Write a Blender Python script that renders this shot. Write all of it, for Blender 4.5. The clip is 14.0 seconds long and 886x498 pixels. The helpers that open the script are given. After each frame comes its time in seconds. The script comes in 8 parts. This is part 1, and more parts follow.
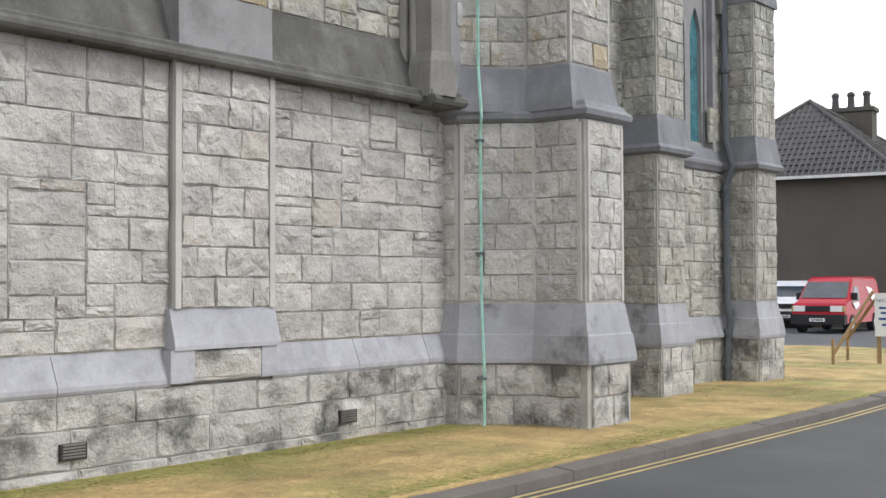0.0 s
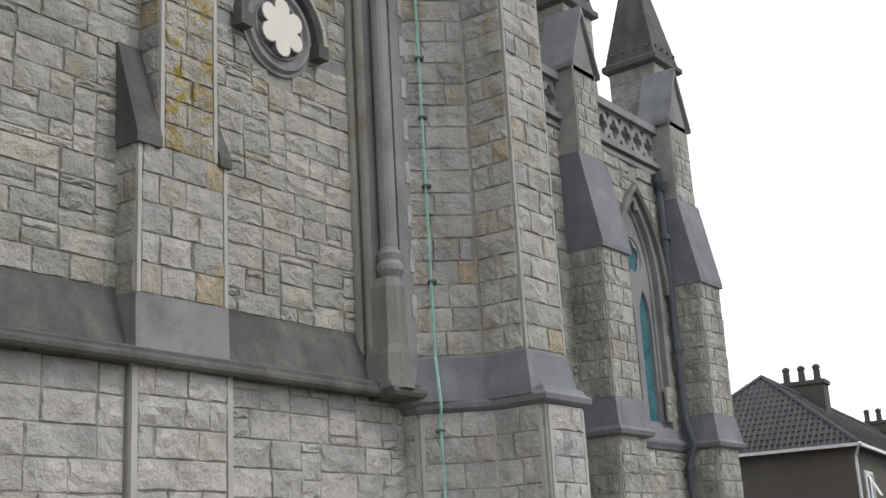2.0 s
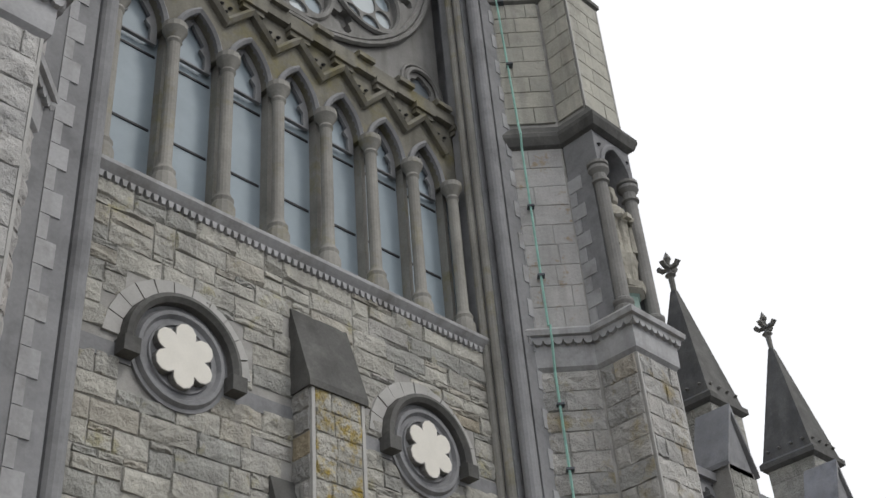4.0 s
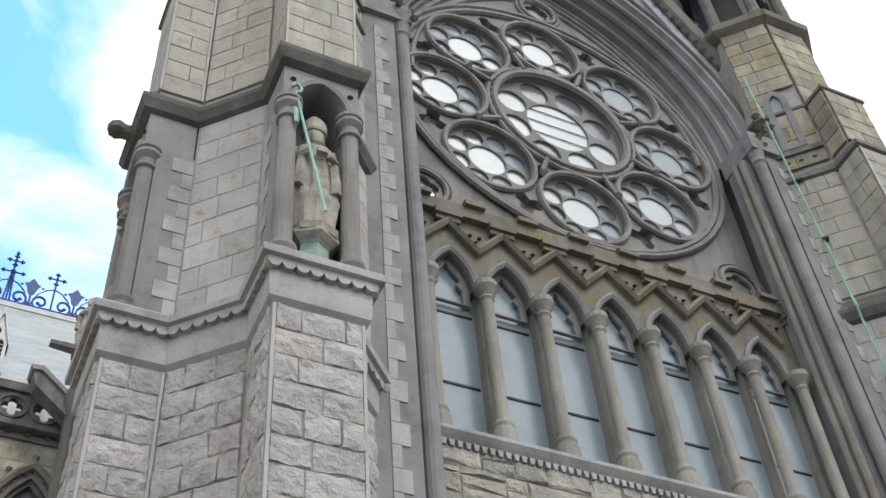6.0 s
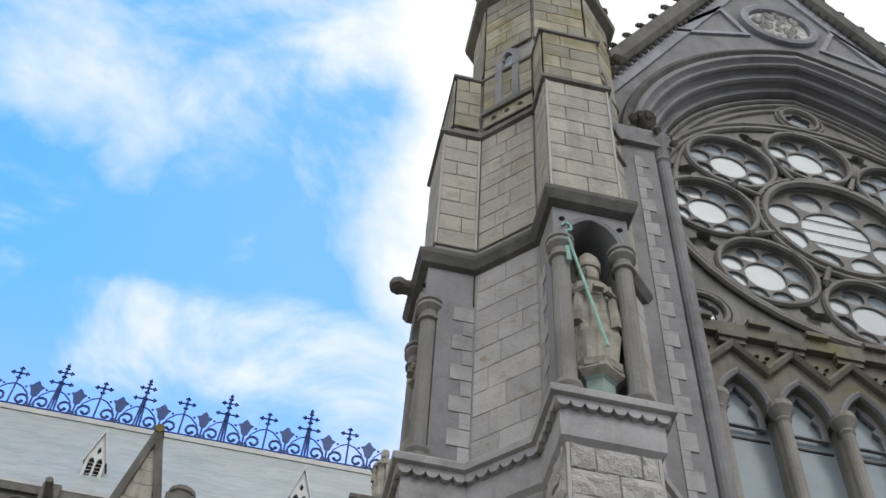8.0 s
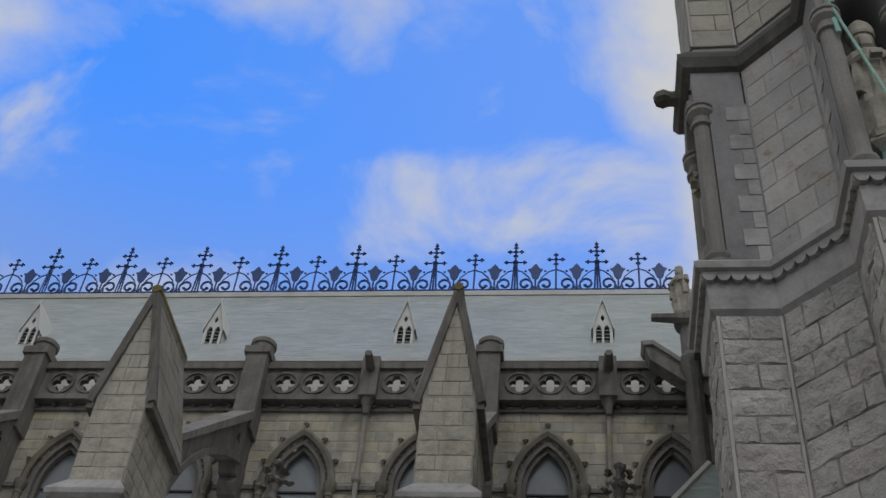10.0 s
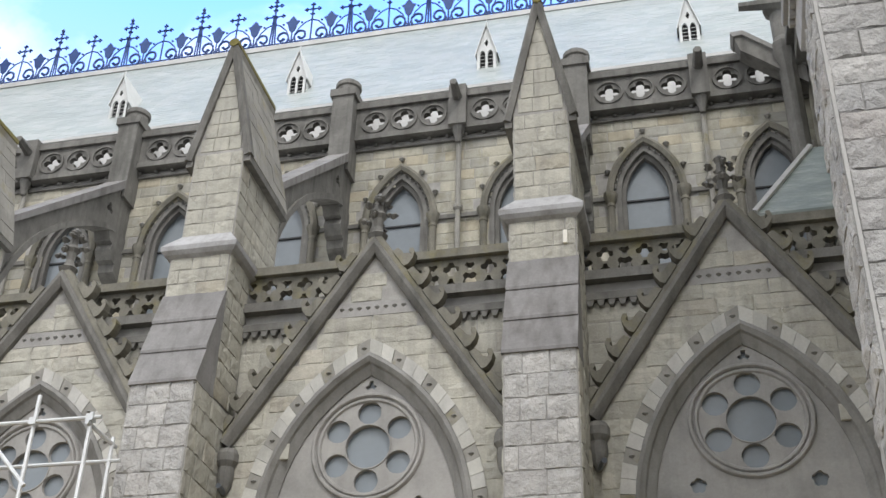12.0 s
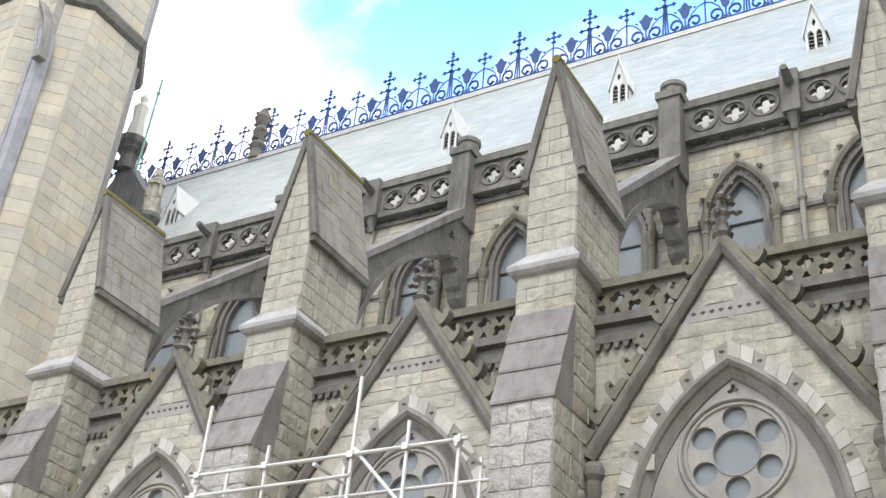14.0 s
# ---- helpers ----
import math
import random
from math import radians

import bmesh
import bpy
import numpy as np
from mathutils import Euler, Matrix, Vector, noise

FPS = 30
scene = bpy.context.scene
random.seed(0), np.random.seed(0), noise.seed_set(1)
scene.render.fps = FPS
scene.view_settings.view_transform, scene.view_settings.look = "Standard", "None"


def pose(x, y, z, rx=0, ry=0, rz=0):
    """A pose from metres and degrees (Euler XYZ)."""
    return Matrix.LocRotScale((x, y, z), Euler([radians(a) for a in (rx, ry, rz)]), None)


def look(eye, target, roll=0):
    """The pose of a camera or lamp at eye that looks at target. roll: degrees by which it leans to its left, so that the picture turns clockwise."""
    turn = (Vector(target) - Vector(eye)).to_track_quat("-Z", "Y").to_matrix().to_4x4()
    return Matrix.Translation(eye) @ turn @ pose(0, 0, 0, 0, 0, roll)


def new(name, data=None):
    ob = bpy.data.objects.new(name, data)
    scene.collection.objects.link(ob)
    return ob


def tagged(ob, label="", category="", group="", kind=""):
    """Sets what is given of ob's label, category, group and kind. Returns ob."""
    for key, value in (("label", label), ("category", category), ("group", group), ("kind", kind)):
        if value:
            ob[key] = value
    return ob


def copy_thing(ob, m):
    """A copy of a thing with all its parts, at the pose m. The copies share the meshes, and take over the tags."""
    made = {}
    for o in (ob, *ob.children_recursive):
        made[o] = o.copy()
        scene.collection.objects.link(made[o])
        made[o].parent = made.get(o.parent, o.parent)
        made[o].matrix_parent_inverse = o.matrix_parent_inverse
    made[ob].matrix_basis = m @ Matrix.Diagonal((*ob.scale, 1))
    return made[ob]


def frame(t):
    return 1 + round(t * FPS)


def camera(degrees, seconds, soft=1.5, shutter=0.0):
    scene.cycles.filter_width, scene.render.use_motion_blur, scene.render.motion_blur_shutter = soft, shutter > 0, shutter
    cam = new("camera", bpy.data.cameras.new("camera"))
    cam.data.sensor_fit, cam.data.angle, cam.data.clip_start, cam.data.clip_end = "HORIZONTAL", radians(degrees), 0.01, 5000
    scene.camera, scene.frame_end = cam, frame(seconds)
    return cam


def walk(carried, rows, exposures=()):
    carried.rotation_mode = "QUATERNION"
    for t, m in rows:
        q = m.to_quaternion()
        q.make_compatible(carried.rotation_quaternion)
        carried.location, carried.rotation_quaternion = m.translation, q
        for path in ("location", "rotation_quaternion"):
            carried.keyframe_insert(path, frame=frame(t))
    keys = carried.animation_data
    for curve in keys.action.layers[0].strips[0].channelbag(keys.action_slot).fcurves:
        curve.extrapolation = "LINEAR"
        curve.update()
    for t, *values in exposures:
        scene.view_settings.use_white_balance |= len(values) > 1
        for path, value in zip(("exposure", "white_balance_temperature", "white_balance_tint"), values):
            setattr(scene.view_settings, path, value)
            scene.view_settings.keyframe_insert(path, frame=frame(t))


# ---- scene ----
cam = camera(40.3, 14.0)
PATH = [
    (0, (-0.267, -0.156, 1.965), (1.3, 1.086, 2.022), -0.2),
    (0.5, (-0.253, -0.143, 1.966), (1.348, 1.053, 2.029), 0.5),
    (1, (-0.249, -0.115, 1.967), (1.363, 1.05, 2.184), 0.2),
    (1.5, (-0.24, -0.091, 1.961), (1.354, 1.06, 2.33), -1.4),
    (2, (-0.242, -0.075, 1.956), (1.322, 1.054, 2.486), -3.3),
    (2.3, (-0.252, -0.055, 1.964), (1.286, 1.061, 2.589), -3.8),
    (2.4, (-0.251, -0.047, 1.966), (1.279, 1.062, 2.62), -3.5),
    (2.5, (-0.248, -0.04, 1.967), (1.264, 1.069, 2.663), -3.8),
    (3, (-0.242, -0.019, 1.981), (1.195, 1.088, 2.823), -4.7),
    (3.2, (-0.231, -0.008, 1.986), (1.164, 1.095, 2.902), -4.2),
    (5.3, (-0.009, 0.104, 2.106), (0.896, 1.235, 3.485), -7.3),
    (5.5, (0.001, 0.108, 2.109), (0.836, 1.264, 3.511), -6.5),
    (5.8, (0.016, 0.116, 2.109), (0.729, 1.297, 3.557), -5.7),
    (6, (0.021, 0.118, 2.107), (0.668, 1.297, 3.588), -5.6),
    (6.5, (0.015, 0.109, 2.103), (0.532, 1.242, 3.668), -5.6),
    (7, (0.0, 0.101, 2.109), (0.446, 1.215, 3.71), -5.8),
    (7.2, (-0.012, 0.098, 2.11), (0.385, 1.213, 3.723), -4.3),
    (9.3, (-0.195, 0.075, 2.035), (-0.329, 1.317, 3.597), 10.8),
    (9.5, (-0.204, 0.084, 2.031), (-0.367, 1.377, 3.548), 9.5),
    (10, (-0.217, 0.106, 2.02), (-0.447, 1.491, 3.444), 6.1),
    (10.5, (-0.217, 0.154, 1.994), (-0.504, 1.593, 3.353), 4.0),
    (11, (-0.23, 0.21, 1.968), (-0.548, 1.772, 3.175), 2.6),
    (11.5, (-0.242, 0.253, 1.957), (-0.588, 1.854, 3.105), 2.1),
    (12, (-0.271, 0.273, 1.964), (-0.669, 1.912, 3.038), 1.5),
    (12.5, (-0.315, 0.275, 1.977), (-0.827, 1.874, 3.065), 3.5),
    (13, (-0.373, 0.287, 1.982), (-1.04, 1.84, 3.051), 4.3),
    (13.5, (-0.449, 0.311, 1.985), (-1.25, 1.794, 3.062), 6.0),
    (14, (-0.475, 0.338, 2.005), (-1.378, 1.772, 3.067), 5.6),
]
walk(cam, [(t, look(e, g, r)) for t, e, g, r in PATH],
     exposures=[(0, -0.03), (0.5, -0.2), (1.0, -0.25), (2.0, -0.51), (3.2, -0.85), (5.3, -0.35), (7.2, -0.23), (9.3, -1.79), (9.8, -1.67), (10.5, -1.24), (11.0, -0.75), (12.0, -0.08), (14.0, 0.22)])

# ---- light ----
SUN_EL, SUN_AZ = radians(48), radians(158)   # azimuth clockwise from +y


def make_world():
    w = bpy.data.worlds.new("sky")
    w.use_nodes = True
    scene.world = w
    nt = w.node_tree
    nt.nodes.clear()
    n, l = nt.nodes.new, nt.links.new
    out, bg = n("ShaderNodeOutputWorld"), n("ShaderNodeBackground")
    sky = n("ShaderNodeTexSky")
    sky.sky_type, sky.sun_disc = "NISHITA", False
    sky.sun_elevation, sky.sun_rotation = SUN_EL, SUN_AZ
    sky.air_density, sky.dust_density, sky.ozone_density = 1.0, 0.6, 2.5
    tc = n("ShaderNodeTexCoord")
    mp = n("ShaderNodeMapping")
    mp.inputs["Scale"].default_value = (1.0, 1.0, 1.5)
    l(tc.outputs["Generated"], mp.inputs["Vector"])
    big = n("ShaderNodeTexNoise")
    big.inputs["Scale"].default_value, big.inputs["Detail"].default_value, big.inputs["Roughness"].default_value = 3.4, 9.0, 0.56
    big.inputs["Distortion"].default_value = 0.25
    l(mp.outputs["Vector"], big.inputs["Vector"])
    # the blue gap stands over the nave; all round it the cloud closes
    dx = n("ShaderNodeVectorMath")
    dx.operation = "DOT_PRODUCT"
    dx.inputs[1].default_value = (0.08, -0.60, -0.797)
    l(tc.outputs["Generated"], dx.inputs[0])
    mr = n("ShaderNodeMapRange")
    mr.inputs["From Min"].default_value, mr.inputs["From Max"].default_value = -0.985, -0.86
    mr.inputs["To Min"].default_value, mr.inputs["To Max"].default_value = -0.03, 0.34
    l(dx.outputs["Value"], mr.inputs["Value"])
    add = n("ShaderNodeMath")
    add.operation = "ADD"
    l(big.outputs["Fac"], add.inputs[0])
    sep = n("ShaderNodeSeparateXYZ")
    l(tc.outputs["Generated"], sep.inputs["Vector"])
    east = n("ShaderNodeMapRange")
    east.inputs["From Min"].default_value, east.inputs["From Max"].default_value = -0.02, 0.10
    east.inputs["To Min"].default_value, east.inputs["To Max"].default_value = 0.0, 0.26
    l(sep.outputs["X"], east.inputs["Value"])
    both = n("ShaderNodeMath")
    both.operation = "ADD"
    l(mr.outputs["Result"], both.inputs[0])
    l(east.outputs["Result"], both.inputs[1])
    l(both.outputs["Value"], add.inputs[1])
    ramp = n("ShaderNodeValToRGB")
    ramp.color_ramp.elements[0].position, ramp.color_ramp.elements[1].position = 0.50, 0.72
    l(add.outputs["Value"], ramp.inputs["Fac"])
    mix = n("ShaderNodeMix")
    mix.data_type = "RGBA"
    mix.inputs["B"].default_value = (16.6, 16.8, 17.2, 1)
    tint = n("ShaderNodeMix")
    tint.data_type, tint.blend_type = "RGBA", "MULTIPLY"
    tint.inputs["Factor"].default_value = 1.0
    tint.inputs["B"].default_value = (2.7, 7.0, 12.4, 1)
    l(sky.outputs["Color"], tint.inputs["A"])
    # haze whitens the blue towards the horizon
    far = n("ShaderNodeMapRange")
    far.inputs["From Min"].default_value, far.inputs["From Max"].default_value = 0.60, 0.77
    far.interpolation_type = "SMOOTHSTEP"
    far.inputs["To Min"].default_value, far.inputs["To Max"].default_value = 0.5, 0.0
    l(sep.outputs["Z"], far.inputs["Value"])
    haze = n("ShaderNodeMix")
    haze.data_type = "RGBA"
    haze.inputs["B"].default_value = (9.0, 9.6, 10.4, 1)
    l(far.outputs["Result"], haze.inputs["Factor"])
    l(tint.outputs["Result"], haze.inputs["A"])
    # thin torn wisps drawn over the blue
    wm = n("ShaderNodeMapping")
    wm.inputs["Location"].default_value, wm.inputs["Rotation"].default_value = (3.1, 1.7, 0.4), (0.3, 0.5, 0.7)
    wm.inputs["Scale"].default_value = (1.0, 2.0, 1.3)
    l(tc.outputs["Generated"], wm.inputs["Vector"])
    wisp = n("ShaderNodeTexNoise")
    wisp.inputs["Scale"].default_value, wisp.inputs["Detail"].default_value, wisp.inputs["Roughness"].default_value = 5.0, 7.0, 0.55
    wisp.inputs["Distortion"].default_value = 0.4
    l(wm.outputs["Vector"], wisp.inputs["Vector"])
    thin = n("ShaderNodeMapRange")
    thin.interpolation_type = "SMOOTHSTEP"
    thin.inputs["From Min"].default_value, thin.inputs["From Max"].default_value = 0.50, 0.74
    thin.inputs["To Min"].default_value, thin.inputs["To Max"].default_value = 0.0, 0.75
    l(wisp.outputs["Fac"], thin.inputs["Value"])
    most = n("ShaderNodeMath")
    most.operation = "MAXIMUM"
    l(ramp.outputs["Color"], most.inputs[0])
    veil = n("ShaderNodeMapRange")
    veil.inputs["From Min"].default_value, veil.inputs["From Max"].default_value = -0.42, 0.0
    veil.inputs["To Min"].default_value, veil.inputs["To Max"].default_value = 0.0, 0.13
    veil.interpolation_type = "SMOOTHSTEP"
    l(sep.outputs["X"], veil.inputs["Value"])
    fuller = n("ShaderNodeMath")
    fuller.operation = "ADD"
    l(thin.outputs["Result"], fuller.inputs[0])
    l(veil.outputs["Result"], fuller.inputs[1])
    l(fuller.outputs["Value"], most.inputs[1])
    most.use_clamp = True
    l(most.outputs["Value"], mix.inputs["Factor"])
    l(haze.outputs["Result"], mix.inputs["A"])
    l(mix.outputs["Result"], bg.inputs["Color"])
    bg.inputs["Strength"].default_value = 0.105
    l(bg.outputs["Background"], out.inputs["Surface"])


make_world()
sun_data = bpy.data.lights.new("sun", "SUN")
sun_data.energy, sun_data.angle, sun_data.color = 1.6, radians(12), (1.0, 0.97, 0.93)
sun = new("sun", sun_data)
sun_dir = Vector((math.sin(SUN_AZ) * math.cos(SUN_EL), math.cos(SUN_AZ) * math.cos(SUN_EL), math.sin(SUN_EL)))
sun.matrix_world = look(sun_dir * 90, (0, 0, 0))


# ---- materials ----
def material(name, color, rough=0.85, metal=0.0, vary=0.15, scale=3.0, fine=40.0, bump=0.4, bump_size=0.01, second=None, stain=None,
             pieces=None, spec=0.3, stretch=None):
    """color with two scales of grain; second: a patchy second colour; stain: vertical streaks; pieces: colours dealt out piece by piece."""
    m = bpy.data.materials.new(name)
    m.use_nodes = True
    nt = m.node_tree
    n, l = nt.nodes.new, nt.links.new
    b = nt.nodes["Principled BSDF"]
    b.inputs["Roughness"].default_value, b.inputs["Metallic"].default_value = rough, metal
    b.inputs["Specular IOR Level"].default_value = spec
    geo = n("ShaderNodeNewGeometry")
    pos = geo.outputs["Position"]
    if stretch:
        mp = n("ShaderNodeMapping")
        mp.inputs["Scale"].default_value = stretch
        l(pos, mp.inputs["Vector"])
        pos = mp.outputs["Vector"]

    def tex(s, detail=6.0, rgh=0.6):
        t = n("ShaderNodeTexNoise")
        t.inputs["Scale"].default_value, t.inputs["Detail"].default_value, t.inputs["Roughness"].default_value = s, detail, rgh
        l(pos, t.inputs["Vector"])
        return t.outputs["Fac"]

    def mixc(kind, fac, a, c):
        x = n("ShaderNodeMix")
        x.data_type, x.blend_type = "RGBA", kind
        for sock, val in ((x.inputs["Factor"], fac), (x.inputs["A"], a), (x.inputs["B"], c)):
            if isinstance(val, (int, float)):
                sock.default_value = val
            elif isinstance(val, tuple):
                sock.default_value = (*val[:3], 1)
            else:
                l(val, sock)
        return x.outputs["Result"]

    def ramp(fac, lo, hi, c0=(0, 0, 0), c1=(1, 1, 1)):
        r = n("ShaderNodeValToRGB")
        r.color_ramp.elements[0].position, r.color_ramp.elements[1].position = lo, hi
        r.color_ramp.elements[0].color, r.color_ramp.elements[1].color = (*c0, 1), (*c1, 1)
        l(fac, r.inputs["Fac"])
        return r.outputs["Color"]

    col = tuple(color)
    if pieces:
        info = n("ShaderNodeObjectInfo")
        s = n("ShaderNodeMath")
        s.operation = "ADD"
        l(info.outputs["Random"], s.inputs[0])
        l(geo.outputs["Random Per Island"], s.inputs[1])
        fr = n("ShaderNodeMath")
        fr.operation = "FRACT"
        l(s.outputs["Value"], fr.inputs[0])
        r = n("ShaderNodeValToRGB")
        r.color_ramp.interpolation = "CONSTANT"
        els = r.color_ramp.elements
        while len(els) < len(pieces):
            els.new(0.5)
        for i, (p, c) in enumerate(pieces):
            els[i].position, els[i].color = p, (*c, 1)
        l(fr.outputs["Value"], r.inputs["Fac"])
        col = r.outputs["Color"]
    if second:
        c2, lo, hi, sc = second
        col = mixc("MIX", ramp(tex(sc, 8.0, 0.65), lo, hi), col, c2)
    if stain:
        c3, amount = stain
        mp = n("ShaderNodeMapping")
        mp.inputs["Scale"].default_value = (3.5, 3.5, 0.35)
        l(geo.outputs["Position"], mp.inputs["Vector"])
        t = n("ShaderNodeTexNoise")
        t.inputs["Scale"].default_value, t.inputs["Detail"].default_value = 1.6, 7.0
        l(mp.outputs["Vector"], t.inputs["Vector"])
        f = n("ShaderNodeMath")
        f.operation = "MULTIPLY"
        f.inputs[1].default_value = amount
        l(ramp(t.outputs["Fac"], 0.48, 0.72), f.inputs[0])
        col = mixc("MIX", f.outputs["Value"], col, c3)
    coarse = tex(scale)
    grain = tex(fine, 3.0, 0.7)
    lo, hi = 1 - vary, 1 + vary
    col = mixc("MULTIPLY", 1.0, col, ramp(coarse, 0.3, 0.7, (lo, lo, lo), (hi, hi, hi)))
    g = vary * 0.45
    col = mixc("MULTIPLY", 1.0, col, ramp(grain, 0.3, 0.7, (1 - g, 1 - g, 1 - g), (1 + g, 1 + g, 1 + g)))
    l(col, b.inputs["Base Color"])
    if bump:
        sm = n("ShaderNodeMath")
        sm.operation = "ADD"
        half = n("ShaderNodeMath")
        half.operation = "MULTIPLY"
        half.inputs[1].default_value = 0.4
        l(grain, half.inputs[0])
        l(half.outputs["Value"], sm.inputs[0])
        l(tex(fine * 0.3, 5.0, 0.6), sm.inputs[1])
        bp = n("ShaderNodeBump")
        bp.inputs["Strength"].default_value, bp.inputs["Distance"].default_value = bump, bump_size
        l(sm.outputs["Value"], bp.inputs["Height"])
        l(bp.outputs["Normal"], b.inputs["Normal"])
    return m


GRANITE = [(0.0, (0.400, 0.390, 0.374)), (0.17, (0.460, 0.446, 0.424)), (0.36, (0.350, 0.346, 0.337)), (0.5, (0.430, 0.419, 0.401)),
           (0.68, (0.500, 0.482, 0.455)), (0.82, (0.370, 0.356, 0.341)), (0.93, (0.440, 0.402, 0.372)), (0.975, (0.420, 0.374, 0.319))]
WARM = [(0.0, (0.380, 0.369, 0.351)), (0.2, (0.430, 0.416, 0.391)), (0.4, (0.330, 0.327, 0.317)), (0.6, (0.400, 0.386, 0.361)),
        (0.74, (0.450, 0.436, 0.408)), (0.86, (0.395, 0.372, 0.338)), (0.945, (0.385, 0.345, 0.285)), (0.965, (0.360, 0.349, 0.341))]
GRANITE = [(p, tuple(0.5 * a + 0.5 * b for a, b in zip(c, (0.425, 0.416, 0.402)))) for p, c in GRANITE]
M_stone = material("granite_rock_face", (0.4, 0.39, 0.36), pieces=GRANITE, vary=0.22, scale=2.2, fine=24, bump=0.95, bump_size=0.055,
                   second=((0.27, 0.265, 0.25), 0.55, 0.75, 5.0))
M_warm = material("granite_lichen", (0.4, 0.39, 0.36), pieces=[(p, (c[0] * 1.02, c[1] * 1.02, c[2] * 0.97)) for p, c in WARM], vary=0.22, scale=2.2, fine=30, bump=0.95, bump_size=0.055,
                  second=((0.32, 0.29, 0.13), 0.57, 0.74, 2.6), stain=((0.22, 0.215, 0.2), 0.4))
M_base = material("granite_plinth", (0.4, 0.39, 0.36), pieces=GRANITE, vary=0.22, scale=2.0, fine=28, bump=0.95, bump_size=0.055,
                  second=((0.11, 0.11, 0.105), 0.46, 0.62, 1.9))
M_ash = material("granite_ashlar", (0.4, 0.39, 0.36), pieces=[(p, (c[0] * 1.01, c[1] * 1.0, c[2] * 0.90)) for p, c in GRANITE], vary=0.16,
                 scale=1.6, fine=32, bump=0.8, bump_size=0.02, second=((0.27, 0.262, 0.225), 0.5, 0.72, 3.2), stain=((0.24, 0.23, 0.21), 0.55))
M_cream = material("sandstone_buff", (0.4, 0.36, 0.28), pieces=[(0.0, (0.37, 0.355, 0.30)), (0.3, (0.43, 0.405, 0.33)), (0.6, (0.33, 0.32, 0.28)), (0.85, (0.40, 0.36, 0.275))],
                   vary=0.18, scale=1.6, fine=40, bump=0.6, bump_size=0.015, second=((0.25, 0.235, 0.17), 0.52, 0.72, 2.4), stain=((0.2, 0.19, 0.16), 0.5))
M_oldtop = material("lichened_rubble", (0.4, 0.36, 0.28), pieces=[(0.0, (0.34, 0.325, 0.26)), (0.3, (0.40, 0.375, 0.29)), (0.6, (0.28, 0.27, 0.22)), (0.85, (0.37, 0.33, 0.23))],
                     vary=0.22, scale=1.6, fine=34, bump=0.8, bump_size=0.02, second=((0.24, 0.205, 0.09), 0.5, 0.7, 2.0), stain=((0.19, 0.18, 0.14), 0.5))
M_lichen = material("granite_orange_lichen", (0.4, 0.39, 0.36), pieces=[(0.0, (0.40, 0.39, 0.37)), (0.2, (0.44, 0.425, 0.40)), (0.4, (0.34, 0.335, 0.32)), (0.55, (0.41, 0.395, 0.37)), (0.7, (0.46, 0.445, 0.415)), (0.84, (0.40, 0.365, 0.31)), (0.92, (0.41, 0.35, 0.25)), (0.96, (0.36, 0.35, 0.33))],
                    vary=0.2, scale=2.2, fine=34, bump=0.9, bump_size=0.05, second=((0.33, 0.265, 0.12), 0.55, 0.74, 2.6), stain=((0.22, 0.215, 0.20), 0.35))
M_yellowed = material("granite_yellow_lichen", (0.4, 0.39, 0.36), pieces=[(p, (c[0], c[1] * 0.99, c[2] * 0.92)) for p, c in GRANITE], vary=0.25, scale=2.2, fine=34, bump=1.0, bump_size=0.07,
                      second=((0.36, 0.27, 0.07), 0.47, 0.62, 5.5), stain=((0.17, 0.15, 0.09), 0.4))
M_grime = material("granite_grimy", (0.3, 0.3, 0.28), pieces=[(p, (c[0] * 0.9, c[1] * 0.905, c[2] * 0.86)) for p, c in GRANITE], vary=0.25, scale=2.2, fine=30, bump=0.95, bump_size=0.055,
                   second=((0.17, 0.168, 0.15), 0.52, 0.72, 3.0), stain=((0.2, 0.195, 0.17), 0.5))
M_spot = material("ashlar_lichen_spots", (0.4, 0.39, 0.36), pieces=[(p, (c[0] * 1.02, c[1] * 1.02, c[2] * 1.03)) for p, c in GRANITE], vary=0.16, scale=1.6, fine=30, bump=0.7, bump_size=0.02,
                  second=((0.35, 0.28, 0.19), 0.57, 0.66, 4.5), stain=((0.27, 0.26, 0.25), 0.4))
M_margin = material("drafted_pale_margin", (0.43, 0.42, 0.40), vary=0.12, scale=2, fine=40, bump=0.3, bump_size=0.006)
M_voussoir = material("pale_arch_stone", (0.48, 0.47, 0.44), pieces=[(0.0, (0.47, 0.46, 0.43)), (0.4, (0.51, 0.50, 0.46)), (0.75, (0.43, 0.42, 0.385))], vary=0.14, scale=2, fine=40, bump=0.3, bump_size=0.006, stain=((0.3, 0.29, 0.27), 0.35))
M_string = material("limestone_grey_string", (0.385, 0.383, 0.388), vary=0.16, scale=1.5, fine=26, bump=0.3, bump_size=0.006, second=((0.24, 0.235, 0.225), 0.5, 0.72, 2.2), stain=((0.2, 0.195, 0.18), 0.4))
M_plinth = material("limestone_plinth_stained", (0.30, 0.305, 0.33), vary=0.16, scale=1.5, fine=26, bump=0.3, bump_size=0.006, second=((0.13, 0.13, 0.135), 0.54, 0.68, 1.6), stain=((0.22, 0.225, 0.24), 0.5))
M_blue = material("limestone_dark_blue", (0.185, 0.19, 0.21), vary=0.16, scale=1.5, fine=26, bump=0.3, bump_size=0.006, second=((0.24, 0.245, 0.26), 0.5, 0.7, 1.6), stain=((0.12, 0.12, 0.13), 0.4))
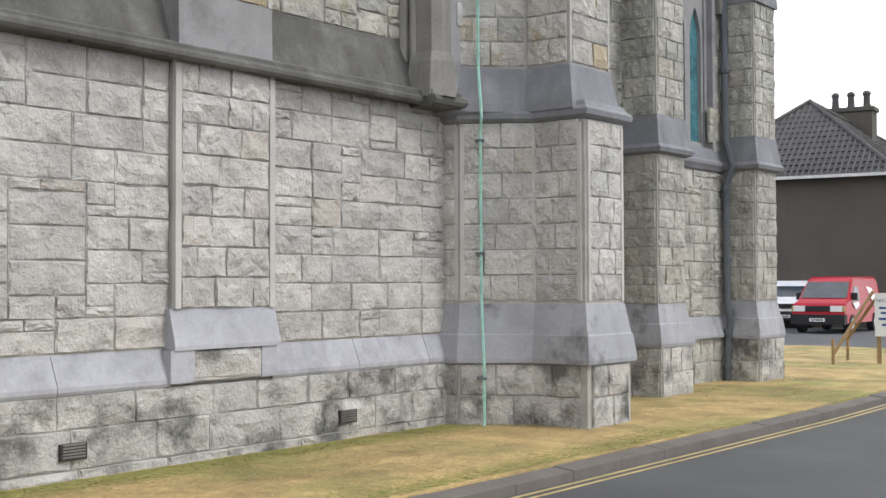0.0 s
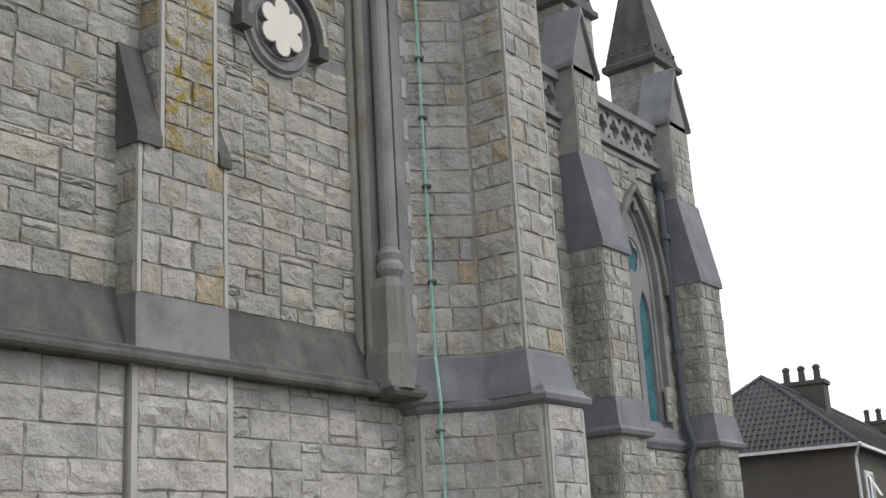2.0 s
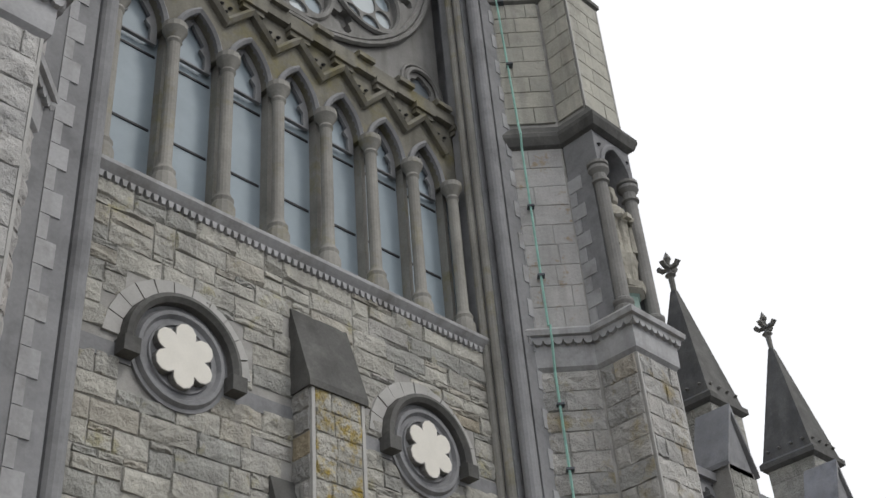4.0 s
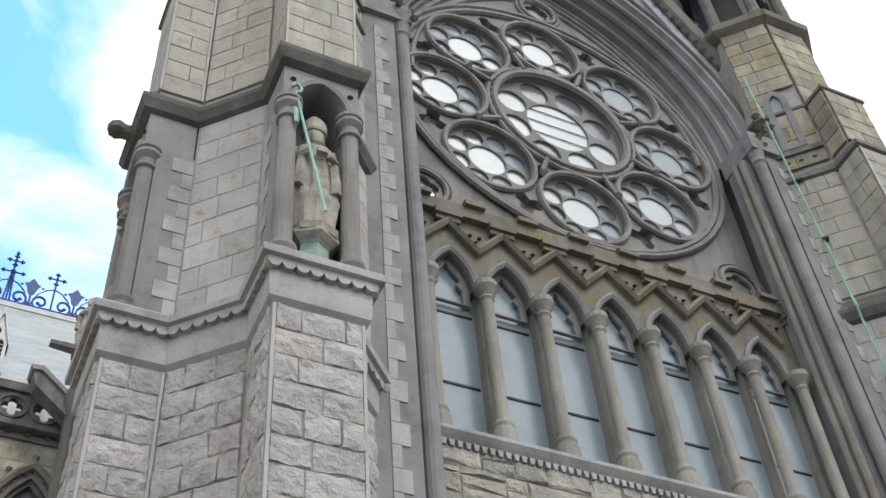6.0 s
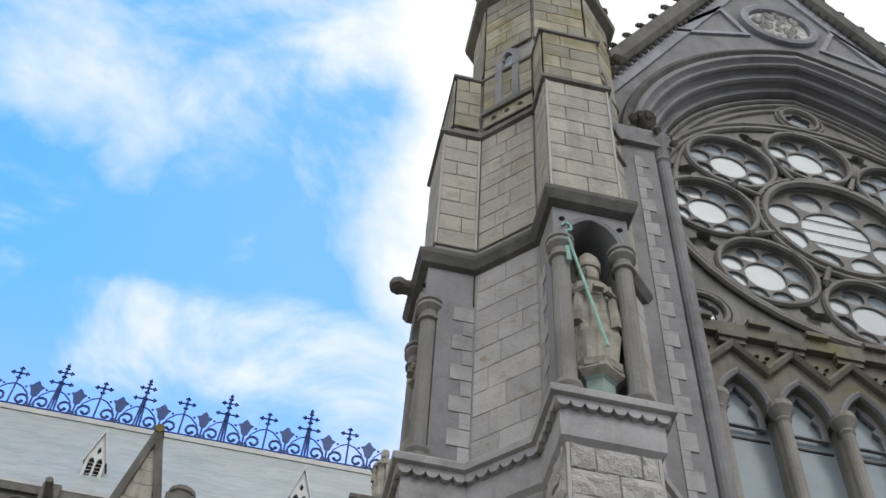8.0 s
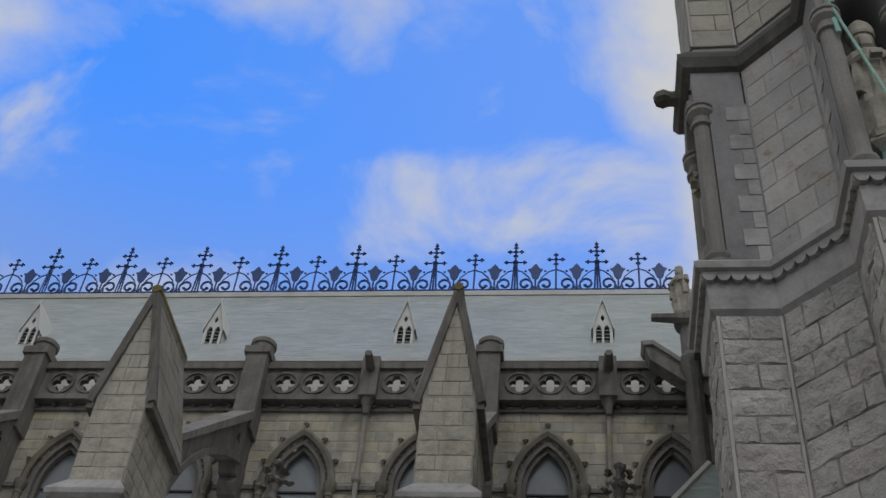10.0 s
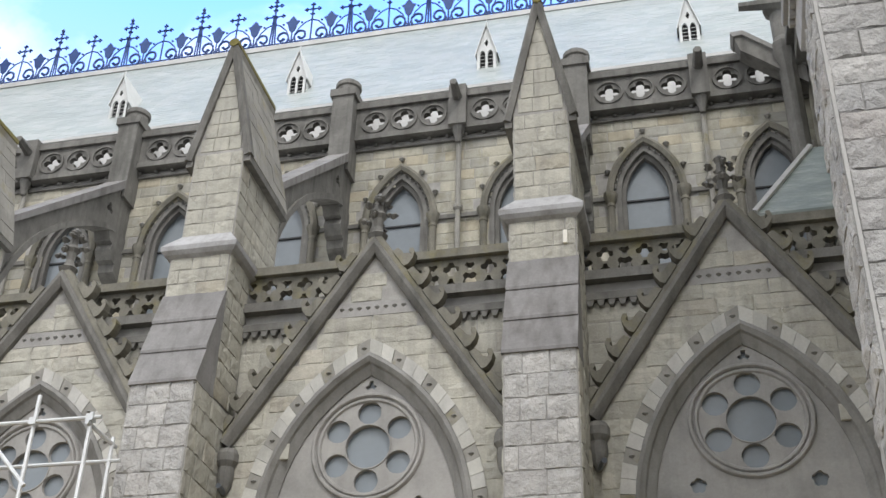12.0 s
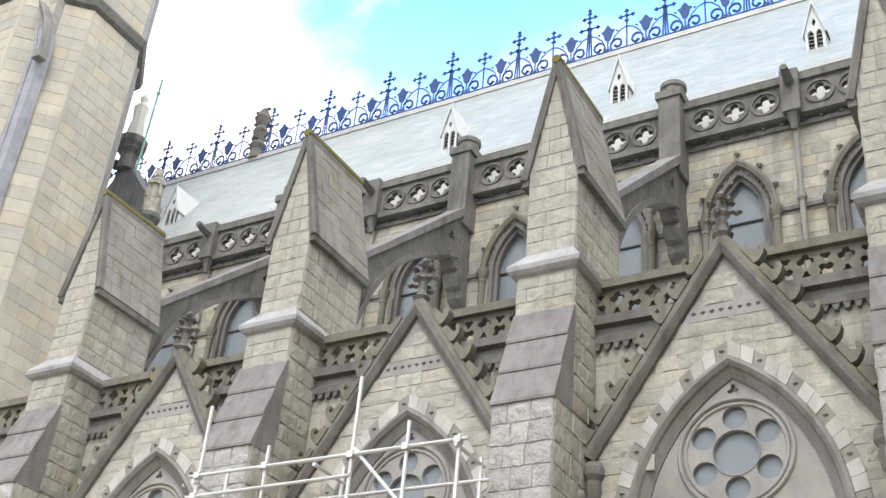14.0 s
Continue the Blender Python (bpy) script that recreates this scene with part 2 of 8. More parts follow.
M_rose = material("rose_tracery_stone", (0.24, 0.234, 0.222), vary=0.2, scale=1.4, fine=30, bump=0.3, bump_size=0.006, second=((0.24, 0.235, 0.225), 0.5, 0.72, 2.0), stain=((0.11, 0.105, 0.09), 0.5))
M_mortar = material("lime_mortar", (0.335, 0.325, 0.305), vary=0.2, scale=4, fine=60, bump=0.5)
M_lime = material("limestone_dressing", (0.245, 0.245, 0.25), vary=0.16, scale=1.4, fine=26, bump=0.35, bump_size=0.006, second=((0.15, 0.15, 0.155), 0.5, 0.75, 1.7),
                  stain=((0.30, 0.30, 0.31), 0.5))
M_sill = material("limestone_pale", (0.345, 0.35, 0.385), vary=0.14, scale=1.5, fine=26, bump=0.3, bump_size=0.006, second=((0.25, 0.255, 0.28), 0.48, 0.7, 2.2),
                  stain=((0.43, 0.435, 0.46), 0.5))
M_dark = material("limestone_weathered", (0.165, 0.16, 0.148), vary=0.25, scale=1.4, fine=30, bump=0.4, bump_size=0.008, second=((0.2, 0.195, 0.18), 0.48, 0.7, 3.0),
                  stain=((0.07, 0.068, 0.06), 0.6))
M_moss = material("limestone_mossy", (0.19, 0.18, 0.15), vary=0.25, scale=1.4, fine=30, bump=0.4, bump_size=0.008, second=((0.19, 0.17, 0.09), 0.52, 0.7, 1.8),
                  stain=((0.09, 0.088, 0.07), 0.6))
M_topmoss = material("yellow_green_moss", (0.2, 0.175, 0.06), rough=0.95, vary=0.3, scale=3, fine=30, bump=0.8, bump_size=0.02, second=((0.13, 0.12, 0.07), 0.45, 0.65, 3.0))
M_soot = material("soot_dark_limestone", (0.105, 0.103, 0.098), vary=0.25, scale=1.4, fine=30, bump=0.4, bump_size=0.008, second=((0.15, 0.147, 0.138), 0.5, 0.7, 3.0),
                  stain=((0.06, 0.058, 0.052), 0.5))
M_slope = material("purple_grey_stone", (0.225, 0.218, 0.214), vary=0.2, scale=1.5, fine=26, bump=0.3, bump_size=0.006, stain=((0.14, 0.13, 0.125), 0.8))
M_trac = material("limestone_tracery", (0.33, 0.32, 0.305), vary=0.14, scale=1.4, fine=26, bump=0.3, bump_size=0.006, second=((0.25, 0.245, 0.235), 0.5, 0.75, 1.7),
                  stain=((0.2, 0.195, 0.185), 0.4))
M_col = material("limestone_column", (0.28, 0.27, 0.245), vary=0.2, scale=1.4, fine=30, bump=0.3, bump_size=0.006, second=((0.24, 0.215, 0.12), 0.55, 0.72, 1.8),
                 stain=((0.17, 0.165, 0.15), 0.5))
M_copper = material("verdigris_copper", (0.30, 0.52, 0.45), rough=0.6, vary=0.2, scale=5, bump=0.1)
M_verdi = material("copper_stained_stone", (0.27, 0.37, 0.33), vary=0.2, scale=4, fine=30, bump=0.4, second=((0.3, 0.31, 0.29), 0.5, 0.7, 4))
M_pipe = material("cast_iron_pipe", (0.09, 0.10, 0.115), rough=0.5, vary=0.15, scale=4, bump=0.1)
M_slate = material("green_slate", (0.42, 0.455, 0.44), rough=0.5, vary=0.14, scale=0.9, fine=9, bump=0.6, bump_size=0.02, spec=0.5, stretch=(1, 1, 3.0),
                   second=((0.48, 0.49, 0.48), 0.5, 0.7, 0.7))
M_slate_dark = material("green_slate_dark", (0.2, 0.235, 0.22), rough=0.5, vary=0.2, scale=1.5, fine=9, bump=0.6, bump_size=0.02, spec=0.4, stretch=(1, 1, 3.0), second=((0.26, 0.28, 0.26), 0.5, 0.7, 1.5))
M_lead = material("lead_flashing", (0.52, 0.52, 0.51), rough=0.5, vary=0.12, scale=2, bump=0.2)
M_iron = material("blue_painted_iron", (0.035, 0.075, 0.22), rough=0.45, vary=0.15, scale=6, bump=0.1)
M_white = material("white_painted_wood", (0.62, 0.63, 0.62), rough=0.5, vary=0.06, scale=4, bump=0.1)
M_plaster = material("white_board_panel", (0.74, 0.71, 0.64), rough=0.7, vary=0.05, scale=4, bump=0.1)
M_glass_grey = material("grey_glazing", (0.19, 0.215, 0.235), rough=0.25, vary=0.12, scale=0.7, fine=3, bump=0.03, spec=0.5)
M_glass = material("clouded_glazing", (0.33, 0.39, 0.43), rough=0.5, vary=0.1, scale=0.7, fine=3, bump=0.03, spec=0.25)
# pale base: white backing in the middle panes, painted sky reflection in the petals
M_glass_pale = material("white_backed_and_reflection_glazing", (0.42, 0.47, 0.49), rough=0.4, vary=0.08, scale=0.9, fine=4, bump=0.03, spec=0.6)
M_glass_dark = material("leaded_glass", (0.035, 0.045, 0.055), rough=0.1, vary=0.3, scale=2, fine=9, bump=0.08, spec=0.7)
M_glass_teal = material("teal_stained_glass", (0.06, 0.17, 0.2), rough=0.18, vary=0.4, scale=3, fine=12, bump=0.1, spec=0.6)
# black for lead bars, and for fills that stand in for shade inside openings
M_bar_shade = material("lead_bar_and_shade_fill", (0.03, 0.03, 0.032), rough=0.6, vary=0.1)
M_relief = material("carved_pale_stone", (0.6, 0.59, 0.57), vary=0.3, scale=9, fine=26, bump=1.0, bump_size=0.06)
M_figure = material("carved_figure_stone", (0.36, 0.34, 0.29), vary=0.25, scale=4, fine=30, bump=0.5, second=((0.2, 0.19, 0.15), 0.5, 0.7, 5))
M_grass = material("dry_grass", (0.37, 0.27, 0.125), rough=0.95, vary=0.38, scale=1.7, fine=30, bump=0.8, bump_size=0.03,
                   second=((0.2, 0.205, 0.07), 0.46, 0.66, 0.5))
M_blade = material("grass_blades", (0.3, 0.24, 0.09), rough=0.9, vary=0.2, scale=0.6, fine=8, bump=0, pieces=[(0.0, (0.36, 0.27, 0.13)), (0.35, (0.31, 0.235, 0.105)), (0.65, (0.25, 0.21, 0.085)), (0.8, (0.40, 0.31, 0.16))],
                   second=((0.19, 0.195, 0.07), 0.5, 0.68, 0.45))
M_green = material("green_grass_blades", (0.2, 0.21, 0.06), rough=0.9, vary=0.2, scale=1.5, fine=8, bump=0, pieces=[(0.0, (0.24, 0.25, 0.075)), (0.35, (0.29, 0.265, 0.09)), (0.65, (0.21, 0.235, 0.065)), (0.8, (0.32, 0.27, 0.11))])
M_road = material("asphalt", (0.072, 0.074, 0.078), rough=0.85, vary=0.14, scale=0.5, fine=120, bump=0.5, bump_size=0.006, second=((0.10, 0.10, 0.10), 0.5, 0.75, 0.35))
M_kerb = material("concrete_kerb", (0.125, 0.113, 0.105), vary=0.18, scale=2, fine=60, bump=0.5)
M_yellow = material("yellow_road_paint", (0.42, 0.33, 0.15), rough=0.8, vary=0.2, scale=3, fine=50, bump=0.2, second=((0.2, 0.17, 0.1), 0.6, 0.75, 6))
M_render = material("grey_brown_render", (0.085, 0.078, 0.068), vary=0.12, scale=0.5, fine=30, bump=0.6, bump_size=0.01, stain=((0.075, 0.07, 0.06), 0.5))
M_tile = material("brown_roof_tile", (0.075, 0.073, 0.073), rough=0.8, vary=0.2, scale=1.2, fine=14, bump=0.3)
M_red = material("red_van_paint", (0.33, 0.008, 0.022), rough=0.3, vary=0.05, scale=2, bump=0, spec=0.3)
M_black = material("black_plastic", (0.02, 0.02, 0.022), rough=0.6, vary=0.1, bump=0.1)
M_carwhite = material("white_car_paint", (0.75, 0.75, 0.76), rough=0.25, vary=0.03, bump=0, spec=0.6)
M_galv = material("galvanised_tube", (0.62, 0.63, 0.63), rough=0.4, metal=0.35, vary=0.12, scale=3, bump=0.1)
M_wood = material("weathered_timber", (0.27, 0.18, 0.09), rough=0.8, vary=0.2, scale=4, fine=30, bump=0.3)
M_lamp = material("headlamp_glass", (0.7, 0.7, 0.7), rough=0.1, vary=0.05, bump=0, spec=0.8)
M_sky_glass = material("house_window_glass", (0.25, 0.29, 0.33), rough=0.08, vary=0.15, scale=1.5, bump=0, spec=0.8)
M_pale = material("pale_ashlar", (0.5, 0.46, 0.38), pieces=[(0.0, (0.46, 0.43, 0.36)), (0.3, (0.52, 0.48, 0.40)), (0.6, (0.44, 0.42, 0.37)), (0.85, (0.5, 0.45, 0.35))], vary=0.14,
                  scale=1.2, fine=30, bump=0.4, bump_size=0.01, stain=((0.36, 0.34, 0.28), 0.4))
M_ink = material("sign_lettering", (0.03, 0.06, 0.2), rough=0.6, vary=0.05, bump=0)


# ---- mesh building ----
from mathutils.geometry import tessellate_polygon

Z = Vector((0, 0, 1))


class Face:
    """An upright plane: u runs along it, v is height, n stands out of it."""

    def __init__(self, o, u, n):
        self.o, self.u, self.n = Vector(o), Vector(u).normalized(), Vector(n).normalized()

    def p(self, u, v, n=0.0):
        return self.o + self.u * u + Z * v + self.n * n


SOUTH = lambda y: Face((0, y, 0), (1, 0, 0), (0, -1, 0))


class MB:
    def __init__(self):
        self.v, self.f, self.mi, self.cur = [], [], [], 0

    def add(self, verts, faces):
        k = len(self.v)
        self.v.extend(tuple(x) for x in verts)
        for f in faces:
            self.f.append([i + k for i in f])
            self.mi.append(self.cur)
        return self

    def box(self, x0, x1, y0, y1, z0, z1):
        vs = [(x, y, z) for z in (z0, z1) for y in (y0, y1) for x in (x0, x1)]
        return self.add(vs, [(0, 2, 3, 1), (4, 5, 7, 6), (0, 1, 5, 4), (2, 6, 7, 3), (0, 4, 6, 2), (1, 3, 7, 5)])

    def fbox(self, F, u0, u1, v0, v1, n0, n1):
        vs = [F.p(u, v, n) for v in (v0, v1) for n in (n0, n1) for u in (u0, u1)]
        return self.add(vs, [(0, 2, 3, 1), (4, 5, 7, 6), (0, 1, 5, 4), (2, 6, 7, 3), (0, 4, 6, 2), (1, 3, 7, 5)])

    def prism(self, F, poly, n0, n1):
        return self.plate(F, poly, [], n0, n1)

    def plate(self, F, outer, holes, n0, n1):
        loops = [list(outer)] + [list(h) for h in holes]
        flat = [p for lp in loops for p in lp]
        tris = tessellate_polygon([[Vector((a, b, 0)) for a, b in lp] for lp in loops])
        m = len(flat)
        vs = [F.p(a, b, n1) for a, b in flat] + [F.p(a, b, n0) for a, b in flat]
        fs = [tuple(t) for t in tris] + [tuple(i + m for i in reversed(t)) for t in tris]
        k = 0
        for lp in loops:
            c = len(lp)
            for i in range(c):
                j = (i + 1) % c
                fs.append((k + i, k + j, k + j + m, k + i + m))
            k += c
        return self.add(vs, fs)

    def mould(self, F, path, profile, closed=False):
        """Sweeps a closed profile of (out, n) along a path in the plane; out is to the left of the way."""
        c = len(path)
        P = [Vector((a, b)) for a, b in path]
        rows = []
        for i in range(c):
            a = P[(i - 1) % c] if (closed or i) else P[i]
            d = P[(i + 1) % c] if (closed or i < c - 1) else P[i]
            t1 = (P[i] - a).normalized() if (P[i] - a).length > 1e-9 else None
            t2 = (d - P[i]).normalized() if (d - P[i]).length > 1e-9 else None
            t1, t2 = t1 or t2, t2 or t1
            n1, n2 = Vector((-t1.y, t1.x)), Vector((-t2.y, t2.x))
            b = (n1 + n2).normalized()
            k = 1 / max(0.35, b.dot(n1))
            rows.append([F.p(P[i].x + b.x * k * o, P[i].y + b.y * k * o, n) for o, n in profile])
        q = len(profile)
        vs = [p for r in rows for p in r]
        fs = []
        for i in range(c if closed else c - 1):
            j = (i + 1) % c
            for a in range(q):
                d = (a + 1) % q
                fs.append((i * q + a, i * q + d, j * q + d, j * q + a))
        if not closed:
            fs += [tuple(range(q)), tuple(range((c - 1) * q, c * q))[::-1]]
        return self.add(vs, fs)

    def tube(self, pts, r, k=5, r1=None):
        pts = [Vector(p) for p in pts]
        r1 = r if r1 is None else r1
        vs, fs, m = [], [], len(pts)
        for i, p in enumerate(pts):
            t = (pts[min(i + 1, m - 1)] - pts[max(i - 1, 0)]).normalized()
            a = t.cross(Vector((0.31, 0.95, 0.05))).normalized()
            if abs(t.dot(Z)) > 0.95:
                a = t.cross(Vector((1, 0, 0))).normalized()
            b = t.cross(a)
            rr = r + (r1 - r) * i / max(1, m - 1)
            vs += [p + (a * math.cos(2 * math.pi * j / k) + b * math.sin(2 * math.pi * j / k)) * rr for j in range(k)]
        for i in range(m - 1):
            for j in range(k):
                d = (j + 1) % k
                fs.append((i * k + j, i * k + d, (i + 1) * k + d, (i + 1) * k + j))
        fs += [tuple(range(k))[::-1], tuple(range((m - 1) * k, m * k))]
        return self.add(vs, fs)

    def lathe(self, c, prof, k=12, sx=1.0, sy=1.0, turn=0.0):
        c = Vector(c)
        vs, fs = [], []
        for r, z in prof:
            vs += [c + Vector((sx * r * math.cos(turn + 2 * math.pi * j / k), sy * r * math.sin(turn + 2 * math.pi * j / k), z)) for j in range(k)]
        for i in range(len(prof) - 1):
            for j in range(k):
                d = (j + 1) % k
                fs.append((i * k + j, i * k + d, (i + 1) * k + d, (i + 1) * k + j))
        fs += [tuple(range(k))[::-1], tuple(range((len(prof) - 1) * k, len(prof) * k))]
        return self.add(vs, fs)

    def stack(self, poly, levels):
        """Rises along a closed plan: levels of (z, out)."""
        k = len(poly)
        vs, fs = [], []
        for z, o in levels:
            vs += [(a, b, z) for a, b in grown(poly, o)]
        for i in range(len(levels) - 1):
            for j in range(k):
                d = (j + 1) % k
                fs.append((i * k + j, i * k + d, (i + 1) * k + d, (i + 1) * k + j))
        tris = tessellate_polygon([[Vector((a, b, 0)) for a, b in poly]])
        top = (len(levels) - 1) * k
        fs += [tuple(i + top for i in t) for t in tris] + [tuple(reversed(t)) for t in tris]
        return self.add(vs, fs)

    def stone(self, F, u0, u1, v0, v1, n0=0.0, out=0.035, gap=0.006, rough=1.0, rng=random):
        """A rock-faced block with a drawn margin, proud of its bed."""
        w, h = u1 - u0, v1 - v0
        g = gap
        m = min(0.035, w * 0.16, h * 0.16)
        j = lambda s: rng.uniform(-s, s)
        base = [(u0 + g, v0 + g), (u1 - g, v0 + g), (u1 - g, v1 - g), (u0 + g, v1 - g)]
        rim = [(u0 + g + j(.004), v0 + g + j(.004)), (u1 - g + j(.004), v0 + g + j(.004)), (u1 - g + j(.004), v1 - g + j(.004)), (u0 + g + j(.004), v1 - g + j(.004))]
        k = 3 if w > 0.34 else 2
        vs = [F.p(a, b, n0 - 0.01) for a, b in base] + [F.p(a, b, n0 + out * 0.22) for a, b in rim]
        for r in range(2):
            for c in range(k):
                a = u0 + g + m + (w - 2 * g - 2 * m) * c / (k - 1) + j(0.025 * rough)
                b = v0 + g + m + (h - 2 * g - 2 * m) * r + j(0.02 * rough)
                vs.append(F.p(a, b, n0 + out * (0.75 + rough * rng.uniform(-0.45, 0.6))))
        fs = [(0, 1, 5, 4), (1, 2, 6, 5), (2, 3, 7, 6), (3, 0, 4, 7)]
        lo, hi = [8 + c for c in range(k)], [8 + k + c for c in range(k)]
        fs += [(4, 5, *reversed(lo)), (5, 6, hi[-1], lo[-1]), (6, 7, *hi), (7, 4, lo[0], hi[0])]
        for c in range(k - 1):
            if (c + k) % 2:
                fs += [(lo[c], lo[c + 1], hi[c + 1]), (lo[c], hi[c + 1], hi[c])]
            else:
                fs += [(lo[c], lo[c + 1], hi[c]), (lo[c + 1], hi[c + 1], hi[c])]
        return self.add(vs, fs)


def grown(poly, d):
    out, k = [], len(poly)
    for i in range(k):
        a, b, c = Vector(poly[i - 1]), Vector(poly[i]), Vector(poly[(i + 1) % k])
        t1, t2 = (b - a).normalized(), (c - b).normalized()
        n1, n2 = Vector((t1.y, -t1.x)), Vector((t2.y, -t2.x))
        m = (n1 + n2).normalized()
        m = m / max(0.3, m.dot(n1))
        out.append((b.x + m.x * d, b.y + m.y * d))
    return out


def part(name, mb, mat, parent=None, label="", smooth=False, tidy=True):
    me = bpy.data.meshes.new(name)
    me.from_pydata(mb.v, [], mb.f)
    for m in (mat if isinstance(mat, (list, tuple)) else [mat]):
        me.materials.append(m)
    if any(mb.mi):
        me.polygons.foreach_set("material_index", mb.mi)
    if tidy:
        bm = bmesh.new()
        bm.from_mesh(me)
        bmesh.ops.recalc_face_normals(bm, faces=bm.faces)
        bm.to_mesh(me)
        bm.free()
    if smooth:
        me.polygons.foreach_set("use_smooth", [True] * len(me.polygons))
        me.set_sharp_from_angle(angle=radians(24))
    ob = new(name, me)
    adopt(ob, parent)
    return tagged(ob, label)


def adopt(ob, parent):
    if parent:
        ob.parent = parent
        if parent.parent is None:
            ob.matrix_parent_inverse = parent.matrix_basis.inverted()


def thing(name, at, label, category, group="", kind=""):
    ob = new(name)
    ob.empty_display_size = 0.2
    ob.matrix_basis = pose(*at)
    return tagged(ob, label, category, group, kind)


def arch(cx, zs, hw, rise, k=9):
    """A pointed arch from its left springing over the apex to the right."""
    r = (hw * hw + rise * rise) / (2 * hw)
    end = math.atan2(rise, r - hw)
    left = [(cx - hw + r - r * math.cos(end * i / k), zs + r * math.sin(end * i / k)) for i in range(k + 1)]
    return left + [(2 * cx - a, b) for a, b in reversed(left[:-1])]


def lancet(cx, z0, zs, hw, rise, k=9):
    return [(cx - hw, z0)] + arch(cx, zs, hw, rise, k) + [(cx + hw, z0)]


def circle(cx, cz, r, k=24, a0=0.0):
    return [(cx + r * math.cos(a0 + 2 * math.pi * i / k), cz + r * math.sin(a0 + 2 * math.pi * i / k)) for i in range(k)]


def foil(cx, cz, d, r, lobes, k=7, a0=math.pi / 2):
    """A cusped outline of lobes, each of radius r, at d from the middle."""
    out = []
    half = math.pi / lobes
    s = d * math.sin(half)
    b = d * math.cos(half)
    q = math.sqrt(max(1e-9, r * r - s * s))
    px, py = (b + q) * math.cos(half), (b + q) * math.sin(half)
    lim = math.atan2(py, px - d)
    for i in range(lobes):
        c = a0 + 2 * math.pi * i / lobes
        mx, mz = cx + d * math.cos(c), cz + d * math.sin(c)
        for j in range(k):
            a = c - lim + 2 * lim * j / (k - 1) if j < k - 1 else c + lim
            if j == k - 1:
                continue
            out.append((mx + r * math.cos(a), mz + r * math.sin(a)))
    return out


def inside(u, v, poly):
    hit, k = False, len(poly)
    for i in range(k):
        (a, b), (c, d) = poly[i], poly[(i + 1) % k]
        if (b > v) != (d > v) and u < (c - a) * (v - b) / (d - b) + a:
            hit = not hit
    return hit


def snecked(u0, u1, v0, v1, rng, cu=0.15, cv=0.1):
    """Snecked rubble: long blocks in rough courses, levelled up with flat ones that now and then break the course."""
    nu, nv = max(1, round((u1 - u0) / cu)), max(1, round((v1 - v0) / cv))
    du, dv = (u1 - u0) / nu, (v1 - v0) / nv
    used = np.zeros((nv, nu), bool)
    out = []
    for r in range(nv):
        for c in range(nu):
            if used[r, c]:
                continue
            run = 0
            while c + run < nu and not used[r, c + run]:
                run += 1
            h = rng.choice(((3, 3, 3, 3, 3, 3, 2, 2, 1), (2, 2, 2, 3), (1, 1, 3))[r % 3])
            w = {1: rng.randint(2, 3), 2: rng.randint(2, 4), 3: rng.choice((3, 4, 4, 5))}[h]
            h = min(h, nv - r)
            if run - w < 2:
                w = run if run <= 5 else run - 2
            w = min(w, run)
            if w <= 1:
                h = min(h, 2)
            used[r:r + h, c:c + w] = True
            out.append((u0 + c * du, u0 + (c + w) * du, v0 + r * dv, v0 + (r + h) * dv))
    return out


def coursed(u0, u1, v0, v1, rng, h=0.3, lo=0.35, hi=0.75):
    k = max(1, round((v1 - v0) / h))
    dv = (v1 - v0) / k
    out = []
    for r in range(k):
        u = u0
        while u < u1 - 1e-6:
            w = rng.uniform(lo, hi)
            if u == u0 and r % 2:
                w *= 0.6
            if u1 - (u + w) < lo * 0.55:
                w = u1 - u
            out.append((u, u + w, v0 + r * dv, v0 + (r + 1) * dv))
            u += w
    return out


def clear_of(rects, keep_out=(), keep_in=None):
    out = []
    for a, b, c, d in rects:
        m, q = (a + b) / 2, (c + d) / 2
        pts = [(a + .03, c + .03), (b - .03, c + .03), (b - .03, d - .03), (a + .03, d - .03), (m, q)]
        if any(sum(inside(*p, poly) for p in pts) >= 3 for poly in keep_out):
            continue
        if keep_in and sum(inside(*p, keep_in) for p in pts) < 3:
            continue
        out.append((a, b, c, d))
    return out


STONES = {}


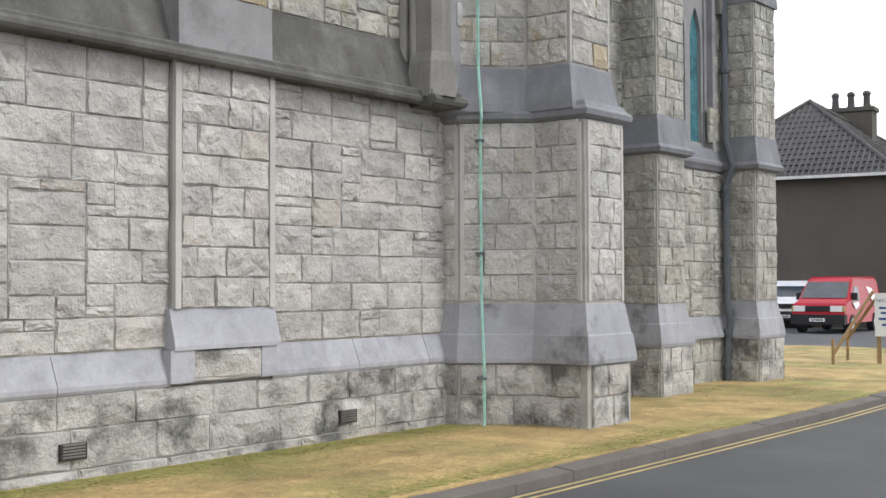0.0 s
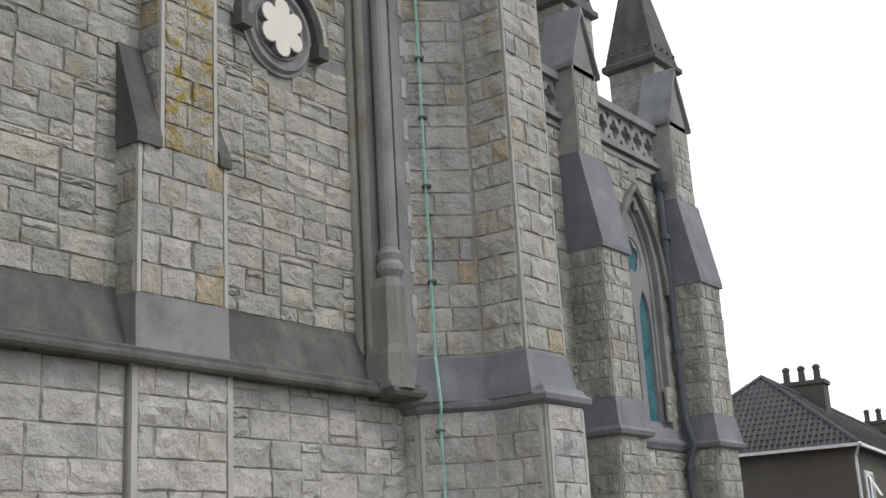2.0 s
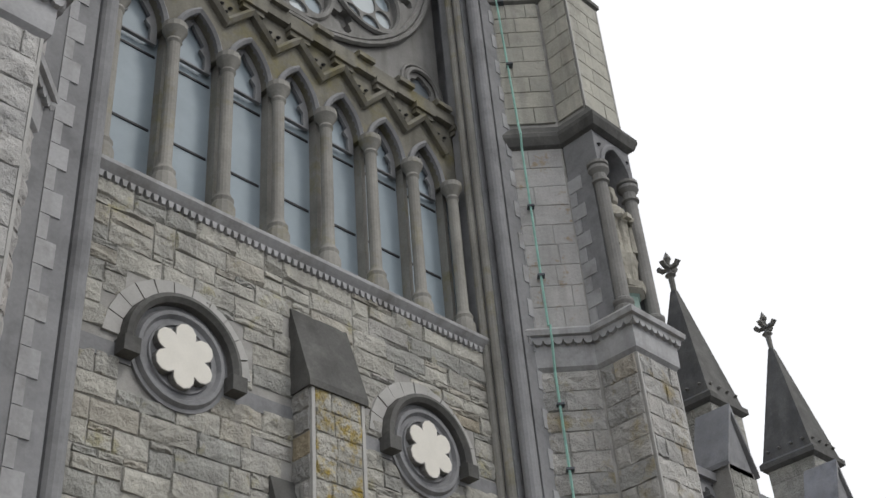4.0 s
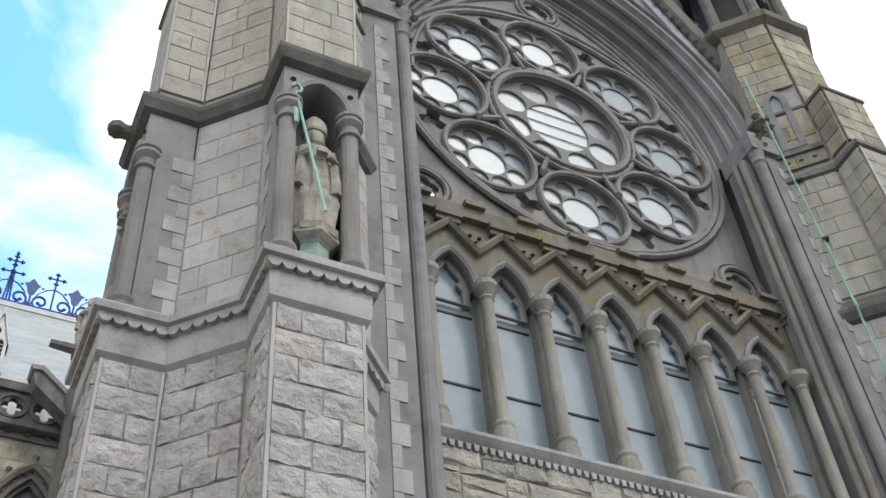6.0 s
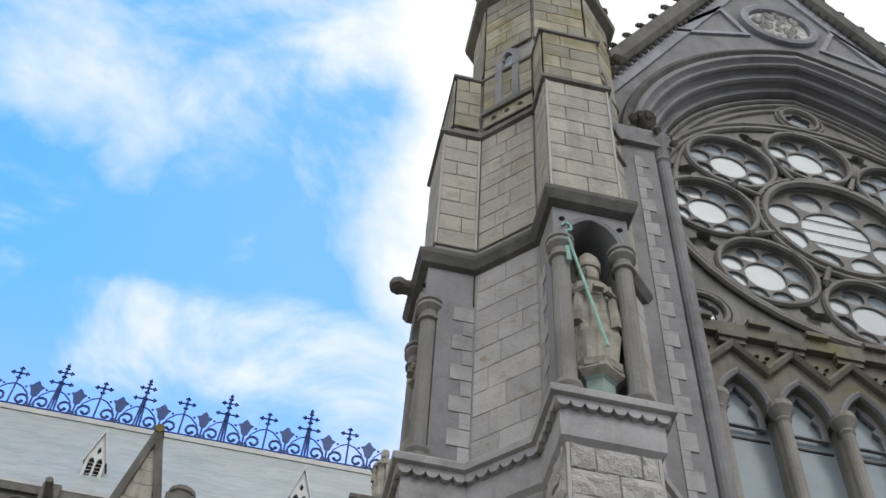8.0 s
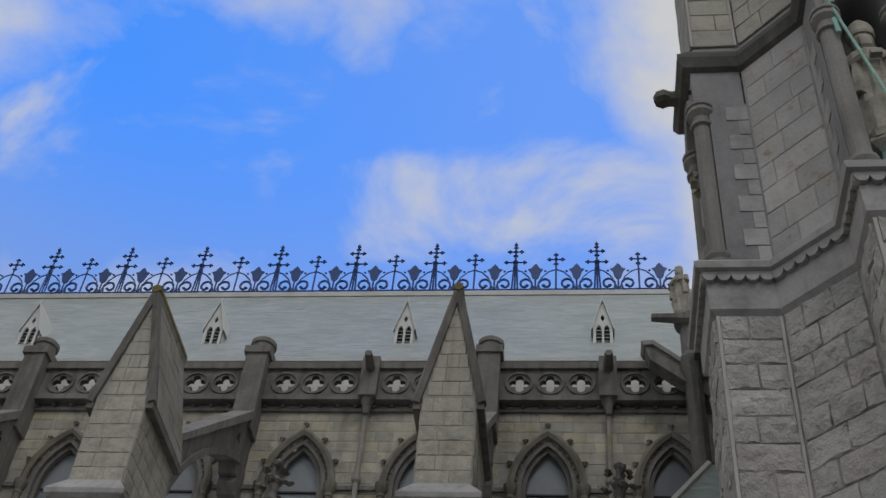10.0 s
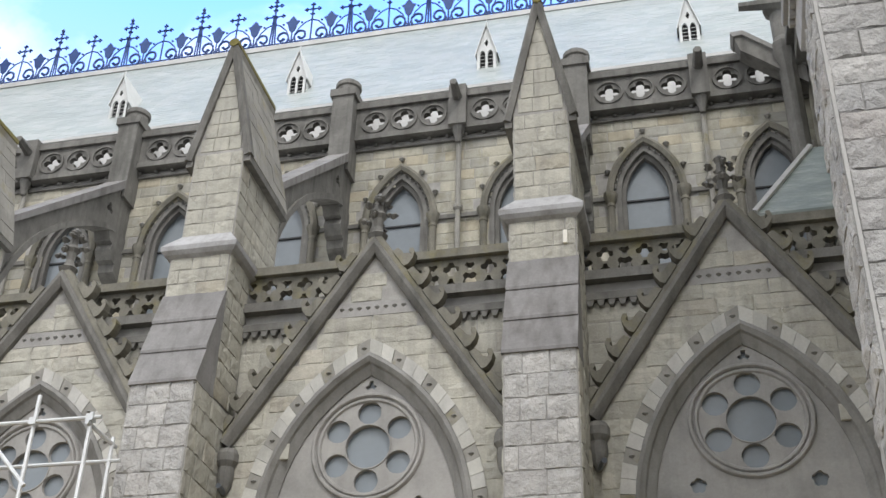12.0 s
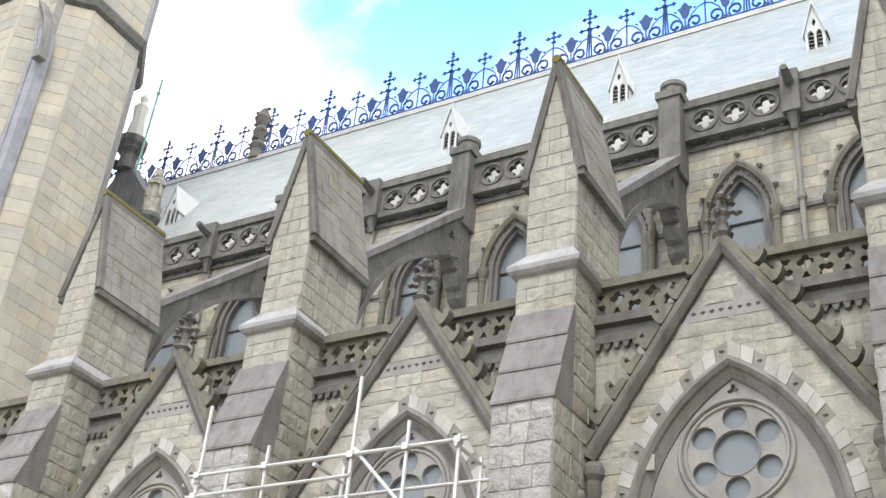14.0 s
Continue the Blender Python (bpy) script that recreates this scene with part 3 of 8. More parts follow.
def stone_meshes(mat, rough=1.0):
    """A dozen shared blocks, one metre wide and high and one deep; rough: rock-faced, else dressed."""
    key = (mat.name, rough > 0.5)
    if key in STONES:
        return STONES[key]
    r2, made = random.Random(41), []
    k, q = (5, 4) if rough > 0.5 else (3, 2)
    amp = 0.82 if rough > 0.5 else 0.22
    for i in range(14):
        j = lambda s: r2.uniform(-s, s)
        vs = [(0, -0.3, 0), (1, -0.3, 0), (1, -0.3, 1), (0, -0.3, 1)]
        vs += [(a + j(.006), 0.5, b + j(.014)) for a, b in ((0, 0), (1, 0), (1, 1), (0, 1))]
        tilt, sag = j(0.35) * amp, j(0.3) * amp
        for r in range(q):
            for c in range(k):
                u, v = c / (k - 1), r / (q - 1)
                bulge = 0.85 + amp * (0.35 * math.sin(math.pi * u) * math.sin(math.pi * v) + r2.uniform(-0.38, 0.42)) + tilt * (u - 0.5) + sag * (v - 0.5)
                vs.append((0.022 + 0.956 * u + j(.022) * amp, bulge, 0.035 + 0.93 * v + j(.035) * amp))
        at = lambda r, c: 8 + r * k + c
        fs = [(0, 1, 5, 4), (1, 2, 6, 5), (2, 3, 7, 6), (3, 0, 4, 7)]
        fs += [(4, 5, *[at(0, c) for c in reversed(range(k))]), (5, 6, *[at(r, k - 1) for r in reversed(range(q))]), (6, 7, *[at(q - 1, c) for c in range(k)]), (7, 4, *[at(r, 0) for r in range(q)])]
        for r in range(q - 1):
            for c in range(k - 1):
                a, b, d, e = at(r, c), at(r, c + 1), at(r + 1, c + 1), at(r + 1, c)
                fs += [(a, b, d), (a, d, e)] if r2.random() < 0.5 else [(a, b, e), (b, d, e)]
        me = bpy.data.meshes.new("stone")
        me.from_pydata(vs, [], fs)
        me.materials.append(mat)
        made.append(me)
    STONES[key] = made
    return made


def laid(F, rects, mat, parent, name="masonry", seed=1, n0=0.0, out=0.035, rough=1.0, label="", most=300):
    """The lowest stones of a face one by one, and those past that joined."""
    rects = sorted(rects, key=lambda r: r[2])
    single_stones(Face(F.o + F.n * n0, F.u, F.n), rects[:most], mat, parent, seed, out, rough=rough)
    if len(rects) <= most:
        return
    r2 = random.Random(seed)
    mb = MB()
    for a, b, c, d in rects[most:]:
        mb.stone(F, a, b, c, d, n0, out * r2.uniform(0.75, 1.25), rough=rough, rng=r2)
    ob = part(name, mb, mat, parent, label, tidy=False)
    ob["kind"] = "stuff"


def single_stones(F, rects, mat, parent, seed=1, out=0.045, name="stone", rough=1.0):
    """Stones as objects of their own, on shared meshes."""
    rng = random.Random(seed)
    meshes = stone_meshes(mat, rough)
    for a, b, c, d in rects:
        g = 0.006 if rough > 0.5 else 0.004
        ob = new(name, meshes[rng.randrange(len(meshes))])
        w, h, o = b - a - 2 * g, d - c - 2 * g, out * rng.uniform(0.8, 1.25)
        m = Matrix.Identity(4)
        m.col[0][:3], m.col[1][:3], m.col[2][:3], m.col[3][:3] = F.u * w, F.n * o, Z * h, F.p(a + g, c + g, -0.32 * o)
        adopt(ob, parent)
        ob.matrix_basis = m

# ---- the transept front ----
G = 0.32            # ground level
CX = 7.47           # middle of the front
WALL = 8.9          # face of the upper wall
WL = 8.75           # face of the lower wall
front, lower = SOUTH(WALL), SOUTH(WL)
rng = random.Random(5)


def string_course(mb, F, u0, u1, z, out=0.13, slope=0.55, back=0.0):
    """A roll with a drip, and the sloped weathering over it."""
    prof = [(-0.02, z - 0.10), (0.05, z - 0.09), (out * 0.7, z - 0.05), (out, z), (out, z + 0.045), (out * 0.75, z + 0.075), (0.05, z + 0.09), (back, z + slope), (-0.12, z + slope)]
    k = len(prof)
    vs = [F.p(u, v, n) for u in (u0, u1) for n, v in prof]
    mb.add(vs, [(i, (i + 1) % k, (i + 1) % k + k, i + k) for i in range(k)] + [tuple(range(k)), tuple(range(k, 2 * k))[::-1]])


def build_front():
    wall = thing("wall_transept", (CX, WL, G), "snecked grey granite transept wall with limestone dressings", "wall", kind="structure")
    mb = MB()
    mb.box(3.3, 11.35, WL + 0.0, 9.7, 0, 4.2)
    mb.box(3.3, 11.35, WALL + 0.0, 9.7, 4.2, 10.12)
    part("wall_core", mb, M_mortar, wall)
    # plinth: dressed weathering over big blocks
    mb = MB()
    for a, b in ((3.3, 6.84), (8.1, 11.3)):
        F = lower
        prof = [(-0.05, 1.03), (0.10, 1.03), (0.115, 1.06), (0.115, 1.10), (0.0, 1.37), (-0.05, 1.37)]
        u = a
        while u < b - 0.01:
            w = min(rng.uniform(0.9, 1.3), b - u)
            if b - u - w < 0.4:
                w = b - u
            vs = [F.p(x, v, n) for x in (u + 0.004, u + w - 0.004) for n, v in prof]
            k = len(prof)
            mb.add(vs, [(i, (i + 1) % k, (i + 1) % k + k, i + k) for i in range(k)] + [tuple(range(k)), tuple(range(k, 2 * k))[::-1]])
            u += w
    part("plinth_weathering", mb, M_sill, wall, "pale smooth limestone weathering")
    base = SOUTH(WL - 0.09)
    part("plinth_core", MB().box(3.3, 11.3, WL - 0.09, WL + 0.1, 0, 1.03), M_mortar, wall)
    rows = coursed(3.5, 11.3, 0.74, 1.03, rng, 0.29, 0.5, 0.95) + coursed(3.5, 11.3, 0.40, 0.74, rng, 0.34, 0.55, 1.0) + coursed(3.5, 11.3, 0.22, 0.40, rng, 0.18, 0.6, 1.0)
    vents = [[(x, 0.49), (x + 0.26, 0.49), (x + 0.26, 0.63), (x, 0.63)] for x in (5.66, 9.04)]
    single_stones(base, rows, M_base, wall, seed=8, out=0.034)
    for v in vents:
        mb = MB()
        mb.fbox(base, v[0][0], v[1][0], v[0][1], v[2][1], 0.0, 0.052)
        g = part("air_vent", mb, M_bar_shade, wall, "dark cast-iron air vent")
        for i in range(5):
            part("louvre", MB().fbox(base, v[0][0] + 0.02, v[1][0] - 0.02, v[0][1] + 0.02 + i * 0.026, v[0][1] + 0.034 + i * 0.026, 0.05, 0.058), M_dark, g)
    # lower pilaster with its own high plinth
    pil = SOUTH(WL - 0.075)
    mb = MB().box(6.89, 8.14, WL - 0.075, WL + 0.2, 1.04, 4.08)
    part("pilaster_core", mb, M_mortar, wall)
    mb = MB()
    prof = [(-0.3, 1.36), (0.09, 1.36), (0.09, 1.4), (0.0, 1.74), (-0.3, 1.74)]
    vs = [pil.p(x, v, n) for x in (6.84, 8.16) for n, v in prof]
    mb.add(vs, [(i, (i + 1) % 5, (i + 1) % 5 + 5, i + 5) for i in range(5)] + [tuple(range(5)), tuple(range(5, 10))[::-1]])
    mb.fbox(pil, 6.80, 7.08, 1.06, 1.36, -0.2, 0.075).fbox(pil, 7.92, 8.12, 1.06, 1.36, -0.2, 0.075)
    part("pilaster_plinth", mb, M_sill, wall, "pale limestone pilaster plinth")
    part("plinth_block", MB().stone(pil, 7.08, 7.92, 1.06, 1.36, 0.05, 0.04, rng=rng), M_base, wall)
    rows = coursed(6.96, 8.07, 1.74, 4.05, rng, 0.275, 0.3, 0.62)
    single_stones(pil, rows, M_stone, wall, seed=12, out=0.04)
    mb = MB()
    for x in (6.888, 8.072):
        part("drafted_margin", MB().fbox(pil, x, x + 0.068, 1.74, 4.05, -0.02, 0.03), M_margin, wall)
    # lower wall stones
    rows = snecked(3.45, 6.88, 1.38, 4.04, rng) + snecked(8.15, 11.3, 1.38, 4.04, rng)
    single_stones(lower, rows, M_stone, wall, seed=3, out=0.034)
    # string course and broad weathering
    mb = MB()
    string_course(mb, lower, 3.3, 10.5, 4.12, 0.2, 0.65, -0.13)
    part("string_course", mb, M_soot, wall, "dark weathered limestone string course")
    part("string_roll", MB().tube([lower.p(3.3, 4.1, 0.175), lower.p(11.1, 4.06, 0.175)], 0.06, 10), M_soot, wall, "dark limestone roll moulding", smooth=True)
    mb = MB()
    for i in range(5):
        x = 4.2 + i * 1.55
        mb.fbox(lower, x, x + 0.05, 4.03, 4.07, 0.0, 0.2)
    part("drip_slots", mb, M_bar_shade, wall)
    # upper wall
    rings = [circle(CX - 1.78, 8.23, 0.62), circle(CX + 1.64, 8.23, 0.62), [(6.98, 4.1), (7.94, 4.1), (7.8, 9.3), (7.2, 9.3)]]
    rings += [[(3.3, 7.9), (10.7, 7.9), (10.7, 8.08), (3.3, 8.08)]]
    half = lambda cx: [(cx + 0.88 * math.cos(radians(12 * i)), 8.23 + 0.88 * math.sin(radians(12 * i))) for i in range(16)]
    rows = clear_of(snecked(3.6, 10.4, 4.78, 10.02, rng, 0.13, 0.083), rings[:3] + [half(CX - 1.78), half(CX + 1.64)])
    rows = [r for r in rows if not (7.96 < (r[2] + r[3]) / 2 < 8.17)]
    laid(front, rows, M_warm, wall, seed=17)
    part("wall_band", MB().fbox(front, 3.4, 10.5, 7.97, 8.16, 0.0, 0.02), M_lime, wall, "smooth grey limestone band")
    # upper pilaster in two stages with sloped caps
    y = 8.6
    for (u0, u1, z0, z1) in ((6.88, 8.02, 4.3, 6.2), (7.15, 7.89, 6.2, 8.34)):
        F = SOUTH(y)
        part("pilaster_core", MB().box(u0, u1, y, WALL + 0.1, z0, z1), M_mortar, wall)
        r2 = random.Random(int(z0 * 10))
        lo = z0 + (0.4 if z0 < 5 else 0.0)
        laid(F, coursed(u0 + 0.045, u1 - 0.045, lo, z1, r2, 0.285, 0.24, 0.5), M_lichen if z0 < 5 else M_yellowed, wall, seed=5, out=0.036)
        S = Face((u0, y, 0), (0, 1, 0), (-1, 0, 0))
        laid(S, coursed(0.01, WALL - y, lo, z1, r2, 0.285, 0.2, 0.4), M_lichen, wall, seed=6, out=0.03)
        for u in (u0 - 0.005, u1 - 0.04):
            part("drafted_margin", MB().fbox(F, u, u + 0.045, lo, z1, -0.02, 0.022), M_margin, wall)
    side = Face((0, 0, 0), (0, 1, 0), (-1, 0, 0))
    # the shoulders on either side of the narrow upper stage, and the steep cap
    for a, b, ztop in ((6.83, 7.14, 7.3), (7.90, 8.06, 7.0)):
        part("shoulder_cap", MB().prism(side, [(y - 0.06, 6.17), (WALL + 0.02, 6.17), (WALL + 0.02, ztop), (WALL - 0.04, ztop), (y - 0.06, 6.27)], -b, -a), M_soot, wall, "dark steep limestone shoulder cap")
    part("pilaster_cap", MB().prism(side, [(y - 0.05, 8.3), (WALL + 0.05, 8.3), (WALL + 0.05, 9.4), (WALL - 0.03, 9.4), (y - 0.05, 8.38)], -7.93, -7.1), M_soot, wall, "dark sloped limestone cap")
    mb = MB()
    mb.prism(Face((0, 0, 0), (0, 1, 0), (-1, 0, 0)), [(8.575, 4.16), (8.9, 4.16), (8.9, 4.72), (8.585, 4.7)], -8.035, -6.865)
    part("pilaster_foot", mb, M_lime, wall, "pale limestone pilaster foot")
    # two blind six-lobed roundels with hoods
    for cx in (CX - 1.78, CX + 1.64):
        t = thing("roundel", (cx, WALL, 8.23), "blind round opening with white six-lobed panel and dark hood mould", "roundel", group="blind roundels")
        mb = MB()
        mb.plate(front, circle(cx, 8.23, 0.58, 32), [foil(cx, 8.23, 0.24, 0.131, 6)], 0.0, 0.04)
        mb.mould(front, circle(cx, 8.23, 0.44, 32)[::-1], [(0, 0.04), (0.03, 0.085), (0.07, 0.085), (0.1, 0.04)], True)
        mb.mould(front, circle(cx, 8.23, 0.39, 32), [(0, 0.03), (0.01, 0.065), (0.03, 0.065), (0.04, 0.03)], True)
        part("ring", mb, M_lime, t, "grey limestone ring")
        part("panel_rim", MB().prism(front, foil(cx, 8.23, 0.24, 0.13, 6), 0.0, 0.12), M_rose, t, "grey lobed rim")
        part("panel", MB().prism(front, foil(cx, 8.23, 0.24, 0.122, 6), 0.1, 0.126), M_plaster, t, "white six-lobed panel")
        arc = [(cx + 0.58 * math.cos(a), 8.23 + 0.58 * math.sin(a)) for a in [radians(188 - 196 * i / 20) for i in range(21)]]
        mb = MB().mould(front, arc, [(0, 0.0), (0.0, 0.13), (0.05, 0.17), (0.1, 0.15), (0.11, 0.0)])
        for s in (-1, 1):
            mb.fbox(front, cx + s * 0.63 - 0.09, cx + s * 0.63 + 0.09, 8.02, 8.19, 0.0, 0.19)
        part("hood_mould", mb, M_soot, t, "dark hood mould")
        r2 = random.Random(int(cx * 7))
        for i in range(11):
            a0, a1 = radians(178 - 16 * i), radians(178 - 16 * i - 15)
            part("voussoir", MB().prism(front, [(cx + r * math.cos(a), 8.23 + r * math.sin(a)) for r, a in ((0.7, a0), (0.7, a1), (0.88, a1), (0.88, a0))], 0.0, r2.uniform(0.03, 0.045)), M_margin, t)
    # frieze under the arcade
    mb = MB()
    string_course(mb, front, 4.3, 10.46, 10.16, 0.12, 0.12, 0.02)
    k = 64
    for i in range(k):
        u = 4.46 + (i + 0.5) * (10.5 - 4.46) / k
        mb.prism(front, [(u - 0.036, 10.07), (u - 0.02, 9.99), (u + 0.02, 9.99), (u + 0.036, 10.07)], 0.0, 0.06)
    part("arcade_sill", mb, M_string, wall, "limestone sill with pendant dogtooth frieze")
    return wall


def build_rose():
    """The great window: wall round it, moulded arch, arcade of lancets and the wheel of circles."""
    wall = thing("wall_gable", (CX, WALL, 10.1), "grey limestone gable wall round a great moulded window arch", "wall", kind="structure")
    zs, rise = 17.75, 4.05
    HW = 3.4
    hole = lancet(CX, 10.13, zs, HW, rise + 0.45, 12)
    outer = [(3.3, 10.125)] + [(CX - HW, 10.125)] + hole[1:-1] + [(CX + HW, 10.125), (11.4, 10.125), (11.4, 20.0), (CX, 27.0), (3.3, 20.0)]
    part("wall_core", MB().prism(front, outer, -0.8, 0.0), M_lime, wall)
    # stepped orders of the jambs and the arch
    mb = MB()
    ring = arch(CX, zs, HW, rise + 0.45, 16)
    prof = [(0.16, -0.3), (0.16, 0.14), (0.11, 0.2), (0.03, 0.2), (0.0, 0.13), (-0.03, 0.1), (-0.06, 0.12), (-0.1, 0.11), (-0.12, 0.06), (-0.1, 0.0), (-0.13, -0.06), (-0.19, -0.09), (-0.22, -0.05),
            (-0.27, -0.06), (-0.29, -0.12), (-0.27, -0.18), (-0.3, -0.26), (-0.36, -0.28), (-0.38, -0.24), (-0.42, -0.26), (-0.43, -0.4), (-0.3, -0.6)]
    mb.mould(front, ring, prof)
    part("arch_orders", mb, M_lime, wall, "moulded grey limestone arch of rolls and hollows", smooth=True)
    # each jamb: a limestone pier ahead of the wall, a tall shaft at its inner corner, quoins on its outer edge
    for s, a, b, sx in ((-1, 3.6, 4.36, 4.28), (1, 10.42, 11.05, 10.55)):
        pier = MB().box(a, b, 8.63, 9.1, 4.15, 17.3).box(*((sx + 0.13, b) if s > 0 else (a, sx - 0.13)), 8.44, 8.65, 4.15, 17.3)
        part("jamb_pier", pier, M_lime, wall, "smooth grey limestone jamb")
        F = Face((0, 8.44, 0), (1, 0, 0), (0, -1, 0))
        base = [(sx - 0.17, 8.72), (sx - 0.17, 8.44), (sx - 0.08, 8.35), (sx + 0.08, 8.35), (sx + 0.17, 8.44), (sx + 0.17, 8.72)]
        part("shaft_base", MB().stack(base, [(4.1, 0.05), (4.5, 0.03), (4.62, 0.0), (5.3, 0.0), (5.42, -0.05)]), M_rose, wall, "splayed limestone shaft base")
        sh = MB().lathe((sx, 8.5, 0), [(0.12, 5.3), (0.12, 5.42), (0.165, 5.5), (0.165, 5.56), (0.13, 5.62), (0.15, 5.7), (0.105, 5.78), (0.1, 17.0), (0.13, 17.05), (0.11, 17.12), (0.14, 17.3), (0.19, 17.45), (0.19, 17.55)], 14)
        part("jamb_ledge", MB().box(a - 0.08, b + 0.12, 8.4, 8.85, 3.99, 4.17).tube([(a - 0.1, 8.39, 4.06), (b + 0.14, 8.39, 4.06)], 0.062, 8), M_soot, wall, "dark limestone ledge under the jamb")
        part("jamb_shaft", sh, M_lime, wall, "tall slender limestone shaft", smooth=True)
        for dx, yy, r in ((0.12, 8.72, 0.07), (0.17, 8.86, 0.06)):
            part("jamb_roll", MB().lathe((sx - s * dx, yy, 0), [(r, 4.3), (r, 17.3)], 10), M_col, wall, "mossy grey roll", smooth=True)
        part("jamb_impost", MB().box(min(a, sx - 0.1) - 0.02, max(b, sx + 0.1) + 0.02, 8.36, 9.15, 17.3, 17.72), M_lime, wall)
        z, k = 4.7, 0
        while z < 17.0:
            w = 0.2 if k % 2 else 0.1
            u = (b - w, b) if s > 0 else (a + 0.22, a + 0.22 + w)
            part("jamb_quoin", MB().fbox(F, u[0], u[1], z + 0.004, z + 0.276, -0.05, 0.014), M_string, wall)
            z, k = z + 0.28, k + 1
    mb = MB()
    r2 = random.Random(3)
    for s in (-1, 1):
        cx = CX + s * 3.32
        for i in range(16):
            mb.lathe((cx + s * -0.12 + r2.uniform(-.2, .2), 8.42 + r2.uniform(-.12, .12), 17.5 + r2.uniform(-.16, .2)), [(0.0, -0.07), (0.07, 0), (0.0, 0.07)], 6)
        for i in range(20):
            mb.lathe((cx + s * 0.1 + r2.uniform(-.18, .18), 8.5 + r2.uniform(-.16, .1), 18.1 + r2.uniform(-.2, .2)), [(0.0, -0.07), (0.08, 0), (0.0, 0.07)], 6)
        for i in range(26):
            mb.lathe((CX + s * 3.75 + r2.uniform(-.22, .22), WALL - 0.25 + r2.uniform(-.2, .15), 20.2 + r2.uniform(-.2, .25)), [(0.0, -0.08), (0.1, 0), (0.0, 0.08)], 6)
    part("foliage_capitals", mb, M_moss, wall, "mossy carved foliage capitals and bosses")
    mb = MB()
    prof = [(0.05, 0.0), (0.05, 0.16), (0.12, 0.22), (0.2, 0.2), (0.24, 0.1), (0.24, 0.0)]
    mb.mould(front, arch(CX, zs + 0.05, HW + 0.06, rise + 0.52, 16), prof)
    part("hood_mould", mb, M_soot, wall, "dark hood mould over the great arch")
    # gable: rakes with crockets and a medallion
    mb = MB()
    mb.mould(front, [(3.25, 19.6), (CX, 27.2), (11.55, 19.6)], [(-0.18, -0.5), (-0.18, 0.1), (-0.1, 0.2), (0.1, 0.24), (0.14, 0.2), (0.14, -0.5)])
    part("gable_coping", mb, M_dark, wall, "dark gable coping")
    mb = MB().mould(front, [(3.75, 19.75), (CX, 26.55), (11.15, 19.75)], [(-0.12, 0.0), (-0.12, 0.05), (0.12, 0.05), (0.12, 0.0)])
    part("gable_band", mb, M_sill, wall, "pale band under the coping")
    for s in (-1, 1):
        for i in range(13):
            q = (i + 0.6) / 14
            u, z = CX + s * (4.1 * (1 - q)), 19.6 + 7.6 * q
            mb = MB()
            for j in range(4):
                mb.lathe((u + s * (0.1 + 0.05 * j), WALL - 0.12, z + 0.17 + 0.05 * j - (0.06 if j == 3 else 0)), [(0.0, -0.08), (0.085 - 0.01 * j, 0), (0.0, 0.08)], 6)
            part("crocket", mb, M_dark, wall)
    mb = MB()
    for s in (-1, 1):
        for i in range(34):
            q = (i + 0.5) / 34
            mb.lathe((CX + s * (3.95 * (1 - q)), WALL - 0.12, 19.5 + 7.25 * q), [(0.0, -0.06), (0.06, 0), (0.0, 0.06)], 5)
    part("rake_beads", mb, M_dark, wall)
    t = thing("medallion", (CX, WALL, 23.8), "round carved pale stone medallion in the gable", "relief")
    part("ring", MB().mould(front, circle(CX, 23.95, 0.62, 32)[::-1], [(0, 0.0), (0.0, 0.1), (0.08, 0.13), (0.16, 0.1), (0.16, 0.0)], True), M_sill, t)
    part("field", MB().prism(front, circle(CX, 23.95, 0.6, 24), 0.0, 0.02), M_relief, t)
    mb = MB()
    for i in range(34):
        a, r = r2.uniform(0, 6.28), 0.52 * math.sqrt(r2.random())
        mb.lathe((CX + r * math.cos(a), WALL - 0.04, 23.95 + r * math.sin(a)), [(0.0, -0.09), (0.07, 0), (0.0, 0.09)], 6)
    part("carving", mb, M_relief, t)["kind"] = "stuff"
    mb = MB()
    for s in (-1, 1):
        mb.mould(front, [(CX + s * 2.35, 22.65), (CX + s * 0.75, 23.25), (CX + s * 1.15, 24.2)][::(1 if s < 0 else -1)], [(-0.05, 0.0), (-0.05, 0.05), (0.05, 0.05), (0.05, 0.0)], True)
    part("spandrel_panel", mb, M_sill, wall)

    # arcade of seven lancets
    ar = thing("lancet_arcade", (CX, 9.1, 10.2), "arcade of grey stone columns before clouded glass lancets", "window")
    deep = SOUTH(9.12)
    part("glazing", MB().box(CX - 3.02, CX + 3.02, 9.3, 9.33, 10.15, 13.9), M_glass, ar, "blue-grey clouded protective glazing")
    mb = MB()
    for i in range(7):
        u = 4.64 + 0.79 * (i + 0.5)
        for z in (11.3, 12.45):
            part("saddle_bar", MB().box(u - 0.33, u + 0.33, 9.285, 9.304, z, z + 0.03), M_bar_shade, ar)
    # the arches are cut up from the lower edge
    edge = [(CX - 3.03, 12.8)]
    for i in range(7):
        edge += [p for p in arch(4.64 + 0.79 * (i + 0.5), 12.8, 0.29, 0.58, 6)]
    edge += [(CX + 3.03, 12.8), (CX + 3.03, 14.25), (CX - 3.03, 14.25)]
    part("spandrel_wall", MB().prism(deep, edge, -0.25, 0.0), M_moss, ar, "mossy carved limestone spandrels")
    mb = MB()
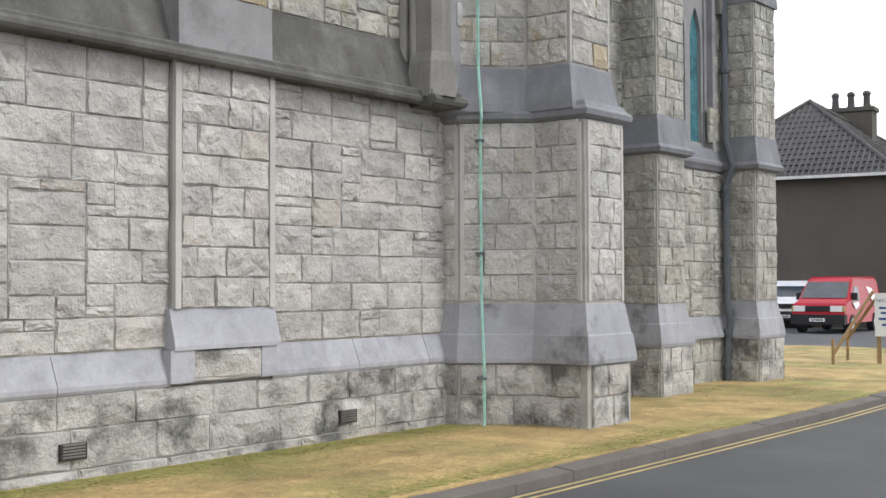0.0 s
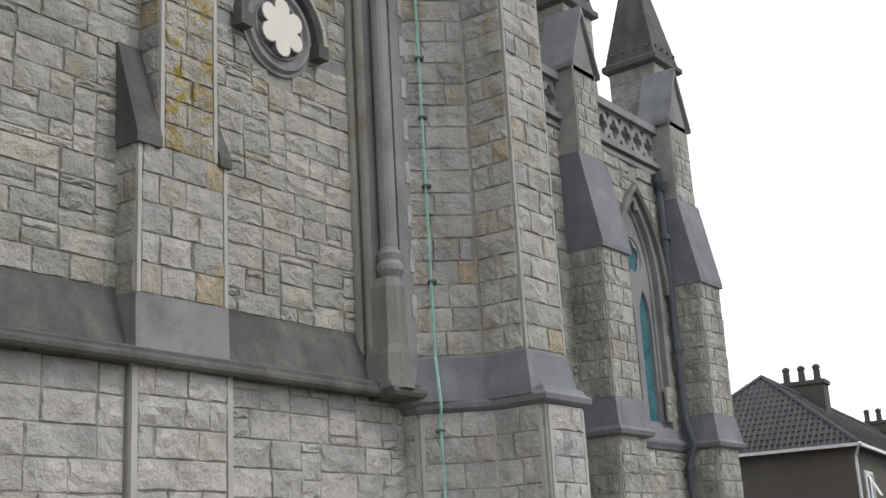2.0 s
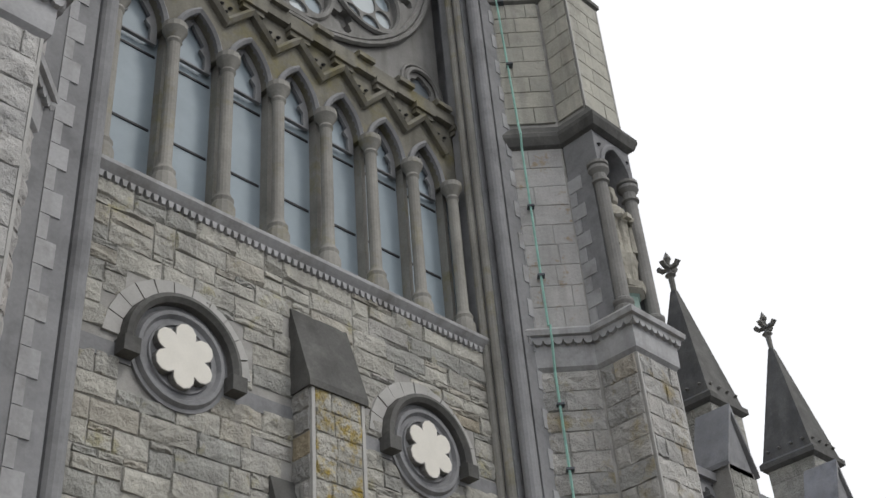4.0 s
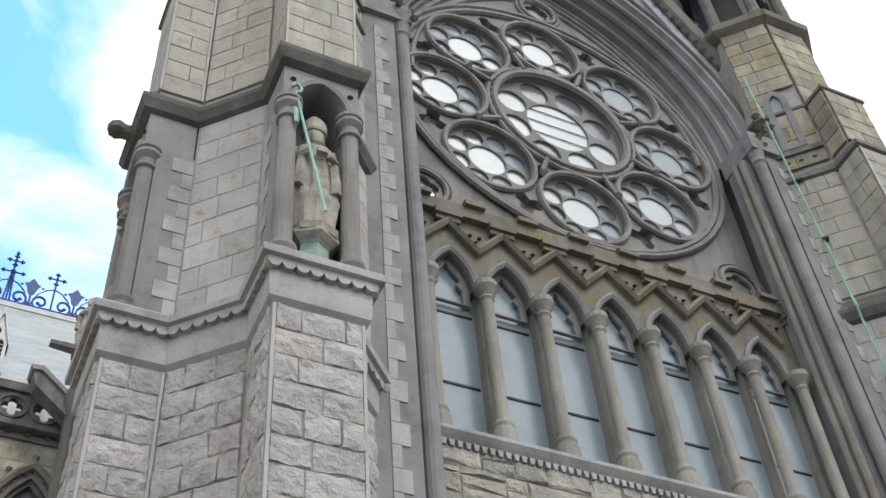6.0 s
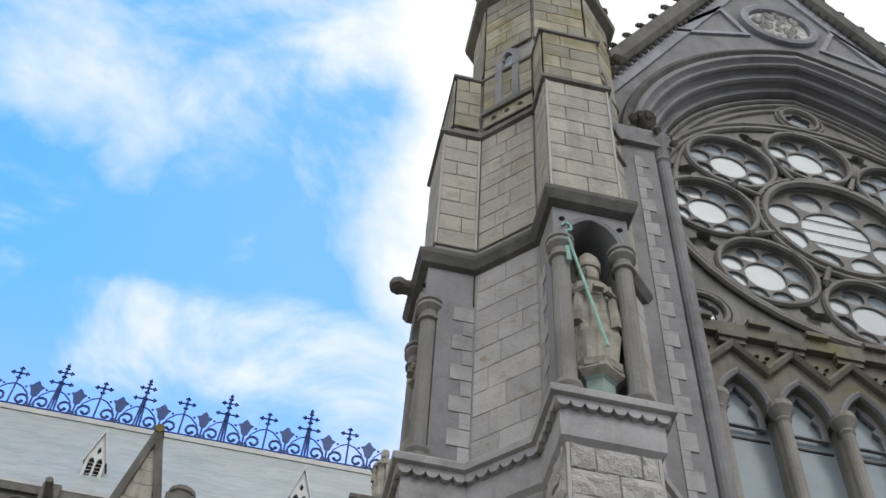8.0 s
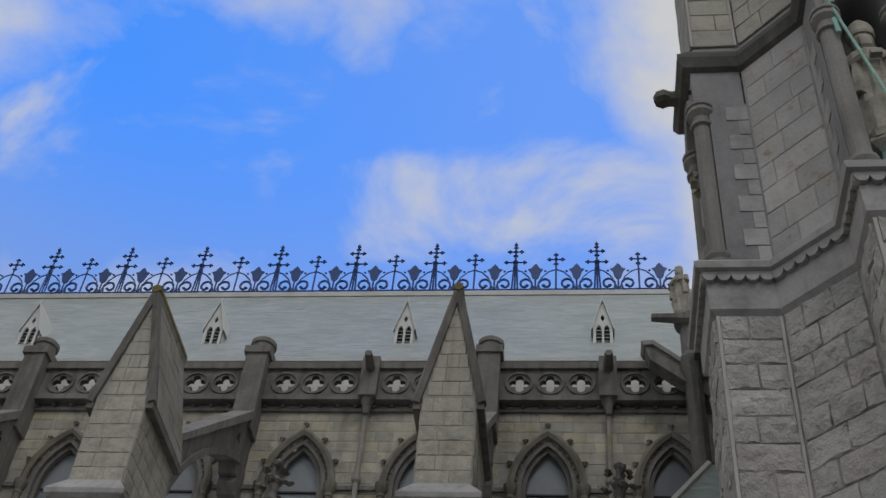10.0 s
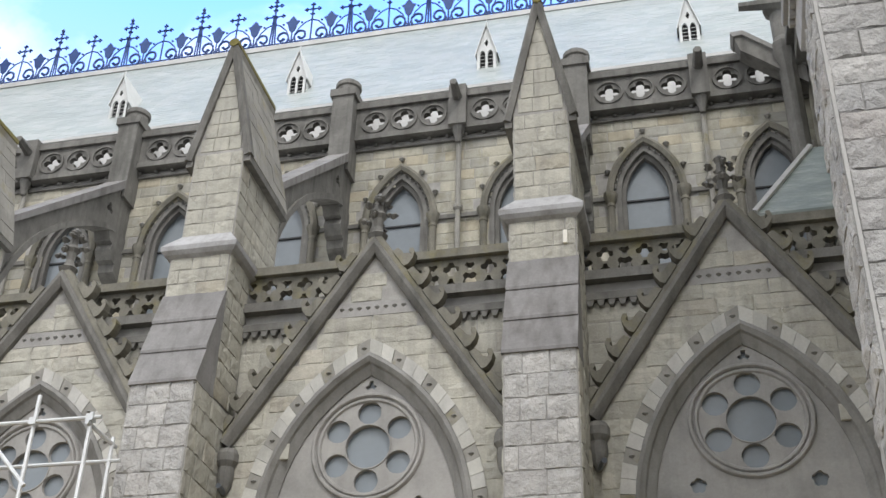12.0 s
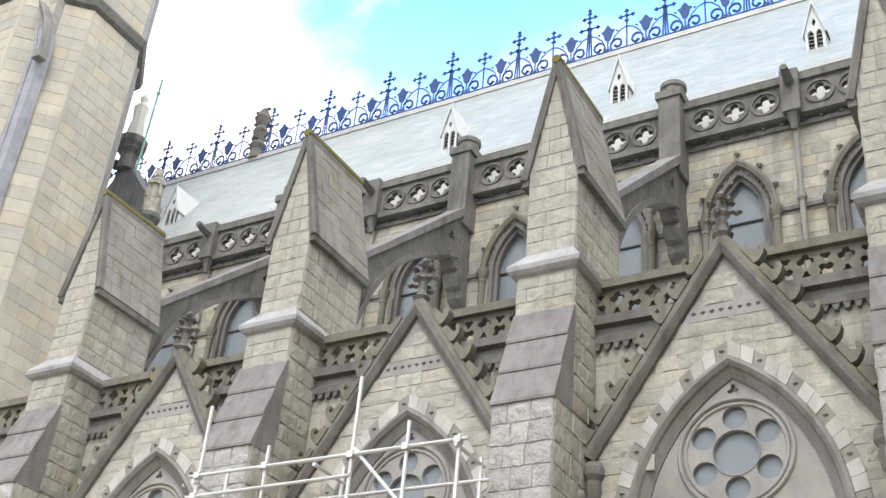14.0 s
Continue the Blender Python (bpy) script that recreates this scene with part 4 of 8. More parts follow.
    for i in range(7):
        u = 4.64 + 0.79 * (i + 0.5)
        mb.mould(deep, arch(u, 12.8, 0.29, 0.58, 7), [(0.0, -0.02), (0.0, 0.05), (0.04, 0.08), (0.08, 0.05), (0.08, -0.02)])
        mb.plate(SOUTH(9.22), lancet(u, 12.6, 12.8, 0.29, 0.58, 7), [[(u - 0.2, 12.62), (u - 0.2, 12.85), (u - 0.12, 12.93), (u - 0.18, 13.03), (u - 0.05, 13.2), (u, 13.3), (u + 0.05, 13.2), (u + 0.18, 13.03), (u + 0.12, 12.93), (u + 0.2, 12.85), (u + 0.2, 12.62)]], -0.05, 0.0)
    part("arch_mouldings", mb, M_lime, ar)
    mb = MB()
    zig = []
    for i in range(7):
        u = 4.64 + 0.79 * i
        zig += [(u, 13.42), (u + 0.395, 13.86)]
    zig += [(4.64 + 0.79 * 7, 13.42)]
    mb.mould(deep, zig, [(0.0, -0.02), (0.0, 0.08), (0.05, 0.12), (0.1, 0.08), (0.1, -0.02)])
    part("zigzag_moulding", mb, M_moss, ar, "zigzag gable moulding with yellow moss")
    mb = MB()
    for i in range(8):
        u = 4.64 + 0.79 * i
        for d in ((-.07, .03), (.07, .03), (0, -.08)):
            mb.lathe((u + d[0], 9.10, 13.78 + d[1]), [(0.0, -0.03), (0.035, 0), (0.0, 0.03)], 6)
    part("pierced_trefoils", mb, M_bar_shade, ar)["kind"] = "stuff"
    for i in range(8):
        u = 4.64 + 0.79 * i
        mb = MB().lathe((u, 9.0, 0), [(0.15, 10.2), (0.15, 10.42), (0.12, 10.5), (0.13, 10.55), (0.1, 10.6), (0.08, 10.66), (0.08, 12.5), (0.1, 12.54), (0.085, 12.58), (0.12, 12.66), (0.155, 12.72), (0.155, 12.8), (0.1, 12.84)], 14)
        mb.box(u - 0.035, u + 0.035, 9.16, 9.3, 10.2, 12.84)
        part("column", mb, M_col, ar, "slender stone column with moulded capital", smooth=True)
    mb = MB()
    mb.fbox(deep, CX - 3.03, CX + 3.03, 14.08, 14.3, -0.2, 0.1)
    for i in range(8):
        u = 4.64 + 0.79 * i
        mb.fbox(deep, u + 0.2, u + 0.59, 14.0, 14.1, -0.1, 0.13).fbox(deep, u + 0.22, u + 0.57, 13.92, 14.0, -0.1, 0.09)
        mb.fbox(deep, u - 0.15, u + 0.15, 14.28, 14.36, -0.1, 0.17).fbox(deep, u - 0.13, u + 0.13, 14.36, 14.42, -0.1, 0.12)
    part("cornice", mb, M_moss, ar, "stepped cornice over the lancets")

    # the wheel of nine traceried circles
    ro = thing("rose_window", (CX, 9.3, 17.5), "great rose window of eight circles round a ninth, grey stone tracery", "window")
    rf = SOUTH(9.33)
    rc = (CX - 0.05, 17.6)
    ring = [(rc[0] + 2.08 * math.cos(radians(45 * i + 2)), rc[1] + 2.08 * math.sin(radians(45 * i + 2))) for i in range(8)]
    R8, RC = 0.70, 1.14
    shape = [(CX - 3.03, 14.26)] + arch(CX, zs, 3.03, rise, 12) + [(CX + 3.03, 14.26)]
    small = [(CX - 2.6, 14.86), (CX + 2.6, 14.86), (CX, 21.02)]
    gaps = []
    for i in range(8):
        a = radians(45 * i + 24.5)
        gaps.append(foil(rc[0] + 2.53 * math.cos(a), rc[1] + 2.53 * math.sin(a), 0.13, 0.125, 3, 5, a))
        gaps.append(foil(rc[0] + 1.49 * math.cos(a), rc[1] + 1.49 * math.sin(a), 0.07, 0.07, 3, 4, a + math.pi))
    holes = [circle(*c, R8, 28) for c in ring] + [circle(*rc, RC, 36)] + [circle(*c, 0.3, 16) for c in small] + gaps
    part("tracery_plate", MB().plate(rf, shape, holes, -0.16, 0.0), M_rose, ro, "pierced grey limestone tracery")
    for p in gaps:
        m = (sum(a for a, b in p) / len(p), sum(b for a, b in p) / len(p))
        part("sunk_panel", MB().prism(SOUTH(9.45), circle(*m, 0.3, 14), -0.02, 0.0), M_rose, ro)
    part("backing_glass", MB().box(CX - 3.02, CX + 3.02, 9.5, 9.53, 14.2, 21.8), M_glass_dark, ro, "dark leaded glass")
    mb = MB()
    roll = lambda o, n, r: [(o + r * math.cos(2 * math.pi * i / 6), n + r * math.sin(2 * math.pi * i / 6)) for i in range(6)]
    for c in ring:
        mb.mould(rf, circle(*c, R8 + 0.04, 32)[::-1], roll(0, 0.03, 0.05), True)
    mb.mould(rf, circle(*rc, RC + 0.06, 40)[::-1], roll(0, 0.05, 0.07), True)
    mb.mould(rf, circle(*rc, RC + 0.17, 40)[::-1], roll(0, 0.04, 0.045), True)
    mb.mould(rf, circle(*rc, 2.87, 48)[::-1], roll(0, 0.03, 0.055), True)
    mb.mould(rf, circle(*rc, 2.97, 48)[::-1], roll(0, 0.06, 0.05), True)
    for o in (0.1, 0.24, 0.4):
        mb.mould(rf, arch(CX, zs, 3.03 - o, rise - o * 1.15, 14), roll(0, 0.03 - o * 0.05, 0.045))
    for c in small:
        mb.mould(rf, circle(*c, 0.34, 20)[::-1], roll(0, 0.03, 0.045), True)
        mb.mould(rf, circle(*c, 0.43, 20)[::-1], roll(0, 0.02, 0.03), True)
    part("circle_mouldings", mb, M_rose, ro, "moulded stone rings")
    mb = MB()
    for i in range(44):
        a = 2 * math.pi * i / 44
        mb.lathe((rc[0] + (RC + 0.115) * math.cos(a), 9.27, rc[1] + (RC + 0.115) * math.sin(a)), [(0.0, -0.045), (0.045, 0), (0.0, 0.045)], 5)
    part("dogtooth_beads", mb, M_moss, ro)
    mb = MB()
    for i in range(8):
        a = radians(45 * i + 24.5)
        p, q = [(rc[0] + d * math.cos(a), rc[1] + d * math.sin(a)) for d in (1.28, 1.72)]
        mb.tube([rf.p(*p, 0.07), rf.p(*q, 0.07)], 0.045, 6)
        mb.lathe(rf.p(*q, 0.08), [(0.0, -0.08), (0.08, 0), (0.0, 0.08)], 6)
    part("spokes", mb, M_rose, ro)

    def foils(c, R, n, mid, pet, a0):
        mb = MB()
        hs = [circle(*c, mid, 22)]
        d = mid + pet + 0.022
        for i in range(n):
            a = a0 + 2 * math.pi * i / n
            hs.append(circle(c[0] + d * math.cos(a), c[1] + d * math.sin(a), pet, 12))
        mb.plate(SOUTH(9.40), circle(*c, R + 0.01, 28), hs, -0.06, 0.0)
        part("foil_tracery", mb, M_rose, ro)
        g = MB().prism(SOUTH(9.46), circle(*c, R, 24), -0.012, 0.0)
        return g

    for i, c in enumerate(ring):
        g = foils(c, R8, 8, 0.31, 0.172, radians(22.5))
        part("pane", g, M_glass_dark, ro)
        part("middle_pane", MB().prism(SOUTH(9.43), circle(*c, 0.32, 20), -0.012, 0.0), M_glass_pale if i not in (1, 0) else M_glass, ro, "white-backed round pane")
    g = foils(rc, RC, 8, 0.56, 0.265, radians(22.5))
    part("pane", g, M_glass_dark, ro)
    part("middle_pane", MB().prism(SOUTH(9.43), circle(*rc, 0.57, 28), -0.012, 0.0), M_glass_pale, ro, "white-backed round pane")
    mb = MB()
    for z in (17.3, 17.6, 17.9):
        w = math.sqrt(0.3136 - (z - 17.6) ** 2)
        part("saddle_bar", MB().box(rc[0] - w, rc[0] + w, 9.41, 9.4185, z, z + 0.018), M_bar_shade, ro)
    r3 = random.Random(9)
    for c in small:
        part("foil_tracery", MB().plate(SOUTH(9.33), circle(*c, 0.31, 18), [foil(*c, 0.13, 0.11, 5)], -0.06, 0.0), M_rose, ro)
        part("pane", MB().prism(SOUTH(9.4), circle(*c, 0.3, 16), -0.01, 0.0), M_glass_grey, ro)
    for c, R, mid, pet in [(c, R8, 0.31, 0.172) for c in ring] + [(rc, RC, 0.56, 0.265)]:
        d = mid + pet + 0.03
        for i in range(8):
            a = radians(22.5 + 45 * i)
            # lower and left petals often get the pale glass, a sky reflection put into colour
            low = math.sin(a) < -0.2 or math.cos(a) < -0.85
            mat = M_glass_pale if low and r3.random() < 0.6 else (M_glass if r3.random() < 0.5 else M_glass_grey)
            part("petal_pane", MB().prism(SOUTH(9.445), circle(c[0] + d * math.cos(a), c[1] + d * math.sin(a), pet + 0.01, 10), -0.01, 0.0), mat, ro)


build_front()
build_rose()


# ---- corner turrets ----
TA, TS = 1.05, 0.435


def plan(c, proj, side, west=True):
    """Octagon with a buttress to the front and one to the outer side (side -1: towards -x)."""
    a, s = TA, TS
    pts = [(a, s), (s, a), (-s, a), (-a, s)]
    pts += [(-a - proj, s), (-a - proj, -s), (-a, -s)] if west and proj > 0 else [(-a, -s)]
    pts += [(-s, -a), (-s, -a - proj), (s, -a - proj), (s, -a), (a, -s)] if proj > 0 else [(-s, -a), (s, -a), (a, -s)]
    out = [(c[0] + x * (-side), c[1] + y) for x, y in pts]
    return out if side < 0 else out[::-1]


def foot_plan(c, side):
    """The lowest stage: steeper splays and a slightly narrower, deeper front buttress."""
    pts = [(1.0, 0.44), (0.38, 1.0), (-0.38, 1.0), (-0.92, 0.44), (-0.92, -0.44), (-0.39, -1.14), (-0.39, -1.8), (0.38, -1.8), (0.38, -1.14), (1.0, -0.44)]
    out = [(c[0] + x * (1 if side > 0 else -1), c[1] + y) for x, y in pts]
    return out if side > 0 else out[::-1]


def faces_of(poly, want):
    """The upright faces of a plan whose outward normal suits want."""
    out, k = [], len(poly)
    for i in range(k):
        a, b = Vector((*poly[i], 0)), Vector((*poly[(i + 1) % k], 0))
        t = (b - a).normalized()
        n = Vector((t.y, -t.x, 0))
        if want(n, a, b):
            out.append((Face(a, t, n), (b - a).length))
    return out


def statue(at, face, seed, h=1.85, mitre=True):
    """A robed figure in one plain mesh; the staff is verdigris."""
    r2 = random.Random(seed)
    mb = MB()
    k = 34
    prof = [(0.27, 0.0), (0.29, 0.06), (0.28, 0.16), (0.29, 0.3), (0.30, 0.42), (0.33, 0.5), (0.31, 0.56), (0.31, 0.7), (0.32, 0.8), (0.30, 0.92), (0.31, 1.05), (0.31, 1.18), (0.28, 1.28), (0.2, 1.35), (0.1, 1.38), (0.105, 1.43), (0.115, 1.5), (0.12, 1.57), (0.112, 1.62)]
    prof += [(0.135, 1.625), (0.145, 1.66), (0.14, 1.68), (0.145, 1.74), (0.12, 1.82), (0.07, 1.9), (0.01, 1.95)] if mitre else [(0.11, 1.68), (0.03, 1.72)]
    rows = []
    s = h / 1.9
    vs, fs = [], []
    for i, (r, z) in enumerate(prof):
        for j in range(k):
            a = 2 * math.pi * j / k
            ahead = math.cos(a + math.pi / 2)
            cope = -0.13 if ahead > 0.72 and 0.1 < z < 1.2 else 0.0
            fold = 1 + cope + (0.07 * math.sin(a * 11 + z * 2.5) + 0.05 * math.sin(a * 5 - z * 4) + r2.uniform(-.03, .03)) * (1 if z < 1.1 else 0.2)
            if 1.38 < z < 1.56 and ahead > 0.8:
                fold += 0.22
            vs.append(Vector((r * fold * math.cos(a) * s * (0.78 if z < 1.4 else 0.95), r * fold * math.sin(a) * s * (0.62 if z < 1.4 else 0.9), z * s)))
    for i in range(len(prof) - 1):
        for j in range(k):
            d = (j + 1) % k
            fs.append((i * k + j, i * k + d, (i + 1) * k + d, (i + 1) * k + j))
    fs += [tuple(range(k))[::-1], tuple(range((len(prof) - 1) * k, len(prof) * k))]
    mb.add(vs, fs)
    for sx in (-1, 1):
        mb.tube([(sx * 0.19 * s, 0.0, 1.29 * s), (sx * 0.26 * s, -0.06 * s, 1.05 * s), (sx * 0.1 * s, -0.22 * s, 1.1 * s)], 0.07 * s, 7, 0.05 * s)
        mb.tube([(sx * 0.17 * s, -0.12 * s, 1.05 * s), (sx * 0.2 * s, -0.1 * s, 0.62 * s)], 0.05 * s, 6, 0.07 * s)
    mb.box(-0.05 * s, 0.06 * s, -0.27 * s, -0.2 * s, 1.06 * s, 1.13 * s)
    mb.lathe((0, 0, 0), [(0.25 * s, -0.06), (0.27 * s, 0.02)], 8)
    if mitre:
        mb.cur = 1
        x0, x1 = -0.02 * s, -0.30 * s
        top = Vector((x1, -0.25 * s, 1.95 * s))
        mb.tube([(x0 + 0.03, -0.33 * s, 0.08 * s), tuple(top)], 0.016, 6)
        mb.tube([top + Vector((0.08 * math.sin(a) * (1 - a / 9), 0, 0.09 + 0.09 * -math.cos(a) * (1 - a / 9))) for a in [0.55 * i for i in range(10)]], 0.017, 6)
        mb.tube([tuple(top + Vector((0.02, 0, -0.55))), tuple(top + Vector((0.005, 0, -0.3)))], 0.026, 6)
    m = Matrix.Translation(at) @ Matrix.Rotation(math.atan2(face[1], face[0]) + math.pi / 2, 4, "Z")
    mb.v = [tuple(m @ Vector(p)) for p in mb.v]
    ob = part("statue", mb, [M_figure, M_copper], None, smooth=True)
    tagged(ob, "weathered stone statue of a robed bishop with green staff" if mitre else "weathered robed stone statue in a niche", "statue", group="niche statues")
    return ob


def niche(mbs, F, half, z0, z1, seed, parent):
    """Columns, arch and back of a statue niche, standing on F (n = 0 is the octagon's face)."""
    lime = MB()
    for s in (-1, 1):
        c = F.p(s * (half - 0.085), 0, 0.5)
        col = MB()
        col.lathe((c.x, c.y, 0), [(0.15, z0), (0.15, z0 + 0.09), (0.12, z0 + 0.12), (0.145, z0 + 0.17), (0.145, z0 + 0.21), (0.1, z0 + 0.25), (0.095, z0 + 2.2), (0.13, z0 + 2.22), (0.13, z0 + 2.26), (0.1, z0 + 2.28), (0.105, z0 + 2.36), (0.155, z0 + 2.43), (0.155, z0 + 2.48), (0.13, z0 + 2.5), (0.16, z0 + 2.52), (0.16, z0 + 2.565)], 14)
        part("niche_column", col, M_rose, parent, "round column with moulded capital", smooth=True)
    zs = z0 + 2.56
    edge = [(-half, zs)] + [(-0.29, zs)] + arch(0, zs, 0.29, 0.42, 7)[1:-1] + [(0.29, zs), (half, zs), (half, z1), (-half, z1)]
    lime.prism(F, edge, 0.02, 0.57)
    lime.mould(F, arch(0, zs, 0.29, 0.42, 8), [(0.0, 0.5), (0.0, 0.6), (0.05, 0.62), (0.08, 0.6), (0.08, 0.5)])
    part("niche_canopy", lime, M_lime, parent, "limestone niche with columns and pointed arch", smooth=True)
    dots = MB()
    for s in (-1, 1):
        dots.lathe(F.p(s * (half - 0.1), zs + 0.36, 0.575), [(0.0, -0.04), (0.04, 0), (0.0, 0.04)], 6)
    part("drilled_bosses", dots, M_bar_shade, parent)
    quo = MB()
    r2 = random.Random(seed)
    for s in (-1, 1):
        S = Face(F.p(s * half, 0, 0), F.n, F.u * s)
        quo.fbox(S, -0.02, 0.42, z0, zs, -0.14, 0.0)
        for i in range(10):
            w = 0.24 if i % 2 else 0.12
            part("quoin", MB().fbox(S, 0.0, w, z0 + 0.06 + i * 0.245, z0 + 0.29 + i * 0.245, -0.02, 0.012), M_string, parent)
    part("niche_side", quo, M_lime, parent, "smooth grey limestone niche side")
    ped = MB().lathe((*F.p(0, 0, 0.36)[:2], 0), [(0.2, z0), (0.17, z0 + 0.06), (0.165, z0 + 0.42), (0.2, z0 + 0.46)], 6, turn=math.atan2(F.n.y, F.n.x))
    slab = MB().lathe((*F.p(0, 0, 0.36)[:2], 0), [(0.2, z0 + 0.455), (0.27, z0 + 0.51), (0.27, z0 + 0.56)], 6, turn=math.atan2(F.n.y, F.n.x))
    ped = part("pedestal", ped, M_verdi, parent, "green-stained stone pedestal")
    part("slab", slab, M_figure, ped)


def turret(c, side, seed):
    t = thing("corner_turret", (*c, G), "octagonal grey granite corner turret with statue niches and limestone strings", "turret", group="transept turrets")
    P = plan(c, 0.60, side)
    core = MB()
    low = foot_plan(c, side)
    core.stack(low, [(0.2, 0.05), (3.9, 0.05)])
    core.stack(P, [(3.9, 0.0), (10.3, 0.0)])
    inner = plan(c, 0.0, side)
    core.stack(inner, [(10.3, 0), (13.6, 0)])
    up = plan(c, 0.53, side)
    core.stack(up, [(13.6, -0.02), (16.7, -0.02)])
    up2 = plan(c, 0.42, side)
    core.stack(up2, [(16.7, -0.04), (18.4, -0.04)])
    core.stack(inner, [(16.7, -0.04), (21.4, -0.05)])
    part("core", core, M_mortar, t)
    dress = MB()
    dress.stack(low, [(1.02, 0.05), (1.04, 0.155), (1.09, 0.16), (1.36, 0.125), (1.38, 0.11), (1.72, 0.055), (1.75, 0.04)])
    part("plinth_weathering", dress, M_plinth, t, "blue-grey limestone plinth weathering")
    base = MB()
    base.stack(low, [(0.15, 0.10), (1.03, 0.10)])
    part("plinth_core", base, M_mortar, t)
    st = MB()
    st.stack(low, [(3.84, 0.05), (3.86, 0.09), (3.89, 0.13), (3.95, 0.14), (3.98, 0.11), (4.0, 0.08), (4.06, 0.05)])
    st.stack(P, [(3.93, 0.06), (3.97, 0.11), (4.06, 0.1), (4.48, 0.015), (4.52, -0.01)])
    part("lower_string", st, M_blue, t, "dark limestone string course")
    st = MB()
    st.stack(P, [(9.72, -0.01), (9.78, 0.05), (9.84, 0.055), (10.12, 0.06), (10.19, 0.08), (10.215, 0.16), (10.29, 0.17), (10.34, 0.13), (10.38, -0.02)])
    part("middle_string", st, M_string, t, "pale scalloped limestone string course")
    sc = MB()
    for F, w in faces_of(P, lambda n, a, b: n.y < 0.3):
        k = max(2, round((w + 0.2) / 0.13))
        q = (w + 0.2) / k / 2
        for i in range(k):
            u = -0.1 + (2 * i + 1) * q
            sc.prism(F, [(u - q, 10.21), (u - q, 10.16), (u - q * 0.75, 10.115), (u - q * 0.35, 10.09), (u + q * 0.35, 10.09), (u + q * 0.75, 10.115), (u + q, 10.16), (u + q, 10.21)], 0.05, 0.115)
    part("scalloped_valance", sc, M_string, t)["kind"] = "stuff"
    st = MB()
    st.stack(P, [(13.5, -0.02), (13.55, 0.06), (13.68, 0.11), (13.75, 0.11), (13.8, 0.07), (14.02, -0.05)])
    part("upper_string", st, M_soot, t, "dark limestone string course")
    # slopes where the buttresses shrink, band and slits
    st = MB()
    st.stack(up, [(16.62, -0.02), (16.66, 0.05), (16.74, 0.05), (17.0, -0.12)])
    for F, w in faces_of(inner, lambda n, a, b: abs(abs(n.x) - abs(n.y)) < 0.2 and n.y < 0):
        st.fbox(F, 0.02, w - 0.02, 17.25, 17.36, -0.1, 0.06)
        for i in range(3):
            q = F.p(w * (i + 1) / 4, 17.1, 0.0)
            st.lathe(q, [(0.0, -0.05), (0.05, 0), (0.0, 0.05)], 8)
    st.stack(up2, [(18.32, -0.04), (18.36, 0.03), (18.42, 0.03), (18.8, -0.3)])
    part("sloped_offset", st, M_dark, t, "dark sloped offsets")
    for F, w in faces_of(inner, lambda n, a, b: abs(abs(n.x) - abs(n.y)) < 0.2 and n.y < 0):
        s = MB().plate(F, lancet(w / 2, 17.42, 18.7, 0.2, 0.32, 5), [lancet(w / 2, 17.5, 18.7, 0.09, 0.2, 5)], -0.06, 0.03)
        q = part("slit_window", s, M_lime, t, "narrow lancet slit")
        part("pane", MB().fbox(F, w / 2 - 0.1, w / 2 + 0.1, 17.45, 18.9, -0.04, -0.03), M_glass, q)
    vis = lambda n, a, b: n.y < -0.3 or (n.x * side > 0.9) or abs(n.x) > 0.9 and (b - a).length < 0.7
    r2 = random.Random(seed)
    if side > 0:
        for F, w in faces_of(low, lambda n, a, b: n.y < -0.3 or n.x < -0.9):
            F = Face(F.o + F.n * 0.05, F.u, F.n)
            single_stones(F, coursed(0.02 if w > 0.7 else 0.0, w - 0.02, 1.76, 3.85, r2, 0.285, 0.3, 0.5), M_stone, t, seed=seed + 1, out=0.034)
            for u in (0.0, w - 0.03):
                part("drafted_margin", MB().fbox(F, u - 0.01, u + 0.04, 1.76, 3.8, -0.02, 0.026), M_margin, t)
            F2 = Face(F.o + F.n * 0.06, F.u, F.n)
            laid(F2, coursed(-0.02, w + 0.02, 0.3, 1.02, r2, 0.36, 0.45, 0.7), M_base, t, seed=seed + 2, out=0.03)
    for (pl, z0, z1, out) in ((P, 4.52, 9.72, 0.036), (inner, 10.38, 13.5, 0.016), (up, 14.02, 16.62, 0.02), (up2, 16.95, 18.32, 0.02), (inner, 17.38, 21.0, 0.02)):
        for F, w in faces_of(pl, vis):
            if w < 0.2:
                continue
            if pl is inner and z0 < 11 and abs(abs(F.n.x) - abs(F.n.y)) > 0.2:
                continue
            rows = coursed(0.025, w - 0.025, z0, z1, r2, 0.285 if z0 < 9 else 0.34, 0.3, 0.55)
            if z0 > 17:
                rows = clear_of(rows, [[(w / 2 - 0.2, 17.3), (w / 2 + 0.2, 17.3), (w / 2 + 0.2, 19), (w / 2 - 0.2, 19)]])
            mat = M_stone if (z0 < 5 and side < 0) else (M_oldtop if z0 > 16.8 else M_lichen if z0 < 5 else (M_spot if z0 < 11 else M_ash))
            laid(F, rows, mat, t, seed=int(seed + z0 * 10 + w * 100), out=out, rough=1.0 if z0 < 10 else 0.4)
    if side < 0:
        for F, w in faces_of(low, lambda n, a, b: n.y < -0.3 or n.x < -0.9):
            F = Face(F.o + F.n * 0.05, F.u, F.n)
            laid(F, coursed(0.02, w - 0.02, 1.76, 3.8, r2, 0.285, 0.3, 0.5), M_stone, t, seed=seed + 4)
